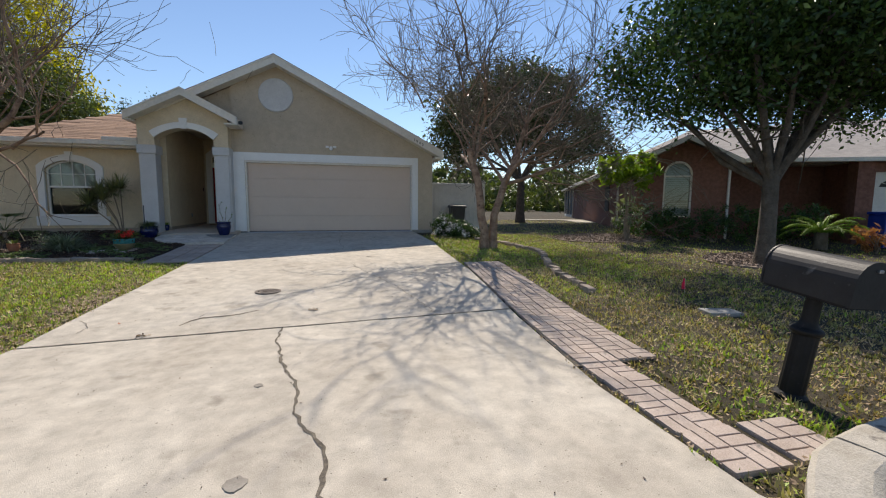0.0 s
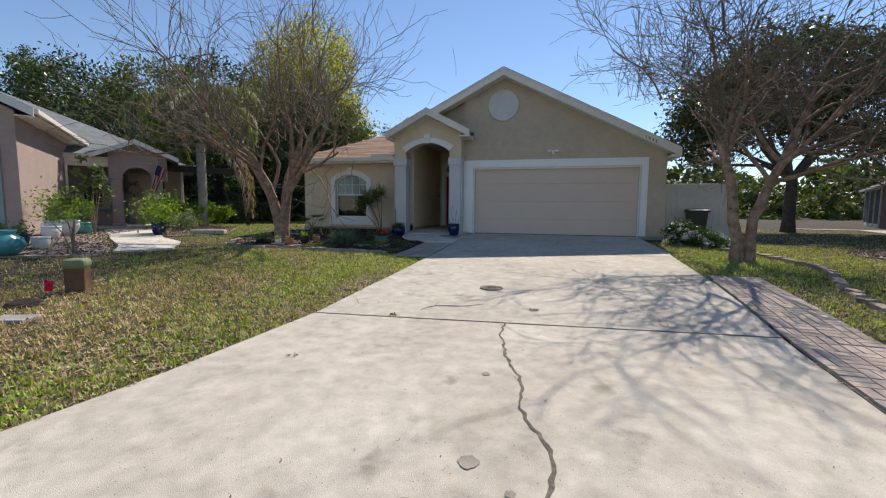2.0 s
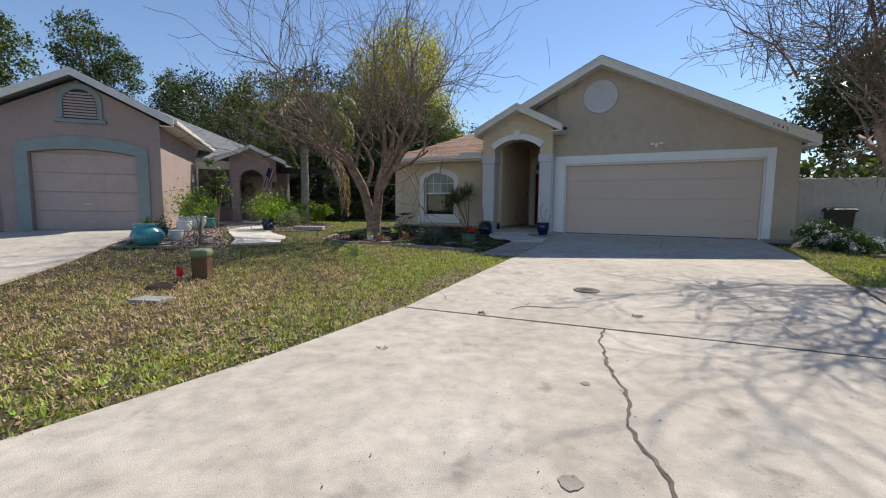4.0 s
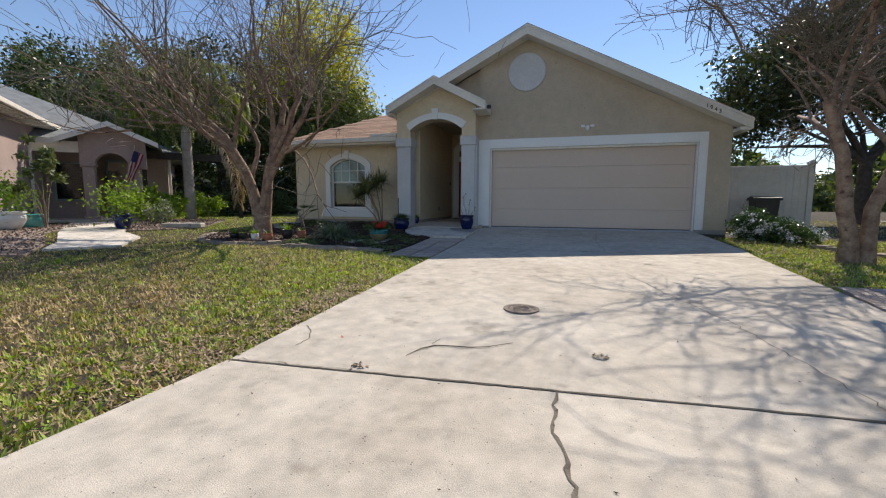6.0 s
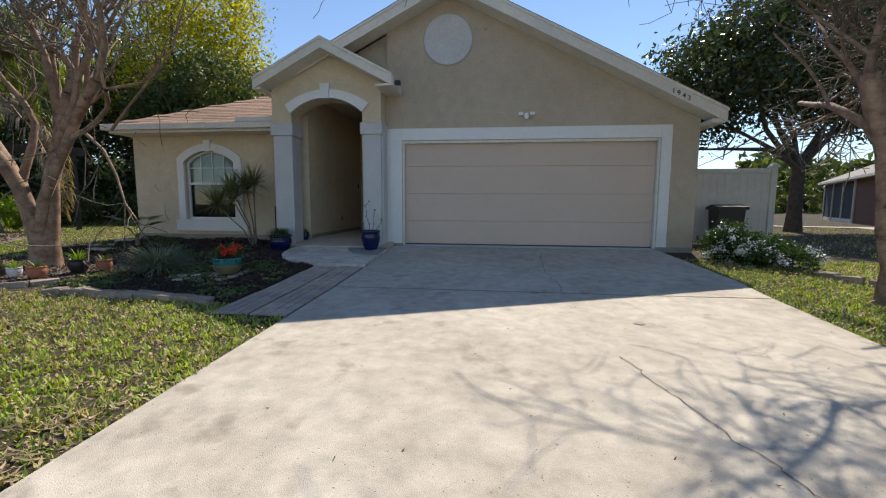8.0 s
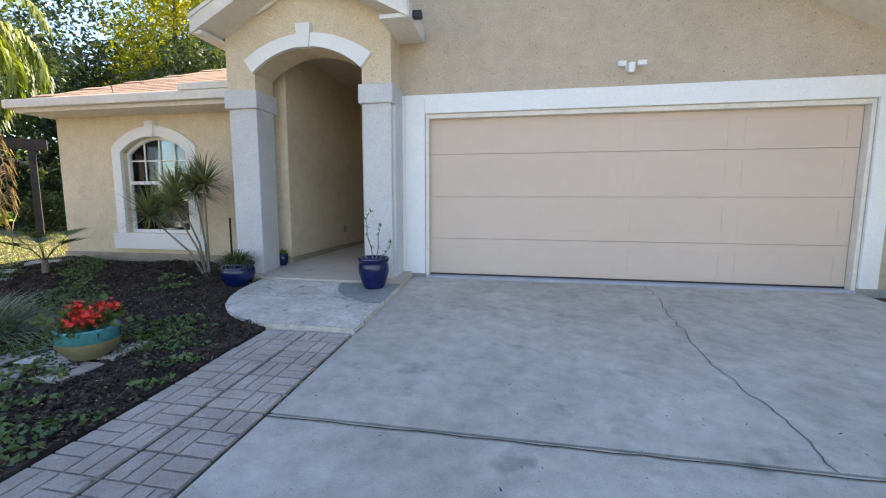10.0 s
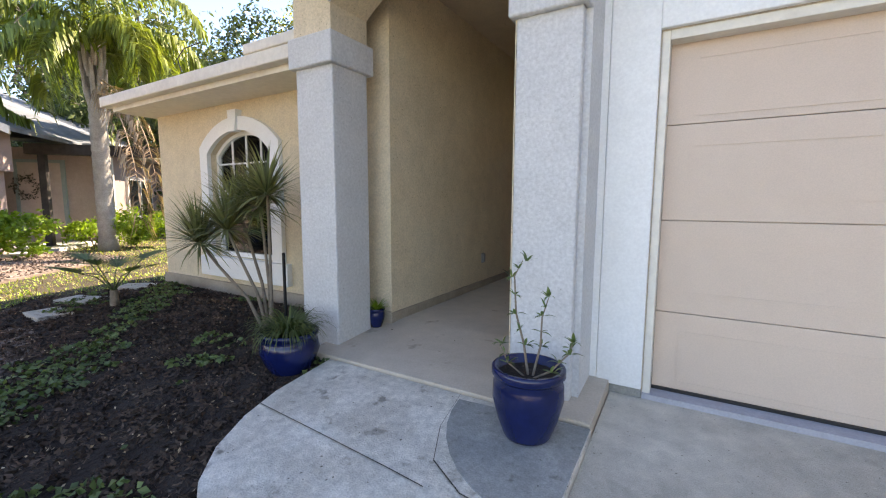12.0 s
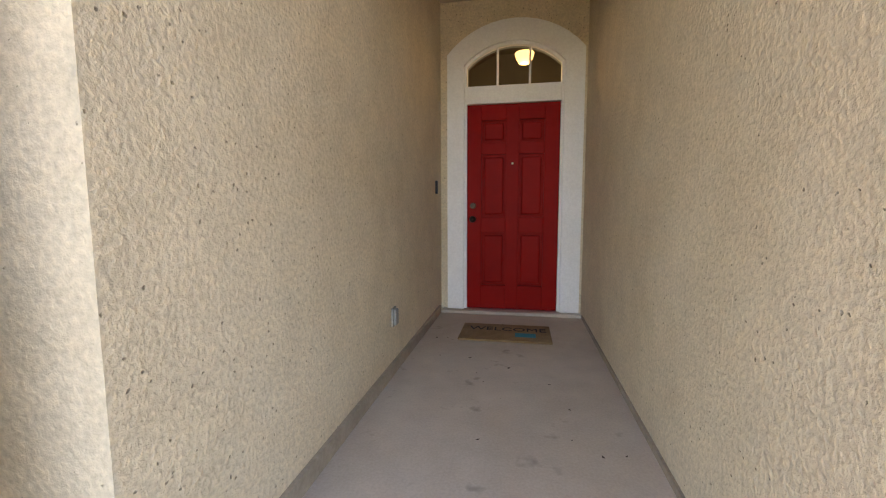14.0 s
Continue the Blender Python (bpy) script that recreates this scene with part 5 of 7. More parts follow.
def lush(p):
    near = np.exp(-((p[:, 0] + 3.1) / 0.75) ** 2) * (p[:, 1] < 9.2) + np.exp(-(((p[:, 0] - 3.9) / 1.3) ** 2 + ((p[:, 1] - 9.8) / 1.9) ** 2)) * 1.3 + 0.9 * ((p[:, 0] < -8) & (p[:, 1] > 11.5)) + np.exp(-(((p[:, 0] - 2.9) / 0.5) ** 2 + ((p[:, 1] - 1.95) / 0.4) ** 2))
    return np.clip(0.08 + 0.3 * np.clip((p[:, 1] - 4.5) / 2.5, 0, 1) * (p[:, 1] < 14) + 0.9 * near + 0.32 * wobble(p, 1.9, 4.0), 0.01, 1.0)


NEAR = [(-8.2, -2.3, 0.1, 9.5, 4000), (2.0, 6.5, 1.4, 12.6, 3200), (6.5, 10, 1.2, 13, 900), (-12, -8.2, 0.5, 12.5, 900), (-20, -8.2, 11.5, 24, 450), (3.3, 14, 13, 24, 260), (10, 16, 0, 13, 260)]
grass("lawn_grass", BLADE, NEAR, 0.042, 0.017, 1, lambda p: np.clip(1 - 0.85 * dryness(p), 0.1, 1), "mixed green and straw lawn blades", 1.45)
grass("dry_grass", BLADE_DRY, NEAR, 0.050, 0.014, 2, lambda p: dryness(p) * 0.85, "straw-coloured lawn blades", 1.5)
grass("green_grass", BLADE_GREEN, NEAR, 0.046, 0.019, 3, lambda p: lush(p) * 0.75, "lush green lawn blades", 1.15)
lp = np.random.default_rng(8).uniform((-9, 0.2), (9, 12), (38000, 2))
lp = lp[lawn_mask(lp)]
leaves("leaf_litter", np.column_stack([lp, ground_z(lp[:, 0], lp[:, 1]) + 0.012]), 0.035, LITTER, None, "fallen leaf litter on the lawn", "stuff", seed=8, normal_up=0.7)
lp = np.random.default_rng(9).uniform((-2.4, 0.6), (2.6, 13), (260, 2))
leaves("drive_litter", np.column_stack([lp, ground_z(lp[:, 0], lp[:, 1]) + 0.007]), 0.022, MULCH_CHIP, None, "small dark leaf bits on the driveway", "stuff", seed=10, normal_up=0.85, slim=0.35)
lp = np.random.default_rng(19).uniform((-4.15, 13.0), (-2.9, 16.6), (26, 2))
leaves("porch_litter", np.column_stack([lp, np.interp(lp[:, 1], [12.9, 13.6, 16], [0.895, 0.953, 0.957]) + 0.008]), 0.022, MULCH_CHIP, None, "small leaf bits on the porch floor", "stuff", seed=11, normal_up=0.85, slim=0.5)
wd = scatter_inside(BED, 15000, 31)
wd = wd[wobble(wd, 2.2, 2.0) + 0.38 * np.exp(-((wd[:, 1] - 10.6) / 0.9) ** 2) > 0.30]
leaves("weeds", np.column_stack([wd, ground_z(wd[:, 0], wd[:, 1]) + 0.035 + bed_relief(wd[:, 0], wd[:, 1])]), 0.045, LEAF_SAGE, None, "small green weeds in the mulch", "stuff", seed=12, slim=0.7, normal_up=0.5)


# ---- driveway details ----
cover = thing("cleanout_cover", "round cast iron utility cover set in the concrete driveway", "utility cover", (-0.655, 6.2, G(-0.655, 6.2) + 0.002))
part("rim", lathe([(0.165, -0.02), (0.165, 0.006), (0.135, 0.006), (0.135, -0.02)], 40), IRON, cover)
part("lid", lathe([(0.131, -0.02), (0.131, 0.004), (0.10, 0.004), (0.098, 0.001), (0.09, 0.001), (0.088, 0.005), (0.001, 0.005)], 40), IRON, cover)
bm = bmesh.new()
for k in range(7):
    w = math.sqrt(max(0, 0.075 ** 2 - ((k - 3) * 0.021) ** 2))
    box(-w, w, (k - 3) * 0.021 - 0.004, (k - 3) * 0.021 + 0.004, 0.004, 0.009, 0, bm)
part("lid_rib", bm, IRON, cover)
bm = bmesh.new()
for k in range(26):
    a = 2 * math.pi * k / 26
    if k % 9:
        box(-0.004, 0.004, 0.106, 0.124, 0.002, 0.007, 0, bm)
        bmesh.ops.rotate(bm, verts=bm.verts[-8:], cent=(0, 0, 0), matrix=Matrix.Rotation(a, 3, "Z"))
part("lettering", bm, IRON, cover, "raised worn lettering ring")
for x, y, r in ((-0.24, 2.28, 0.058), (-0.44, 1.91, 0.07), (-0.02, 2.10, 0.028), (-0.31, 3.35, 0.03), (0.90, 9.0, 0.05), (-0.03, 5.25, 0.05)):
    rr = random.Random(int(r * 1000))
    bm = bmesh.new()
    bm.faces.new([bm.verts.new((x + r * rr.uniform(0.8, 1.15) * math.cos(a), y + r * rr.uniform(0.7, 1.1) * math.sin(a), G(x, y) + 0.0045)) for a in np.linspace(0, 2 * math.pi, 18, endpoint=False)])
    part("stain", bm, STAIN, driveway, "dark grey round spot")
for line, w in (([(-4.14, 12.10), (-3.6, 12.06), (-3.1, 12.02), (-2.9, 12.0)], 0.003), ([(-3.12, 12.73), (-3.06, 12.4), (-2.95, 12.16), (-2.75, 12.04), (-2.385, 11.99)], 0.004)):
    bm = bmesh.new()
    pts = [[bm.verts.new((x, y + e, G(x, y) + 0.0525)) for x, y in line] for e in (-w, w)]
    for i in range(len(line) - 1):
        bm.faces.new((pts[0][i], pts[0][i + 1], pts[1][i + 1], pts[1][i]))
    structure("pad_crack", bm, JOINT, "dark thin crack across the entry pad")
stick = thing("dry_twig", "thin bent dry twig lying on the driveway", "twig", (0, 0, 0))
line = [(-1.31, 4.93), (-1.25, 5.07), (-1.17, 5.15), (-1.05, 5.17), (-0.92, 5.18), (-0.8, 5.22), (-0.63, 5.34)]
tubes("stem", [([(x, y, G(x, y) + 0.008) for x, y in line], [0.002, 0.004, 0.005, 0.0045, 0.004, 0.003, 0.002], 5), ([(-1.2, 5.17, G(-1.2, 5.17) + 0.01), (-1.16, 5.25, G(-1.2, 5.2) + 0.02)], [0.003, 0.001], 4)], TWIG, stick)
for k, (x, y) in enumerate(((-1.54, 4.7), (-0.03, 5.25), (-1.9, 3.3))):
    rr = np.random.default_rng(40 + k)
    c = np.column_stack([rr.normal(x, 0.035, 14), rr.normal(y, 0.03, 14), np.full(14, G(x, y) + 0.012)])
    tagged(leaves("leaf_cluster", c, 0.035, LITTER, seed=k, normal_up=0.5), "small clump of dry brown leaves on the driveway", "leaves")


line = jagged([(-2.34, 5.30), (-2.22, 5.18), (-2.15, 5.05), (-2.17, 4.9)], 0.04, 0.008, 21)
part("hairline_crack", ribbon(line, 0.006, 0.0045), CRACK, driveway, "thin hairline crack")
line = jagged([(-2.42, 4.57), (-1.3, 4.615), (-0.3, 4.68)], 0.05, 0.016, 22)
part("hairline_crack", ribbon([(x, y + 0.03) for x, y in line], 0.006, 0.0045), CRACK, driveway, "thin hairline crack")
red_leaf = thing("fallen_leaf", "single dry reddish-brown leaf lying on the driveway", "leaf", (-1.92, 5.14, G(-1.92, 5.14) + 0.006), 15)
leaves("blade", np.zeros((1, 3)), 0.10, TERRACOTTA, red_leaf, seed=2, slim=0.4, normal_up=0.97)
rr = np.random.default_rng(71)
for k, (x, y, sx, sy, n) in enumerate(((-2.62, 6.1, 0.16, 0.55, 900), (-2.75, 4.6, 0.25, 0.3, 500), (-3.3, 3.0, 0.5, 0.4, 700))):
    c = np.column_stack([rr.normal(x, sx, n), rr.normal(y, sy, n)])
    c = c[lawn_mask(c)]
    leaves("dead_thatch", np.column_stack([c, ground_z(c[:, 0], c[:, 1]) + 0.004]), 0.075, LITTER, None, "grey-brown dead thatch at the lawn edge", "stuff", seed=72 + k, normal_up=0.8, slim=0.16)


# ---- pots and plants ----
def soil(r, z):
    bm = bmesh.new()
    bmesh.ops.create_circle(bm, cap_ends=True, segments=20, radius=r, matrix=pose(0, 0, z))
    return bm


def pot(name, label, at, r, h, mat, belly=1.0, scale=1.0):
    ob = thing(name, label, "plant pot", at)
    p = [(0.62 * r, 0.0), (0.66 * r, 0.012), (0.82 * r * belly, 0.25 * h), (0.97 * r * belly, 0.55 * h), (0.96 * r, 0.76 * h), (0.90 * r, 0.84 * h), (0.93 * r, 0.86 * h), (1.0 * r, 0.90 * h), (1.0 * r, 0.985 * h), (0.97 * r, h), (0.88 * r, h), (0.86 * r, 0.84 * h), (0.02, 0.84 * h)]
    part("pot_body", lathe(p, 36), mat, ob, smooth=True)
    part("soil", soil(0.865 * r, 0.87 * h), MULCH, ob, "dark potting soil")
    return ob


def blades(name, n, length, width, mat, parent, top, seed, droop=1.0, spread=1.2, radius=0.04, label=""):
    """Arching strap leaves from one crown, four segments each."""
    rr = np.random.default_rng(seed)
    a = rr.uniform(0, 2 * np.pi, n)
    e = rr.uniform(0.1, spread, n)
    ln, w = length * rr.uniform(0.6, 1.15, n), width * rr.uniform(0.7, 1.2, n)
    v, f = [], []
    for i in range(n):
        out = np.array([math.cos(a[i]), math.sin(a[i]), 0])
        side = np.array([-out[1], out[0], 0])
        p = np.array(top) + out * radius * rr.uniform(0, 1)
        for s in range(6):
            tt = s / 5
            el = math.pi / 2 - e[i] - droop * tt * tt * rr.uniform(0.8, 1.2)
            if s:
                p = p + (out * math.cos(el) + np.array([0, 0, math.sin(el)])) * ln[i] / 5
            ww = w[i] * (0.6 + 0.8 * tt if tt < 0.4 else 1.0 * (1 - tt) / 0.6 + 0.03) / 2
            v += [p - side * ww, p + side * ww]
        b = 12 * i
        f += [(b + 2 * s, b + 2 * s + 1, b + 2 * s + 3, b + 2 * s + 2) for s in range(5)]
    ob = raw(name, v, f, mat)
    ob.parent = parent
    return tagged(ob, label, kind="stuff")


def fan_frond(parent, at, turn, size, mat, n=22, tilt=0.5):
    v, f = [], []
    out = np.array([math.cos(turn), math.sin(turn), 0])
    side = np.array([-out[1], out[0], 0])
    up = np.array([0, 0, 1.0])
    for i in range(n):
        b = (i / (n - 1) - 0.5) * 3.9
        d = out * math.cos(b) + side * math.sin(b)
        d = d + up * (tilt * math.cos(b) * 0.5 + 0.15)
        d /= np.linalg.norm(d)
        w = np.cross(d, up)
        w /= np.linalg.norm(w)
        p0, p1, p2 = np.array(at), np.array(at) + d * size * 0.55, np.array(at) + d * size + up * -0.06 * size
        k = len(v)
        v += [p0 - w * 0.003, p0 + w * 0.003, p1 + w * 0.04 * size, p1 - w * 0.04 * size, p2 + w * 0.002, p2 - w * 0.002]
        f += [(k, k + 1, k + 2, k + 3), (k + 3, k + 2, k + 4, k + 5)]
    ob = raw("frond", v, f, mat)
    ob.parent = parent
    return ob


E = lambda x, y: (x, y, G(x, y))
big_pot = pot("planter", "tall cobalt-blue glazed pot with leggy plant by the porch column", (-2.65, 12.55, G(-2.65, 12.55) + 0.05), 0.178, 0.35, BLUE_GLAZE)
stems = [([(0, 0.0, 0.29), (-0.03, 0.01, 0.45), (-0.07, 0.0, 0.60), (-0.09, 0.02, 0.78), (-0.05, 0.02, 0.86)], [0.007, 0.006, 0.005, 0.004, 0.002], 6),
         ([(0.02, 0.0, 0.29), (0.05, 0.02, 0.45), (0.06, 0.0, 0.60), (0.09, 0.0, 0.70)], [0.007, 0.006, 0.004, 0.002], 6),
         ([(0.02, -0.02, 0.29), (0.12, -0.04, 0.36), (0.2, -0.05, 0.46), (0.22, -0.05, 0.52)], [0.006, 0.005, 0.004, 0.002], 6),
         ([(0.0, -0.02, 0.29), (-0.09, -0.04, 0.36), (-0.13, -0.05, 0.45)], [0.005, 0.004, 0.002], 6)]
tubes("stem_mass", stems, BARK_TAN, big_pot, kind="stuff")
rr = np.random.default_rng(3)
for q, _, _ in stems:
    for k, at in enumerate(q[1:]):
        blades("leaf_spray", 7 if k < len(q) - 2 else 9, 0.062, 0.015, LEAF_SAGE, big_pot, tuple(np.array(at) + rr.normal(size=3) * 0.006), 60 + k, 0.9, 1.7, 0.012)
    for _ in range(5):
        i = rr.integers(1, len(q))
        at = np.array(q[i]) * 0.5 + np.array(q[i - 1]) * 0.5
        if i > 1:
            blades("leaf_spray", 3, 0.055, 0.013, LEAF_SAGE, big_pot, tuple(at), int(rr.integers(999)), 0.9, 1.7, 0.008)
grass_pot = pot("planter", "round cobalt-blue glazed pot with arching grassy plant beside the column", (-4.40, 12.55, G(-4.4, 12.6) - 0.01), 0.20, 0.30, BLUE_GLAZE, 1.05)
blades("foliage", 330, 0.32, 0.011, LEAF_MID, grass_pot, (0, 0, 0.26), 4, 2.1, 1.0, 0.1)
small_pot = pot("planter", "small blue pot with a short green plant in the porch corner", (-4.275, 13.34, 0.932), 0.075, 0.16, BLUE_GLAZE)
blades("foliage", 60, 0.14, 0.01, LEAF_BRIGHT, small_pot, (0, 0, 0.14), 6, 1.0, 1.0, 0.03)
stake = thing("garden_stake", "thin black garden stake standing in the blue pot", "garden stake", (-4.52, 12.62, G(-4.5, 12.6) + 0.1))
part("rod", box(-0.008, 0.008, -0.008, 0.008, 0, 0.72), BLACK_METAL, stake)
red_pot = pot("planter", "teal and olive glazed wide pot full of red geraniums", (-4.10, 10.50, G(-4.16, 10.47) + 0.03), 0.185, 0.22, OLIVE_GLAZE, 1.08)
part("glaze_band", lathe([(0.190, 0.125), (0.190, 0.212), (0.196, 0.221), (0.187, 0.23), (0.17, 0.225)], 36), TEAL_GLAZE, red_pot, "running teal glaze band", smooth=True)
rr = np.random.default_rng(6)
dome = rr.normal(size=(420, 3)) * (0.10, 0.10, 0.045) + (0, 0, 0.27)
leaves("foliage", dome, 0.06, LEAF_MID, red_pot, kind="stuff", seed=6, slim=0.8)
heads = rr.uniform(-1, 1, (16, 2)) * 0.17
bloom = np.concatenate([rr.normal(size=(34, 3)) * 0.026 + (x, y, 0.32 + rr.uniform(-0.03, 0.04)) for x, y in heads])
leaves("blossom_mass", bloom, 0.035, RED_PETAL, red_pot, kind="stuff", seed=7, slim=0.9)
slabs = thing("stepping_slab", "square of pale stepping stones and dark brick under the flower pot", "paving")
for i, (x, y, w, d) in enumerate([(-4.32, 10.48, 0.38, 0.38), (-3.98, 10.66, 0.2, 0.36), (-4.0, 10.28, 0.22, 0.3), (-4.4, 10.14, 0.36, 0.2), (-4.66, 10.4, 0.2, 0.4)]):
    part("slab", box(x - w / 2, x + w / 2, y - d / 2, y + d / 2, G(x, y) - 0.02, G(x, y) + 0.03, 0.006), CONCRETE_PAD if i == 0 else PAVER, slabs)
for i, (x, y) in enumerate(((-7.8, 12.2), (-8.15, 12.6), (-8.25, 13.25))):
    ob = thing("stepping_stone", "flat pale stepping stone at the edge of the bed", "stepping stone", (x, y, G(x, y)), 20 * i, group="stepping stones")
    part("stone", box(-0.23, 0.23, -0.15, 0.15, -0.01, 0.04, 0.01), KERB, ob)

dracaena = thing("dracaena", "spiky multi-stem dracaena below the arched window", "plant", E(-5.13, 12.95))
for k, (x, y, h) in enumerate(((-0.62, -0.25, 0.80), (-0.36, -0.15, 0.92), (-0.02, 0.02, 1.22), (-0.50, 0.06, 1.08), (-0.22, 0.08, 1.12))):
    tubes("stem", [([(x * 0.08, y * 0.08, -0.03), (x * 0.3, y * 0.4, h * 0.4), (x * 0.7, y * 0.8, h * 0.75), (x, y, h)], [0.017, 0.014, 0.012, 0.011], 8)], BARK_TAN, dracaena)
    blades("leaf_head", 210, 0.48, 0.020, DRACAENA, dracaena, (x, y, h + 0.0), 20 + k, 0.45, 1.9, 0.03)
palm_small = thing("fan_palm", "young fan palm at the corner of the mulch bed", "plant", E(-7.5, 12.68))
tubes("trunk", [([(0, 0, -0.02), (0, 0, 0.2)], [0.05, 0.035], 8)], BARK_TAN, palm_small)
for k, a in enumerate((0.2, 1.3, 2.6, 3.6, 4.6, 5.5)):
    tip = (0.28 * math.cos(a), 0.28 * math.sin(a), 0.42 + 0.1 * (k % 2))
    tubes("stalk", [([(0, 0, 0.18), (tip[0] * 0.5, tip[1] * 0.5, 0.36), tip], [0.008, 0.006, 0.005], 5)], LEAF_MID, palm_small)
    fan_frond(palm_small, tip, a, 0.34, LEAF_SAGE, 26)
clump = thing("ornamental_grass", "mounded pale grey-green ornamental grass in the bed", "plant", E(-5.2, 10.55))
blades("foliage", 900, 0.58, 0.012, LEAF_GREYGREEN, clump, (0, 0, 0), 31, 1.3, 1.1, 0.15)
small_pots = [(-7.17, 10.02, 0.10, 0.14, BLACK_PLASTIC, "black plastic nursery pot by the tree"), (-6.84, 9.98, 0.085, 0.14, WHITE_CERAMIC, "small white ceramic pot by the tree"), (-6.5, 9.98, 0.11, 0.16, TERRACOTTA, "terracotta pot with a dry plant by the tree"),
              (-6.28, 10.36, 0.13, 0.2, BLACK_PLASTIC, "black nursery pot with bright green leaves by the tree"), (-6.02, 10.5, 0.10, 0.17, TERRACOTTA, "terracotta pot beside the tree bed edge"), (-7.5, 10.12, 0.12, 0.12, BLACK_PLASTIC, "wide black plastic pot by the tree")]
for k, (x, y, r, h, m, lab) in enumerate(small_pots):
    ob = pot("flower_pot", lab, (x, y, G(x, y) + 0.02), r, h, m)
    blades("foliage", 40, 0.16 + 0.06 * (k == 3), 0.022, LEAF_BRIGHT if k % 2 else LEAF_MID, ob, (0, 0, h * 0.85), 50 + k, 0.8, 1.1, r * 0.5)
bush = thing("daisy_bush", "low green bush covered with small white flowers beside the garage", "bush", E(3.75, 12.35))
rr = np.random.default_rng(9)
lobes = [(-0.26, 0.2, 0.26, 0.40, 0.40, 0.34), (0.10, -0.1, 0.18, 0.38, 0.36, 0.27), (0.36, -0.42, 0.08, 0.30, 0.32, 0.18)]
leaves("foliage", crown_points(lobes, 12000, rr, 0.2), 0.05, LEAF_DARK, bush, kind="stuff", seed=9)
leaves("blossom_mass", crown_points(lobes, 3000, rr, 0.85) * (1, 1, 0.9) + (0, 0, 0.02), 0.034, DAISY, bush, kind="stuff", seed=10, slim=1.0, normal_up=0.4)

# ---- trash bin, fence ----
cart = thing("trash_bin", "black plastic wheeled trash bin behind the flowering bush", "trash bin", (4.42, 14.5, 0.74), -6)
bm = box(-0.27, 0.27, -0.3, 0.3, 0.06, 0.95, 0.02)
for v in bm.verts:
    v.co.x *= 0.82 + 0.2 * v.co.z
    v.co.y *= 0.82 + 0.2 * v.co.z
part("bin_body", bm, BLACK_PLASTIC, cart)
bm = prism([(-0.34, 0.93), (0.36, 0.93), (0.34, 0.99), (0.0, 1.05), (-0.33, 1.0)], "x", -0.31, 0.31)
part("lid", bm, BLACK_PLASTIC, cart)
cart.scale = (0.92, 0.92, 0.92)
for s in (-1, 1):
    bm = bmesh.new()
    bmesh.ops.create_cone(bm, cap_ends=True, segments=18, radius1=0.1, radius2=0.1, depth=0.05, matrix=pose(s * 0.25, 0.28, 0.1, 0, 90, 0))
    part("wheel", bm, BLACK_PLASTIC, cart)
fence = thing("privacy_fence", "cream vinyl privacy fence between the houses", "fence", (0, 0, 0))
part("fence_post", box(5.50, 5.62, 14.94, 15.06, 0.75, 2.50, 0.008), VINYL, fence)
part("post_cap", prism([(5.48, 2.50), (5.64, 2.50), (5.64, 2.53), (5.56, 2.60), (5.48, 2.53)], "y", 14.92, 15.08), VINYL, fence)
part("top_rail", box(FX1, 5.50, 14.97, 15.03, 2.38, 2.48, 0.006), VINYL, fence)
part("bottom_rail", box(FX1, 5.50, 14.97, 15.03, 0.88, 0.99, 0.006), VINYL, fence)
for k in range(15):
    x = 3.25 + k * 0.15
    part("fence_board", box(x, x + 0.1465, 14.985, 15.015, 0.99, 2.38, 0.003), VINYL, fence)

# ---- small fixtures on the house ----
flood = thing("floodlight", "white twin-head motion floodlight above the garage door", "light fixture", (0.16, FY, 3.33))
part("base", lathe([(0.055, 0), (0.055, 0.03), (0.03, 0.05)], 16), WHITE_TRIM, flood)
flood.children[0].rotation_euler = (radians(90), 0, 0)
for s in (-1, 1):
    part("lamp_head", box(s * 0.105 - 0.045, s * 0.105 + 0.045, -0.10, -0.06, 0.0, 0.055, 0.006), WHITE_TRIM, flood)
part("sensor", box(-0.035, 0.035, -0.10, -0.04, -0.07, 0.04, 0.016), WHITE_TRIM, flood)
spot = thing("soffit_camera", "small black spotlight at the porch eave end", "light fixture", (-2.21, 12.7, 3.84))
part("body", box(0.0, 0.10, -0.04, 0.04, -0.05, 0.03, 0.012), BLACK_PLASTIC, spot)
digits = thing("house_number", "small dark metal house number 1943 on the rake board", "house number", (2.55, RY0 - 0.037, 3.58), 0)
for k, ch in enumerate("1943"):
    c = bpy.data.curves.new("digit", "FONT")
    c.body, c.size, c.extrude = ch, 0.115, 0.004
    ob = new("digit_curve", c)
    bpy.context.view_layer.update()
    me = bpy.data.meshes.new_from_object(ob)
    bpy.data.objects.remove(ob)
    me.materials.append(DARK_BRONZE)
    d = new("digit", me)
    d.parent, d.location, d.rotation_euler = digits, (k * 0.085, 0, -k * 0.043), (radians(90), 0, 0)
bell = thing("doorbell", "small dark video doorbell on the entry wall", "doorbell", (-4.21, 16.63, 2.17))
part("case", box(0, 0.02, -0.022, 0.022, -0.06, 0.06, 0.006), BLACK_PLASTIC, bell)
outlet = thing("outlet_cover", "grey weatherproof outlet cover low on the entry wall", "outlet", (-4.21, 15.28, 1.31))
part("plate", box(0, 0.012, -0.037, 0.037, -0.06, 0.06, 0.004), CONCRETE_GREY, outlet)
part("hinged_lid", box(0.012, 0.03, -0.028, 0.028, -0.05, 0.05, 0.006), CONCRETE_GREY, outlet)
doormat = thing("doormat", "brown coir doormat with dark printed word and blue patch", "doormat", (-3.545, 16.18, 0.957))
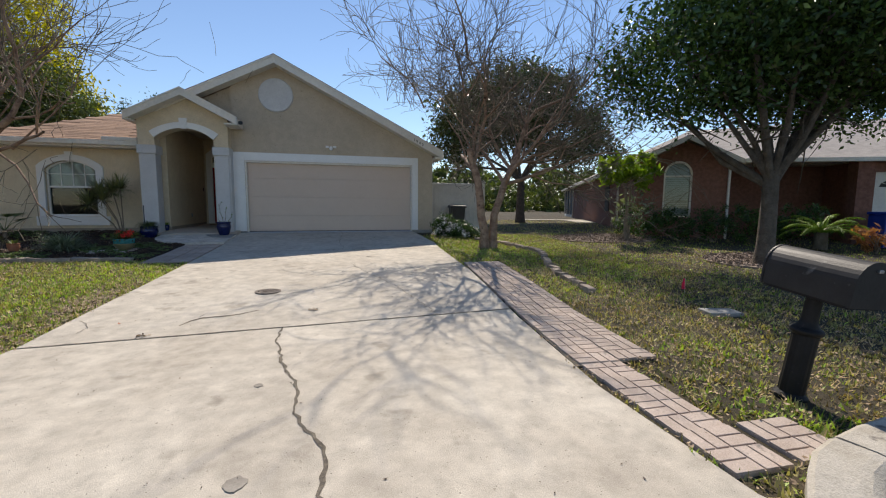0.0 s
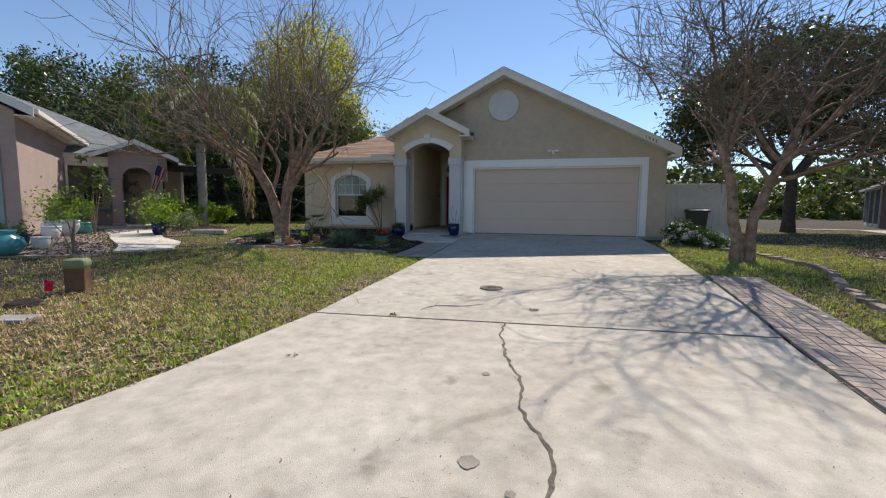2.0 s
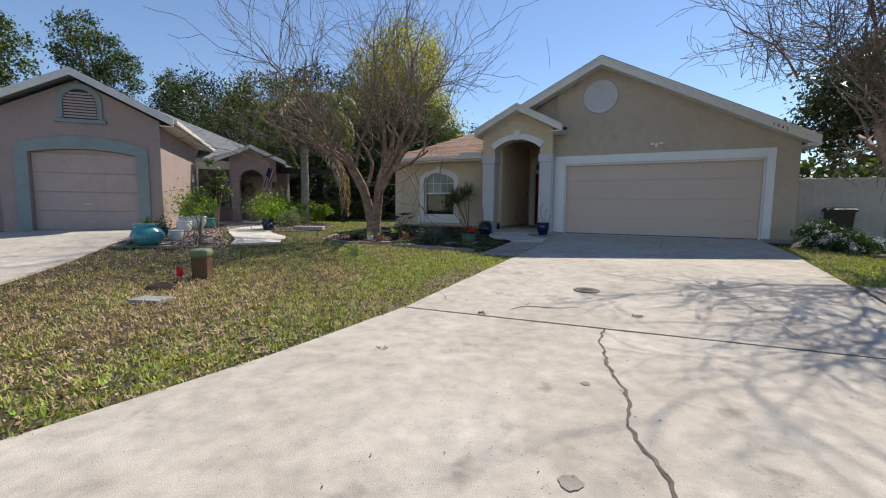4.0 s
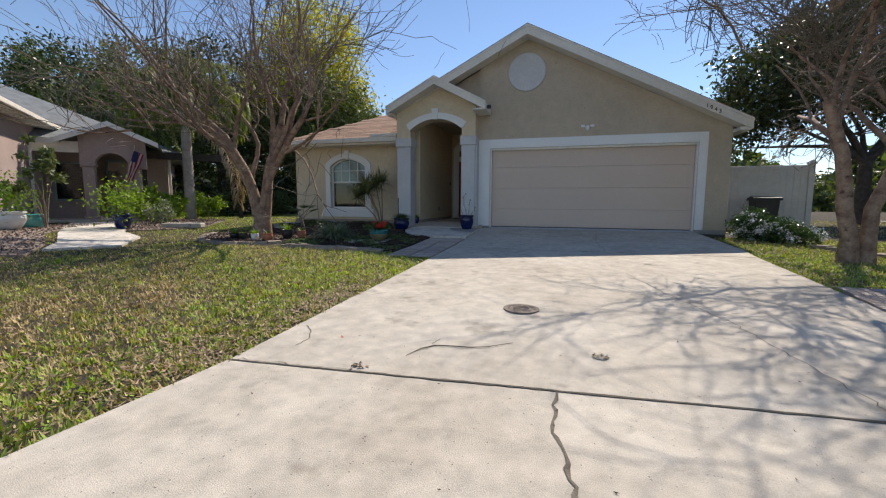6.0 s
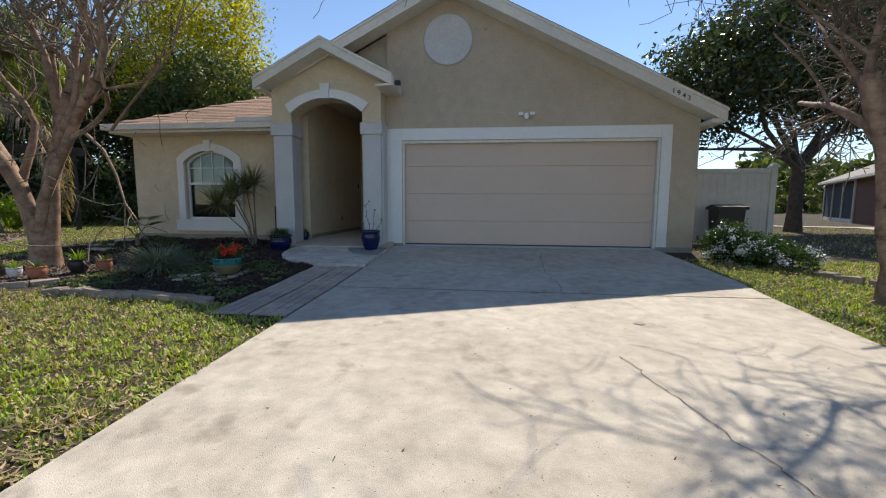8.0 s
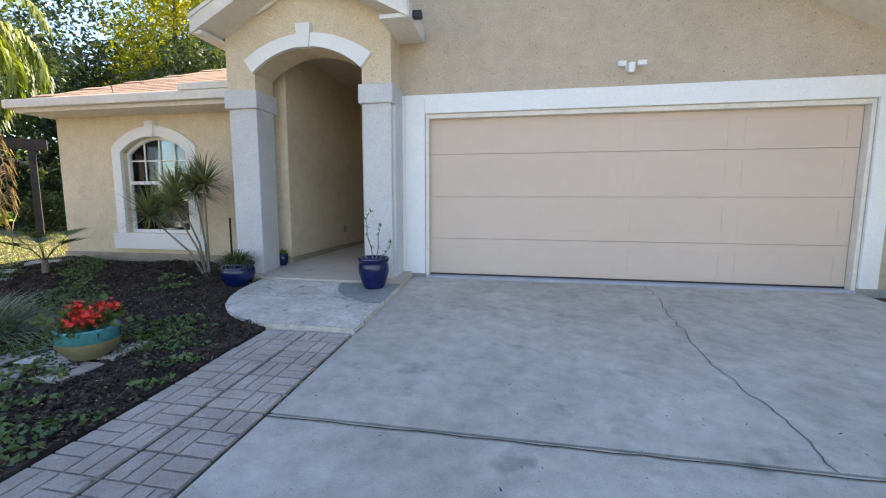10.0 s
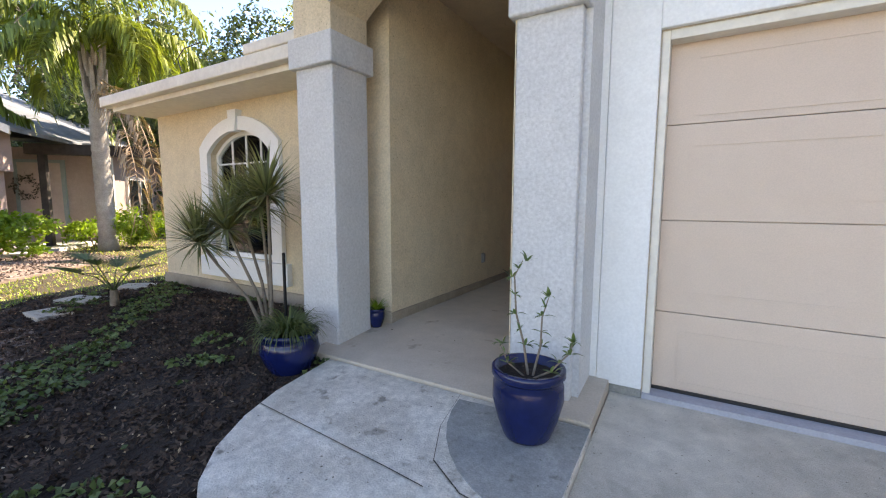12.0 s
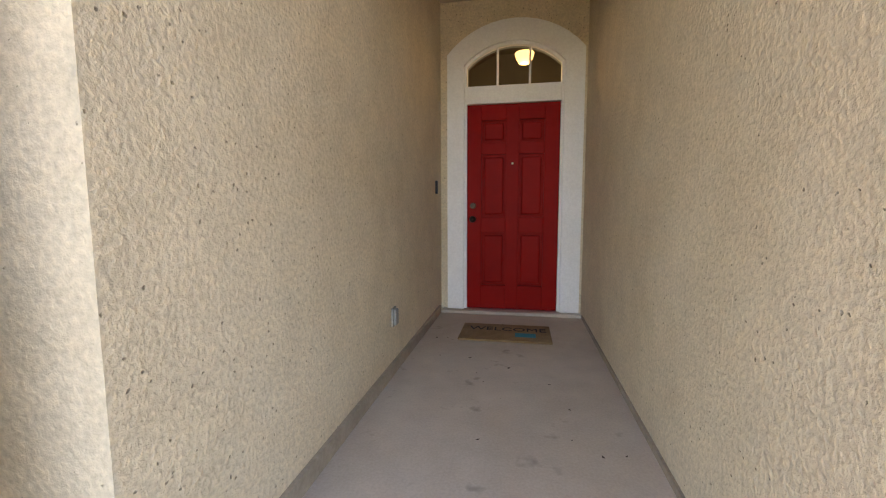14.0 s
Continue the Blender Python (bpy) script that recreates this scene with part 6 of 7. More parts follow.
part("mat", box(-0.36, 0.36, -0.22, 0.22, 0.002, 0.018, 0.004), COIR, doormat)
c = bpy.data.curves.new("word", "FONT")
c.body, c.size, c.extrude = "WELCOME", 0.13, 0.001
ob = new("word_curve", c)
bpy.context.view_layer.update()
me = bpy.data.meshes.new_from_object(ob)
bpy.data.objects.remove(ob)
me.materials.append(MAT_INK)
word = new("lettering", me)
word.parent, word.location = doormat, (-0.30, 0.03, 0.0195)
part("print_patch", box(0.08, 0.24, -0.12, -0.02, 0.0185, 0.0195), MAT_BLUE, doormat, "blue printed patch")
ob = thing("sprinkler_line", "black bent cable hanging on the wing roof edge", "cable", (-6.55, 13.06, 3.34))
tubes("cable", [([(0, 0, -0.04), (-0.02, -0.02, 0.08), (0.03, 0.02, 0.18), (0.16, 0.12, 0.25)], [0.006] * 4, 5)], BLACK_PLASTIC, ob)

# ---- mailbox, flags, utility boxes ----
mailbox = thing("mailbox", "weathered black metal mailbox on a thick leaning post at the kerb", "mailbox", (3.30, 2.40, G(3.3, 2.4) - 0.03), 0)
bm = lathe([(0.105, -0.08), (0.105, 0.02), (0.095, 0.03), (0.082, 0.045), (0.080, 0.47), (0.086, 0.475), (0.098, 0.49), (0.102, 0.505), (0.095, 0.515), (0.07, 0.53), (0.055, 0.56), (0.050, 0.58), (0.050, 0.76)], 48)
for v in bm.verts:
    if 0.04 < v.co.z < 0.475:
        f = 1 - 0.05 * (0.5 + 0.5 * math.cos(12 * math.atan2(v.co.y, v.co.x)))
        v.co.x, v.co.y = v.co.x * f, v.co.y * f
part("post", bm, BLACK_METAL, mailbox)
part("support_plate", box(-0.12, 0.12, -0.30, 0.30, 0.745, 0.765, 0.004), BLACK_METAL, mailbox)
body = [(-0.135, 0.765)] + [(0.135 * math.cos(a), 0.915 + 0.135 * math.sin(a)) for a in np.linspace(math.pi, 0, 16)] + [(0.135, 0.765)]
part("mailbox_body", prism(body, "y", -0.30, 0.30), MAILBOX_PAINT, mailbox, "sun-faded black metal box")
door = [(x * 1.05, 0.76 + (z - 0.765) * 1.035) for x, z in body]
part("mailbox_door", prism(door, "y", -0.325, -0.302), MAILBOX_PAINT, mailbox)
part("rear_cap", prism(door, "y", 0.30, 0.315), MAILBOX_PAINT, mailbox)
part("handle", box(-0.015, 0.015, -0.345, -0.325, 0.99, 1.01, 0.004), CHROME, mailbox, "small metal handle")
mailbox.scale = (0.95, 0.95, 0.98)
mailbox.rotation_euler = (radians(5), radians(4), radians(-6))


def marker_flag(at, label, turn):
    ob = thing("marker_flag", label, "marker flag", at, turn)
    part("wire", box(-0.0015, 0.0015, -0.0015, 0.0015, -0.05, 0.21), CHROME, ob)
    bm = bmesh.new()
    g = [[bm.verts.new((0.002 + 0.030 * i * (1 - 0.1 * j), 0.02 * math.sin(i * 1.4 + j), 0.20 - 0.05 * j - 0.006 * i)) for j in range(4)] for i in range(5)]
    for i in range(4):
        for j in range(3):
            bm.faces.new((g[i][j], g[i + 1][j], g[i + 1][j + 1], g[i][j + 1]))
    bmesh.ops.solidify(bm, geom=bm.faces[:], thickness=0.0015)
    part("flag", bm, PINK, ob)
    return ob


marker_flag(E(-6.5, 4.45), "bright pink utility marker flag in the dry lawn", 30)
marker_flag(E(5.1, 5.15), "bright pink utility marker flag in the shaded grass", 60)
pedestal = thing("utility_pedestal", "short brown utility pedestal with a mossy green cap on the lawn", "utility box", E(-6.38, 4.80), 35)
part("post", box(-0.12, 0.12, -0.12, 0.12, -0.05, 0.33, 0.02), TAN_BOX, pedestal)
part("cap", box(-0.14, 0.14, -0.14, 0.14, 0.30, 0.44, 0.05), GREEN_BOX, pedestal)
for x, y, t in ((-5.45, 3.5, 20), (4.75, 4.25, -15)):
    m = thing("meter_cover", "flat grey utility meter cover sunk in the lawn", "utility cover", E(x, y), t)
    part("lid", box(-0.2, 0.2, -0.13, 0.13, -0.04, 0.012, 0.01), CONCRETE_GREY, m)
m = thing("soil_mound", "small dark mound of bare soil on the lawn", "soil", E(-6.15, 4.02))
part("heap", lathe([(0.2, -0.02), (0.16, 0.02), (0.08, 0.05), (0.01, 0.06)], 14), MULCH, m)

# ---- neighbouring mauve house ----
nb = thing("neighbour_house", "single-storey mauve stucco house with sage trim and grey roof", "house", (-12.8, 8.0, 0), 46)
NF = 0.84


def gable(x0, x1, z0, eave, apex_x, apex_z):
    s0 = lambda x: eave + (apex_z - eave) * (1 - abs(x - apex_x) / max(apex_x - x0, x1 - apex_x))
    return [(x0, s0(x0)), (apex_x, apex_z), (x1, s0(x1))]


part("garage_wall", wall_y(-3.65, 0.0, 0.5, [(-3.65, 4.02), (-1.88, 4.92), (0.0, 3.97)], 0.0, 0.2, (-3.03, -0.60, NF, 2.95, 3.08)), NB_STUCCO, nb, "mauve stucco gable wall")
part("side_wall", box(-0.2, 0.0, 0.2, 7.7, 0.5, 3.86), NB_STUCCO, nb, "mauve stucco side wall in sun")
part("recessed_wall", box(-9.5, -3.65, 0.8, 1.0, 0.5, 3.9), NB_STUCCO, nb)
part("body_wall", box(-0.2, 3.4, 7.7, 7.9, 0.5, 3.4), NB_STUCCO, nb)
part("body_side_wall", box(3.2, 3.4, 7.9, 19, 0.5, 3.4), NB_STUCCO, nb)
inner = [(-3.03, NF)] + arch(-3.03, -0.60, 2.95, 3.08) + [(-0.60, NF)]
outer = [(-3.32, NF)] + arch(-3.32, -0.31, 3.15, 3.42) + [(-0.31, NF)]
part("garage_surround", band(inner, outer, "y", -0.04, 0.001), NB_TRIM, nb, "sage painted stucco surround")
nd = part("garage_door", prism([(-3.02, NF)] + arch(-3.02, -0.61, 2.94, 3.07) + [(-0.61, NF)], "y", 0.14, 0.17), NB_DOOR, nb, "closed pinkish sectional garage door")
for k in range(4):
    part("door_section", box(-3.02, -0.61, 0.115, 0.14, NF + 0.02 + k * 0.525, NF + 0.53 + k * 0.525, 0.006), NB_DOOR, nd)
part("door_handle", box(-1.9, -1.75, 0.09, 0.115, 1.55, 1.58, 0.004), CHROME, nd)
vent = part("gable_vent", band([(-2.2, 3.92)] + arch(-2.2, -1.44, 4.35, 4.68) + [(-1.44, 3.92)], [(-2.32, 3.86)] + arch(-2.32, -1.32, 4.38, 4.82) + [(-1.32, 3.86)], "y", -0.05, 0.0), NB_TRIM, nb, "arched louvred vent with sage frame")
part("vent_sill", box(-2.4, -1.24, -0.08, 0.0, 3.78, 3.88, 0.01), NB_TRIM, vent)
# Dark sheet painted for the shade behind the louvres.
part("vent_back", prism([(-2.2, 3.88)] + arch(-2.2, -1.44, 4.35, 4.68) + [(-1.44, 3.88)], "y", -0.01, -0.002), DARK_TIMBER_AND_DIM, vent)
for k in range(9):
    z = 3.92 + k * 0.078
    w = 0.36 if z < 4.4 else 0.36 - (z - 4.4) * 0.75
    part("louvre", box(-1.82 - w, -1.82 + w, -0.035, -0.012, z, z + 0.045), NB_DOOR, vent)
# porch of the neighbouring house
part("porch_front", wall_y(1.22, 2.98, 2.6, [(1.22, 3.62), (2.03, 3.93), (2.98, 3.50)], 4.7, 0.3, (1.58, 2.50, 2.6, 2.68, 3.08)), NB_STUCCO, nb)
for x0, x1 in ((1.27, 1.58), (2.50, 2.81)):
    c = part("porch_column", box(x0, x1, 4.7, 5.0, 0.7, 2.62, 0.01), NB_STUCCO, nb, "mauve stucco square column")
    part("column_cap", box(x0 - 0.04, x1 + 0.04, 4.66, 5.04, 2.62, 2.74, 0.01), NB_STUCCO, c)
    part("column_base", box(x0 - 0.06, x1 + 0.06, 4.64, 5.06, 0.7, 1.0, 0.02), NB_STUCCO, c)
part("porch_beam", box(0.0, 1.27, 4.8, 4.95, 3.05, 3.4), FASCIA, nb, "cream porch beam")
part("porch_slab", box(-0.2, 3.3, 4.6, 7.7, 0.6, 0.90), CONCRETE_PAD, nb)
part("front_wall", box(-0.2, 1.25, 6.2, 6.35, 0.6, 3.3), NB_STUCCO, nb)
nw = part("window", band([(0.2, 1.5), (1.16, 1.5), (1.16, 2.85), (0.2, 2.85), (0.2, 1.5)], [(0.27, 1.57), (1.09, 1.57), (1.09, 2.78), (0.27, 2.78), (0.27, 1.57)], "y", 6.13, 6.2), NB_TRIM, nb, "pale framed window")
part("pane", box(0.27, 1.09, 6.16, 6.17, 1.57, 2.78), GLASS, nw)
# Dark sheet close behind the pane, painted for an unlit room.
part("dark_room", box(0.25, 1.1, 6.18, 6.199, 1.55, 2.8), DARK_TIMBER_AND_DIM, nw)
ndoor = part("front_door", box(1.5, 2.45, 7.64, 7.7, 0.92, 3.0), NB_DOOR, nb, "closed pinkish front door")
part("door_frame", band([(1.42, 0.9), (1.42, 3.08), (2.53, 3.08), (2.53, 0.9)], [(1.5, 0.9), (1.5, 3.0), (2.45, 3.0), (2.45, 0.9)], "y", 7.62, 7.7), NB_TRIM, ndoor)
nw = part("side_window", box(3.4, 3.46, 8.9, 10.7, 1.45, 2.75), FASCIA, nb, "cream framed double window")
part("pane", box(3.46, 3.47, 9.0, 9.75, 1.55, 2.65), GLASS, nw)
part("pane", box(3.46, 3.47, 9.85, 10.6, 1.55, 2.65), GLASS, nw)
part("downspout", box(3.42, 3.5, 7.95, 8.03, 0.9, 3.2, 0.01), FASCIA, nb, "cream downspout")
part("downspout", box(0.04, 0.11, 4.6, 4.67, 0.9, 3.3, 0.01), FASCIA, nb, "cream downspout")
nroof = part("roof", roof_panel([(-1.88, -0.35, 5.17), (0.42, -0.35, 4.02), (0.42, 9, 4.02), (-1.88, 9, 5.17)]), SHINGLE_GREY, nb, "grey shingle roof")
part("roof_slope", roof_panel([(-1.88, -0.35, 5.17), (-1.88, 9, 5.17), (-4.15, 9, 4.03), (-4.15, -0.35, 4.03)]), SHINGLE_GREY, nroof)
part("rake_board", rake(-1.88, 5.16, 0.44, 4.0, -0.38, -0.35, 0.2), FASCIA, nroof, "cream rake fascia")
part("rake_board", rake(-1.88, 5.16, -4.17, 4.0, -0.38, -0.35, 0.2), FASCIA, nroof, "cream rake fascia")
part("rake_soffit", rake(-1.88, 5.0, 0.40, 3.86, -0.35, 0.0, 0.02), FASCIA, nroof)
part("gutter", box(0.42, 0.52, -0.3, 7.4, 3.88, 4.0, 0.01), FASCIA, nroof, "cream eave gutter")
part("soffit", box(0.0, 0.42, 0.0, 7.7, 3.84, 3.87), FASCIA, nroof)
part("main_roof", roof_panel([(-0.1, 4.75, 3.46), (3.9, 7.2, 3.46), (3.9, 20, 3.46), (-2.6, 14, 6.1), (-2.6, 8.5, 6.1)], 0.08), SHINGLE_GREY, nroof)
part("main_roof", roof_panel([(-0.1, 4.75, 3.46), (-2.6, 8.5, 6.1), (-4.5, 9, 4.5), (-4.5, 4.75, 3.46)], 0.08), SHINGLE_GREY, nroof)
part("recess_roof", roof_panel([(-10, 0.4, 3.95), (-4.1, 0.4, 3.95), (-4.1, 9, 5.5), (-10, 9, 5.5)], 0.1), SHINGLE_GREY, nroof)
part("eave_gutter", box(3.9, 4.0, 7.2, 20, 3.36, 3.48, 0.01), FASCIA, nroof, "cream eave gutter")
part("eave_soffit", box(3.4, 3.9, 7.3, 20, 3.33, 3.36), FASCIA, nroof)
part("porch_roof", roof_panel([(2.05, 4.35, 4.03), (3.35, 4.35, 3.44), (3.35, 8.6, 3.44), (2.05, 8.6, 4.03)], 0.08), SHINGLE_GREY, nroof)
part("porch_roof", roof_panel([(2.05, 4.35, 4.03), (2.05, 8.6, 4.03), (0.75, 7.6, 3.44), (0.75, 4.35, 3.44)], 0.08), SHINGLE_GREY, nroof)
for xa in (0.72, 3.38):
    part("porch_rake", rake(2.05, 4.05, xa, 3.45, 4.31, 4.35, 0.16), FASCIA, nroof, "cream rake fascia")
part("porch_fascia", box(-0.1, 0.75, 4.66, 4.72, 3.28, 3.46), FASCIA, nroof)
wreath = thing("door_wreath", "dark round twig wreath hanging on the neighbouring front door", "wreath", (0, 0, 0))
wreath.location, wreath.rotation_euler = (-12.8 + 0.669 * 1.95 - 0.743 * 7.6, 8.0 + 0.743 * 1.95 + 0.669 * 7.6, 2.35), (0, 0, radians(48))
rr = np.random.default_rng(14)
a = rr.uniform(0, 2 * np.pi, 700)
leaves("twig_ring", np.column_stack([0.24 * np.cos(a), np.zeros(700), 0.24 * np.sin(a)]) + rr.normal(size=(700, 3)) * (0.05, 0.03, 0.05), 0.09, BARK_DARK, wreath, kind="stuff", seed=14)
flagpole = thing("porch_flag", "striped red and white flag with blue corner on a column", "flag", (0, 0, 0))
fx, fy = -12.8 + 0.669 * 2.75 - 0.743 * 4.55, 8.0 + 0.743 * 2.75 + 0.669 * 4.55
flagpole.location, flagpole.rotation_euler = (fx, fy, 0), (0, 0, radians(48))
tubes("pole", [([(0.0, 0.08, 2.55), (0.12, -0.32, 3.35)], [0.012, 0.012], 8)], CHROME, flagpole)
for k in range(6):
    bm = bmesh.new()
    g = []
    for j in range(9):
        s = k / 6 * 0.36
        g.append([bm.verts.new((0.10 + (s + e) * (0.75 - 0.035 * j) - 0.035 * j + 0.012 * math.sin(j * 1.1 + k), -0.24 + 0.02 * math.sin(k * 1.7 + j * 0.6), 3.16 - 0.115 * j - (s + e) * 0.3)) for e in (0, 0.06)])
    for p, q in zip(g, g[1:]):
        bm.faces.new((p[0], p[1], q[1], q[0]))
    bmesh.ops.solidify(bm, geom=bm.faces[:], thickness=0.004)
    part("stripe", bm, FLAG_RED if k % 2 else FLAG_WHITE, flagpole)
bm = bmesh.new()
g = [[bm.verts.new((0.098 + e * 0.7 - 0.035 * j, -0.262, 3.17 - 0.115 * j - e * 0.3)) for e in (0, 0.19)] for j in range(4)]
for p, q in zip(g, g[1:]):
    bm.faces.new((p[0], p[1], q[1], q[0]))
bmesh.ops.solidify(bm, geom=bm.faces[:], thickness=0.004)
part("corner_field", bm, FLAG_BLUE, flagpole)

# pergola behind
pergola = thing("pergola", "dark timber carport frame beside the neighbouring house", "pergola", (-14.4, 15.6, 0.8), 48)
for x in (-1.6, 1.6):
    part("pergola_post", box(x - 0.07, x + 0.07, -0.07, 0.07, 0, 2.3), DARK_TIMBER_AND_DIM, pergola)
part("beam", box(-1.9, 1.9, -0.1, 0.1, 2.3, 2.55), DARK_TIMBER_AND_DIM, pergola)
back_fence = thing("iron_fence", "low black iron garden fence behind the houses", "fence", (0, 0, 0))
for k in range(60):
    x = -13.5 + k * 0.13
    part("picket", box(x - 0.009, x + 0.009, 26.0, 26.018, 0.85, 2.0), BLACK_METAL, back_fence)
part("fence_rail", box(-13.6, -5.7, 26.0, 26.02, 1.85, 1.89), BLACK_METAL, back_fence)
part("fence_rail", box(-13.6, -5.7, 26.0, 26.02, 0.98, 1.02), BLACK_METAL, back_fence)

# pots and plants by the neighbouring garage
jar = thing("garden_jar", "big round turquoise glazed jar on the bark mulch", "garden jar", E(-9.91, 5.95))
jar.scale = (0.88, 0.88, 0.88)
part("jar_body", lathe([(0.2, 0), (0.33, 0.1), (0.38, 0.22), (0.33, 0.36), (0.22, 0.44), (0.20, 0.47), (0.25, 0.52), (0.23, 0.53), (0.16, 0.45), (0.02, 0.44)], 32), TEAL_GLAZE, jar, smooth=True)
jar2 = pot("planter", "square-shouldered teal planter with a small succulent", E(-10.35, 6.15), 0.24, 0.42, TEAL_GLAZE)
blades("foliage", 40, 0.22, 0.03, LEAF_MID, jar2, (0, 0, 0.36), 70, 0.4, 1.0, 0.08)
for k, (x, y, r, h, m, lab) in enumerate([(-10.65, 6.65, 0.16, 0.27, BLUE_GLAZE, "cobalt pot with a small plant by the garage"), (-10.2, 6.75, 0.16, 0.25, WHITE_CERAMIC, "white ceramic pot by the garage"), (-12.4, 8.6, 0.38, 0.40, WHITE_CERAMIC, "wide white planter with leafy shrub"), (-11.7, 7.9, 0.2, 0.3, WHITE_CERAMIC, "round white pot by the garage wall"),
                                          (-12.7, 9.3, 0.28, 0.32, TEAL_GLAZE, "low teal bowl planter"), (-10.95, 10.15, 0.2, 0.36, BLUE_GLAZE, "square cobalt pot with bright green shrub"), (-11.25, 10.4, 0.17, 0.36, BLUE_GLAZE, "cobalt pot behind another one")]):
    ob = pot("planter", lab, E(x, y), r, h, m)
    rr = np.random.default_rng(80 + k)
    if k in (2, 5):
        leaves("foliage", rr.normal(size=(900, 3)) * (0.3, 0.3, 0.24) + (0, 0, h + 0.35), 0.09, LEAF_BRIGHT, ob, kind="stuff", seed=k)
    elif k in (0, 6):
        leaves("foliage", rr.normal(size=(120, 3)) * (0.1, 0.1, 0.09) + (0, 0, h + 0.1), 0.08, LEAF_MID, ob, kind="stuff", seed=k)


def shrub(name, label, at, lobes, count, size, mat, seed, stems=0, slim=0.5):
    ob = thing(name, label, "shrub", at)
    rr = np.random.default_rng(seed)
    lines = []
    for k in range(stems):
        l = lobes[k % len(lobes)]
        t = np.array(l[:3]) + rr.normal(size=3) * np.array(l[3:]) * 0.4
        lines.append(([(0, 0, -0.05), t * (0.3, 0.3, 0.5) + rr.normal(size=3) * 0.03, t], [0.018, 0.012, 0.004], 5))
    if lines:
        tubes("branches", lines, BARK_TAN, ob, kind="stuff")
    leaves("foliage", crown_points(lobes, count, rr, 0.2), size, mat, ob, kind="stuff", seed=seed, slim=slim)
    return ob


shrub("dusty_shrub", "pale grey-green rounded shrub by the neighbouring porch", E(-11.9, 12.0), [(0, 0, 0.35, 0.42, 0.4, 0.35)], 1600, 0.07, LEAF_GREYGREEN, 90)
shrub("citrus_shrub", "thin leafy citrus shrub against the neighbouring wall", E(-12.1, 9.2), [(0, 0, 1.5, 0.5, 0.4, 0.6), (0.3, -0.5, 1.0, 0.4, 0.3, 0.3)], 900, 0.13, LEAF_MID, 91, 6)
shrub("sapling", "small sparse sapling in the bark mulch", E(-9.3, 6.75), [(0, 0, 0.9, 0.5, 0.4, 0.25)], 200, 0.08, LEAF_BRIGHT, 92, 6)
shrub("porch_shrub", "leafy green shrub beside the neighbouring walk", E(-13.6, 12.9), [(0, 0, 0.6, 0.6, 0.5, 0.5), (0.5, 0.5, 0.5, 0.5, 0.5, 0.4)], 2400, 0.11, LEAF_BRIGHT, 93, 4)
shrub("porch_shrub", "low leafy fern-like shrub by the palm", E(-15.3, 15.2), [(0, 0, 0.4, 0.7, 0.6, 0.35), (1.1, 0.6, 0.5, 0.8, 0.7, 0.4)], 3000, 0.14, LEAF_BRIGHT, 94, 4, 0.3)
shrub("porch_shrub", "dense green hedge below the neighbouring windows", E(-16.3, 18.6), [(-1, -1, 0.5, 0.9, 0.8, 0.5), (0.3, 0.6, 0.6, 1.0, 0.9, 0.6), (1.6, 2, 0.6, 1.0, 0.9, 0.6)], 5000, 0.13, LEAF_MID, 95)
ob = thing("stone_slab", "pale flat stone block lying beside the lawn", "stone", E(-10.3, 11.3), 25)
part("stone", box(-0.5, 0.5, -0.16, 0.16, -0.02, 0.12, 0.03), KERB, ob)

# ---- palm ----
palm = thing("queen_palm", "tall queen palm with ringed grey trunk and long drooping fronds", "palm", (-14.15, 15.1, 0.8))
pr = [(0, 0.22)] + [(z, (0.18 if k % 2 else 0.195) * (1 - 0.03 * z)) for k, z in enumerate(np.arange(0.25, 3.6, 0.09))]
part("trunk", lathe([(r, z) for z, r in pr], 20), PALM_BARK, palm, smooth=True)
boots = []
for k in range(16):
    a = k * 2.4
    z0 = 3.2 + 0.085 * k
    boots.append(([(0.10 * math.cos(a), 0.10 * math.sin(a), z0), (0.20 * math.cos(a), 0.20 * math.sin(a), z0 + 0.35), (0.24 * math.cos(a), 0.24 * math.sin(a), z0 + 0.8)], [0.08, 0.055, 0.03], 6))
tubes("leaf_base_mass", boots, PALM_BARK, palm, kind="stuff")


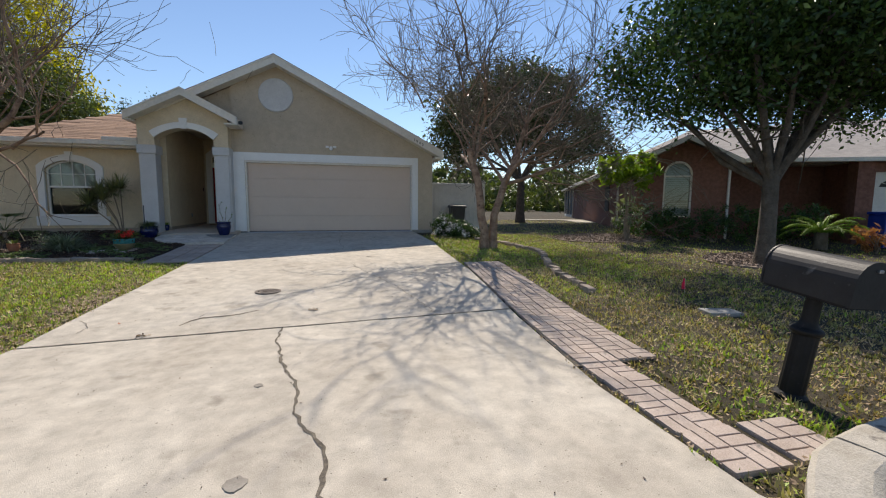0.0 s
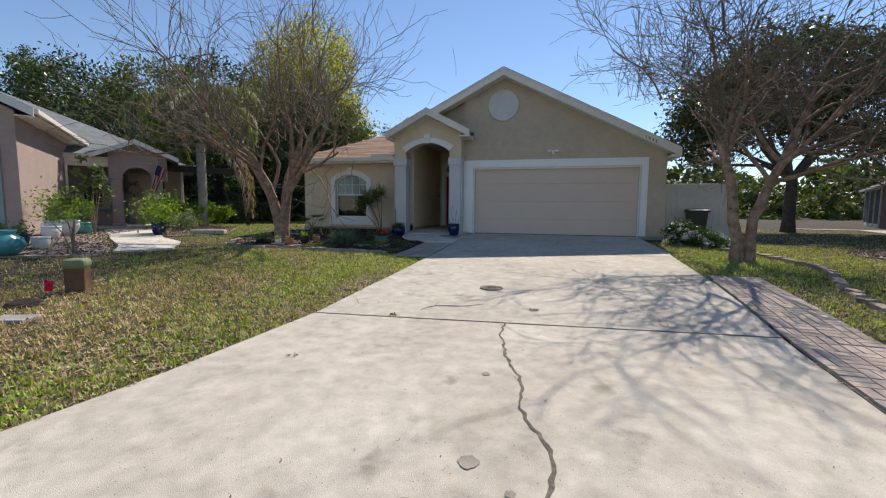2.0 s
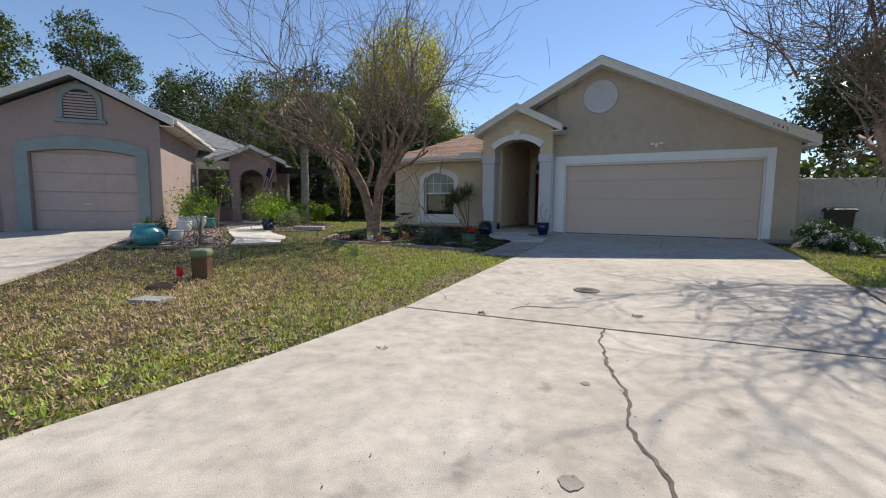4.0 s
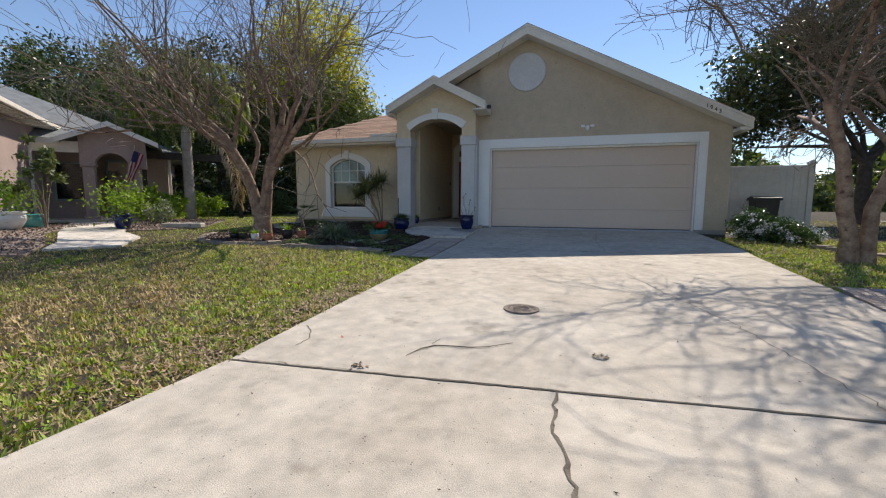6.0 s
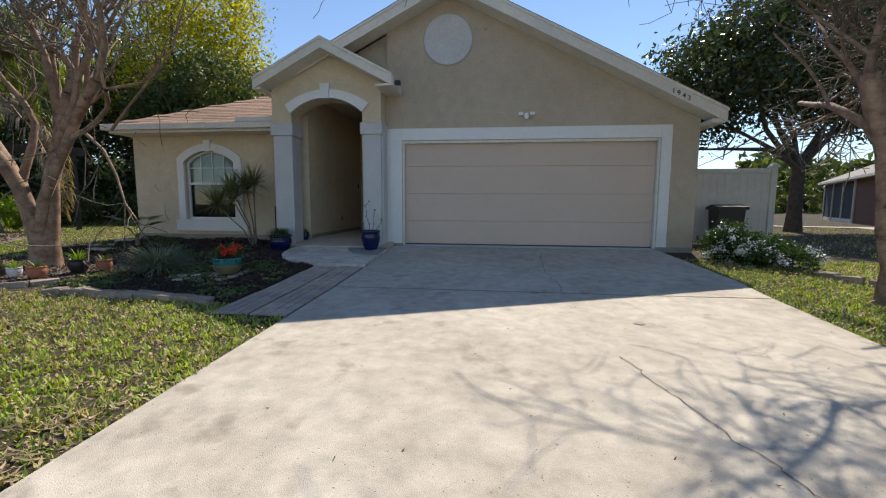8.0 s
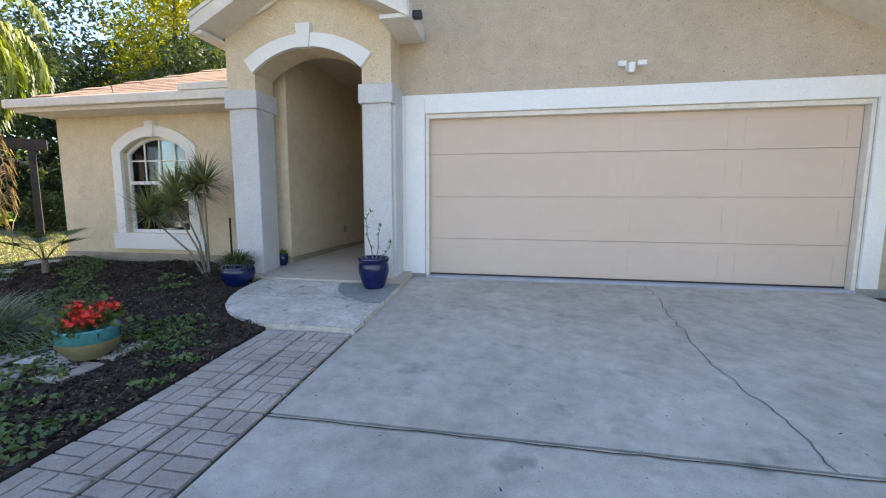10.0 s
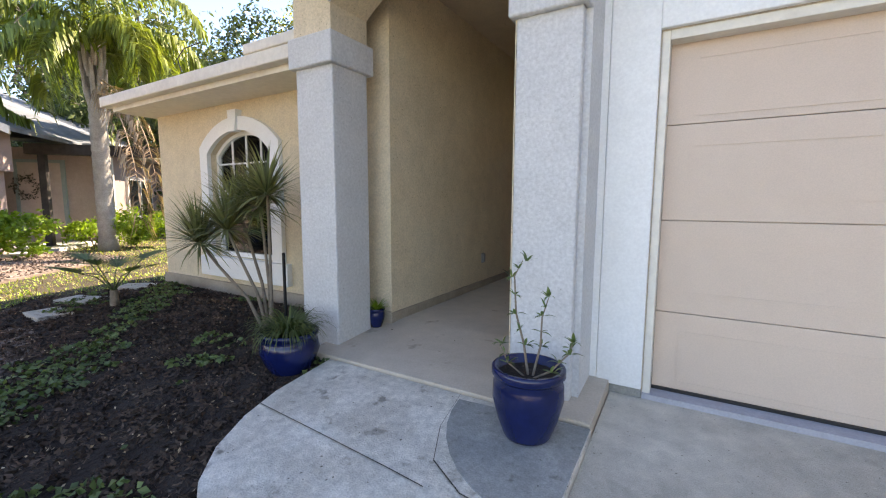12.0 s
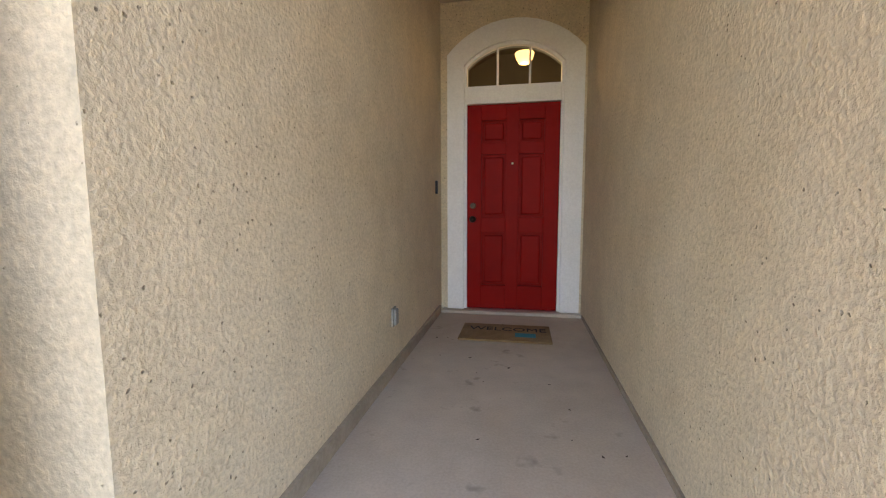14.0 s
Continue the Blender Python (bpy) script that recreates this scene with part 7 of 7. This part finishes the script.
def frond(parent, base, turn, rise, length, droop, mat, seed, leaflet=0.55, name="frond"):
    rr = np.random.default_rng(seed)
    out = np.array([math.cos(turn), math.sin(turn), 0])
    side = np.array([-out[1], out[0], 0])
    p, el = np.array(base, float), rise
    spine = [p.copy()]
    for s in range(14):
        el -= droop / 14 * (0.5 + s / 9)
        p = p + (out * math.cos(el) + np.array([0, 0, math.sin(el)])) * length / 14
        spine.append(p.copy())
    ob = tubes(name, [(spine, np.linspace(0.022, 0.003, 15), 5)], mat, parent)
    spine = np.array(spine)
    v, f = [], []
    for i in range(230):
        t = rr.uniform(0.1, 1.0) * 14
        k = min(13, int(t))
        q = spine[k] + (spine[k + 1] - spine[k]) * (t - k)
        s = 1 if i % 2 else -1
        d = side * s * rr.uniform(0.5, 1.0) + (spine[k + 1] - spine[k]) / length * 14 * 0.5 + rr.normal(size=3) * 0.15
        d /= np.linalg.norm(d)
        ln = leaflet * rr.uniform(0.7, 1.2) * (1 - 0.35 * t / 14)
        m1 = q + d * ln * 0.45
        e = m1 + (d * 0.35 + np.array([0, 0, -0.9])) * ln * 0.6
        w = np.cross(d, (0, 0, 1))
        w = w / (np.linalg.norm(w) + 1e-6) * 0.02 * leaflet / 0.55
        n = len(v)
        v += [q - w * 0.5, q + w * 0.5, m1 + w, m1 - w, e + w * 0.1, e - w * 0.1]
        f += [(n, n + 1, n + 2, n + 3), (n + 3, n + 2, n + 4, n + 5)]
    l = raw("leaflet_mass", v, f, mat)
    l.parent = ob
    tagged(l, kind="stuff")
    return ob


rr = random.Random(12)
for k in range(24):
    frond(palm, (0.05, 0, 4.6 + 0.12 * (k % 3)), k * 2.399, rr.uniform(0.25, 1.25), rr.uniform(2.7, 3.5), rr.uniform(1.7, 2.5), FROND, 100 + k, 0.65)
dry = frond(palm, (0.15, 0.0, 4.0), radians(-8), -0.45, 4.4, 0.95, FROND_DRY, 140, 0.55, "dry_frond")
tagged(dry, "hanging dry brown frond")
dry2 = frond(palm, (0.15, 0.05, 4.0), radians(0), -0.35, 4.1, 1.15, FROND_DRY, 141, 0.5, "dry_frond")

# dark undergrowth behind the houses
rr = np.random.default_rng(50)
under = [(x, 21.5 + 3.0 * math.sin(x), 1.9, 2.1, 1.6, 1.9) for x in np.arange(-42, -15.5, 1.7)] + [(x, 29 + 2 * math.sin(x * 2), 1.8, 2.2, 1.6, 1.7) for x in np.arange(-19, -4, 2.0)]
leaves("undergrowth", crown_points(under, 42000, rr, 0.3), 0.26, LEAF_OAK, None, "dark dense undergrowth and shrubs behind the houses", "stuff", seed=50)
far_hedge = [(x, 62 + 4 * math.sin(x * 0.7), 2.2, 4, 3, rr.uniform(2.2, 4.2)) for x in np.arange(-30, 60, 4.0)]
leaves("far_hedge", crown_points(far_hedge, 24000, rr, 0.2), 0.7, LEAF_MID, None, "distant brownish-green hedge beyond open grass", "stuff", seed=51)

# ---- brick house on the other side ----
bh = thing("brick_house", "single-storey red-brown brick house with taupe roof and screened porch", "house", (10.01, 12.23, 0), -25.5)
bh.scale = (0.925, 0.925, 0.925)
part("gable_front", wall_y(0.0, 3.0, 0.4, [(0.0, 3.42), (1.5, 4.12), (3.0, 3.42)], 0.0, 0.2, (0.86, 1.80, 1.45, 2.9, 3.42)), BRICK_WALL, bh, "red-brown brick gable wall")
part("side_wall", box(0.0, 0.2, 0.2, 20.0, 0.4, 3.3), BRICK_WALL, bh, "red-brown brick side wall")
part("entry_wall", box(3.0, 7.0, 2.0, 2.2, 0.4, 3.4), BRICK_WALL, bh)
part("recess_wall", box(2.8, 3.0, 0.2, 2.0, 0.4, 3.4), BRICK_WALL, bh)
part("recess_wall", box(7.0, 7.2, 0.2, 2.2, 0.4, 3.4), BRICK_WALL, bh)
part("brick_pier", box(6.55, 7.0, -0.3, 0.15, 0.4, 3.35), BRICK_WALL, bh)
part("garage_front", wall_y(7.0, 13.0, 0.4, [(7.0, 3.4), (13.0, 3.4)], 0.0, 0.2, (7.25, 12.1, 0.7, 3.0, 3.0)), BRICK_WALL, bh)
gd = part("garage_door", box(7.25, 12.1, 0.1, 0.14, 0.7, 3.0), FASCIA, bh, "cream garage door with fan lights")
for k in range(4):
    x = 7.85 + k * 1.2
    for j in range(5):
        a0, a1 = math.pi * (j + 0.08) / 5, math.pi * (j + 0.92) / 5
        pts = [(x + r * math.cos(a), 2.5 + r * 0.62 * math.sin(a)) for r, a in ((0.12, a0), (0.42, a0), (0.42, a1), (0.12, a1))]
        part("fan_light", prism(pts, "y", 0.085, 0.1), DARK_TIMBER_AND_DIM, gd)
bw = part("arched_window", band([(0.86, 1.45)] + arch(0.86, 1.80, 2.9, 3.42) + [(1.80, 1.45)], [(0.92, 1.5)] + arch(0.92, 1.74, 2.88, 3.34) + [(1.74, 1.5)], "y", 0.02, 0.1), FASCIA, bh, "cream framed arched window with blinds")
part("pane", prism([(0.9, 1.47)] + arch(0.9, 1.76, 2.9, 3.38) + [(1.76, 1.47)], "y", 0.06, 0.065), GLASS, bw)
for k in range(20):
    z = 1.5 + k * 0.068
    part("blind_slat", box(0.93, 1.73, 0.09, 0.12, z, z + 0.058), BLIND, bw)
part("arch_panel", prism([(0.9, 2.9)] + arch(0.9, 1.76, 2.91, 3.37) + [(1.76, 2.9)], "y", 0.09, 0.1), BLIND, bw)
part("cross_rail", box(0.9, 1.76, 0.02, 0.08, 2.86, 2.92), FASCIA, bw)
br = part("roof", roof_panel([(1.5, -0.35, 4.28), (3.2, -0.35, 3.46), (3.2, 6, 3.46), (1.5, 6, 4.28)]), SHINGLE_TAUPE, bh, "taupe shingle roof")
part("roof_slope", roof_panel([(1.5, -0.35, 4.28), (1.5, 6, 4.28), (-0.3, 6, 3.42), (-0.3, -0.35, 3.42)]), SHINGLE_TAUPE, br)
part("rake_board", rake(1.5, 4.26, 3.25, 3.42, -0.39, -0.35, 0.16), FASCIA, br, "cream rake fascia")
part("rake_board", rake(1.5, 4.26, -0.35, 3.38, -0.39, -0.35, 0.16), FASCIA, br, "cream rake fascia")
part("main_roof", roof_panel([(-0.35, 1.5, 3.42), (13.4, 0.0 - 0.4, 3.42), (13.4, 7, 6.0), (4.0, 7, 5.6)], 0.08), SHINGLE_TAUPE, br)
part("main_roof", roof_panel([(-0.35, 1.5, 3.42), (4.0, 7, 5.6), (4.0, 20, 5.6), (-0.35, 27.5, 3.42)], 0.08), SHINGLE_TAUPE, br)
part("gutter", box(-0.42, -0.32, -0.3, 27.0, 3.26, 3.40, 0.01), FASCIA, br, "cream eave gutter")
part("front_gutter", box(3.2, 13.4, -0.5, -0.38, 3.30, 3.44, 0.01), FASCIA, br, "cream eave gutter")
part("front_soffit", box(3.0, 13.2, -0.38, 2.0, 3.36, 3.39), FASCIA, br)
for x, y in ((2.9, -0.08), (-0.07, 3.0), (-0.07, 19.8)):
    part("downspout", box(x, x + 0.07, y, y + 0.07, 0.6, 3.3, 0.01), FASCIA, bh, "cream downspout")
part("side_window", box(-0.03, 0.0, 5.0, 6.0, 1.6, 2.9), DARK_TIMBER_AND_DIM, bh)
scr = part("screen_porch", box(0.0, 4.0, 26.9, 26.95, 0.9, 3.3), SCREEN, bh, "dark screened porch end")
part("screen_panel", box(0.0, 0.04, 20.0, 27.0, 0.9, 3.3), SCREEN, scr)
part("screen_base", box(-0.03, 0.05, 20.0, 27.0, 0.75, 1.1), FASCIA, scr)
for y in (20.0, 22.3, 24.6, 26.9):
    part("screen_post", box(-0.06, 0.06, y, y + 0.08, 0.8, 3.35), FASCIA, scr)
part("screen_rail", box(-0.06, 0.06, 20.0, 27.0, 3.25, 3.38), FASCIA, scr)
for k, x in enumerate((0, 0.75)):
    b = thing("blue_bin", "blue plastic wheeled recycling bin beside the garage", "trash bin", (15.0 + x * 0.9, 8.35 - x * 0.45, 0.55), -25)
    part("bin_body", box(-0.28, 0.28, -0.3, 0.3, 0.05, 0.95, 0.03), BLUE_PLASTIC, b)
    part("lid", box(-0.31, 0.31, -0.35, 0.32, 0.95, 1.03, 0.02), BLUE_PLASTIC, b)
hedge = shrub("box_hedge", "clipped dark green hedge with shining top by brick wall", (11.30, 10.34, 0.66), [(-2.2 + 0.55 * k, 0.95 - 0.26 * k, 0.55, 0.5, 0.55, 0.5) for k in range(9)], 12000, 0.07, LEAF_DARK, 96, 5)
papaya = thing("papaya_tree", "small broad-leaved tree with bright green drooping leaves", "tree", E(8.66, 11.03))
tubes("trunk", [([(0, 0, -0.05), (0.05, 0, 0.9), (-0.1, 0, 1.7), (-0.25, 0, 2.05)], [0.06, 0.05, 0.04, 0.03], 8)], BARK_TAN, papaya)
tubes("trunk", [([(0.1, 0, -0.05), (0.25, 0.1, 0.8), (0.2, 0.1, 1.6), (0.35, 0, 2.0)], [0.05, 0.04, 0.035, 0.02], 8)], BARK_TAN, papaya)
rr = np.random.default_rng(15)
leaves("crown", crown_points([(-0.5, 0, 2.05, 0.55, 0.6, 0.42), (0.35, 0.1, 2.2, 0.7, 0.6, 0.40), (0.1, -0.1, 1.8, 0.7, 0.5, 0.25)], 1500, rr, 0.2), 0.26, LEAF_BRIGHT, papaya, kind="stuff", seed=15, droop=0.5, slim=0.4)
leaves("low_foliage", rr.normal(size=(160, 3)) * (0.25, 0.25, 0.3) + (0.2, 0, 0.9), 0.16, LEAF_GREYGREEN, papaya, kind="stuff", seed=16)
sago = thing("sago_palm", "bright green arching sago palm beside the brick entry", "plant", (12.69, 8.44, 0.58))
tubes("trunk", [([(0, 0, 0), (0, 0, 0.45)], [0.16, 0.14], 10)], BARK_DARK, sago)
for k in range(22):
    frond(sago, (0, 0, 0.45), k * 2.399, 0.35 + 0.035 * k, 0.95, 1.0, LEAF_BRIGHT, 200 + k, 0.13)
croton = shrub("croton", "orange and yellow leaved croton shrub beside the bins", (13.52, 7.70, 0.56), [(0, 0, 0.5, 0.55, 0.5, 0.4)], 520, 0.24, LEAF_ORANGE, 97, 5, 0.22)

# ---- roof shingles on the wing, laid last ----
def shingle_mesh(w, d, mat):
    bm = bmesh.new()
    for k in range(3):
        own = box(-w / 2 + k * w / 3 + 0.004, -w / 2 + (k + 1) * w / 3 - 0.004, 0, d, 0, 0.008)
        merge(own, bm)
    for v in bm.verts:
        v.co.z -= 0.006 * (v.co.y > 0.01)
    me = bpy.data.meshes.new("shingle")
    bm.to_mesh(me)
    bm.free()
    me.materials.append(mat)
    return me


wing = next(o for o in roof.children if o.name.startswith("wing_roof"))
meshes = [shingle_mesh(0.92, 0.17, SHINGLE)]
tilt = math.atan(hs)
for row in range(26):
    y = row * 0.145 * math.cos(tilt)
    z = ez + hs * y + 0.006
    x = ex0 + y + 0.46 + (row % 3) * 0.31 - 0.3
    while x < -4.75 - 0.2:
        if x > ex0 + y + 0.40:
            s = new("shingle", meshes[0])
            s.parent = wing
            s.location, s.rotation_euler = (x, ey0 + y, z), (tilt, 0, 0)
        x += 0.925
for owner, kind, x, y, turn, dz in PAVER_JOBS:
    ob = new("paver", TILES[kind % 2])
    ob.parent = owner
    slope = (G(x, y + 0.2) - G(x, y - 0.2)) / 0.4
    ob.location = (x, y, G(x, y) + dz - 0.004 + PAVER_RNG.uniform(-0.003, 0.003))
    if owner is strip:
        ob.scale = (0.955, 1, 1)
    ob.rotation_euler = (math.atan(slope), PAVER_RNG.uniform(-0.006, 0.006), radians(-turn * 0.7 + PAVER_RNG.uniform(-0.6, 0.6)))
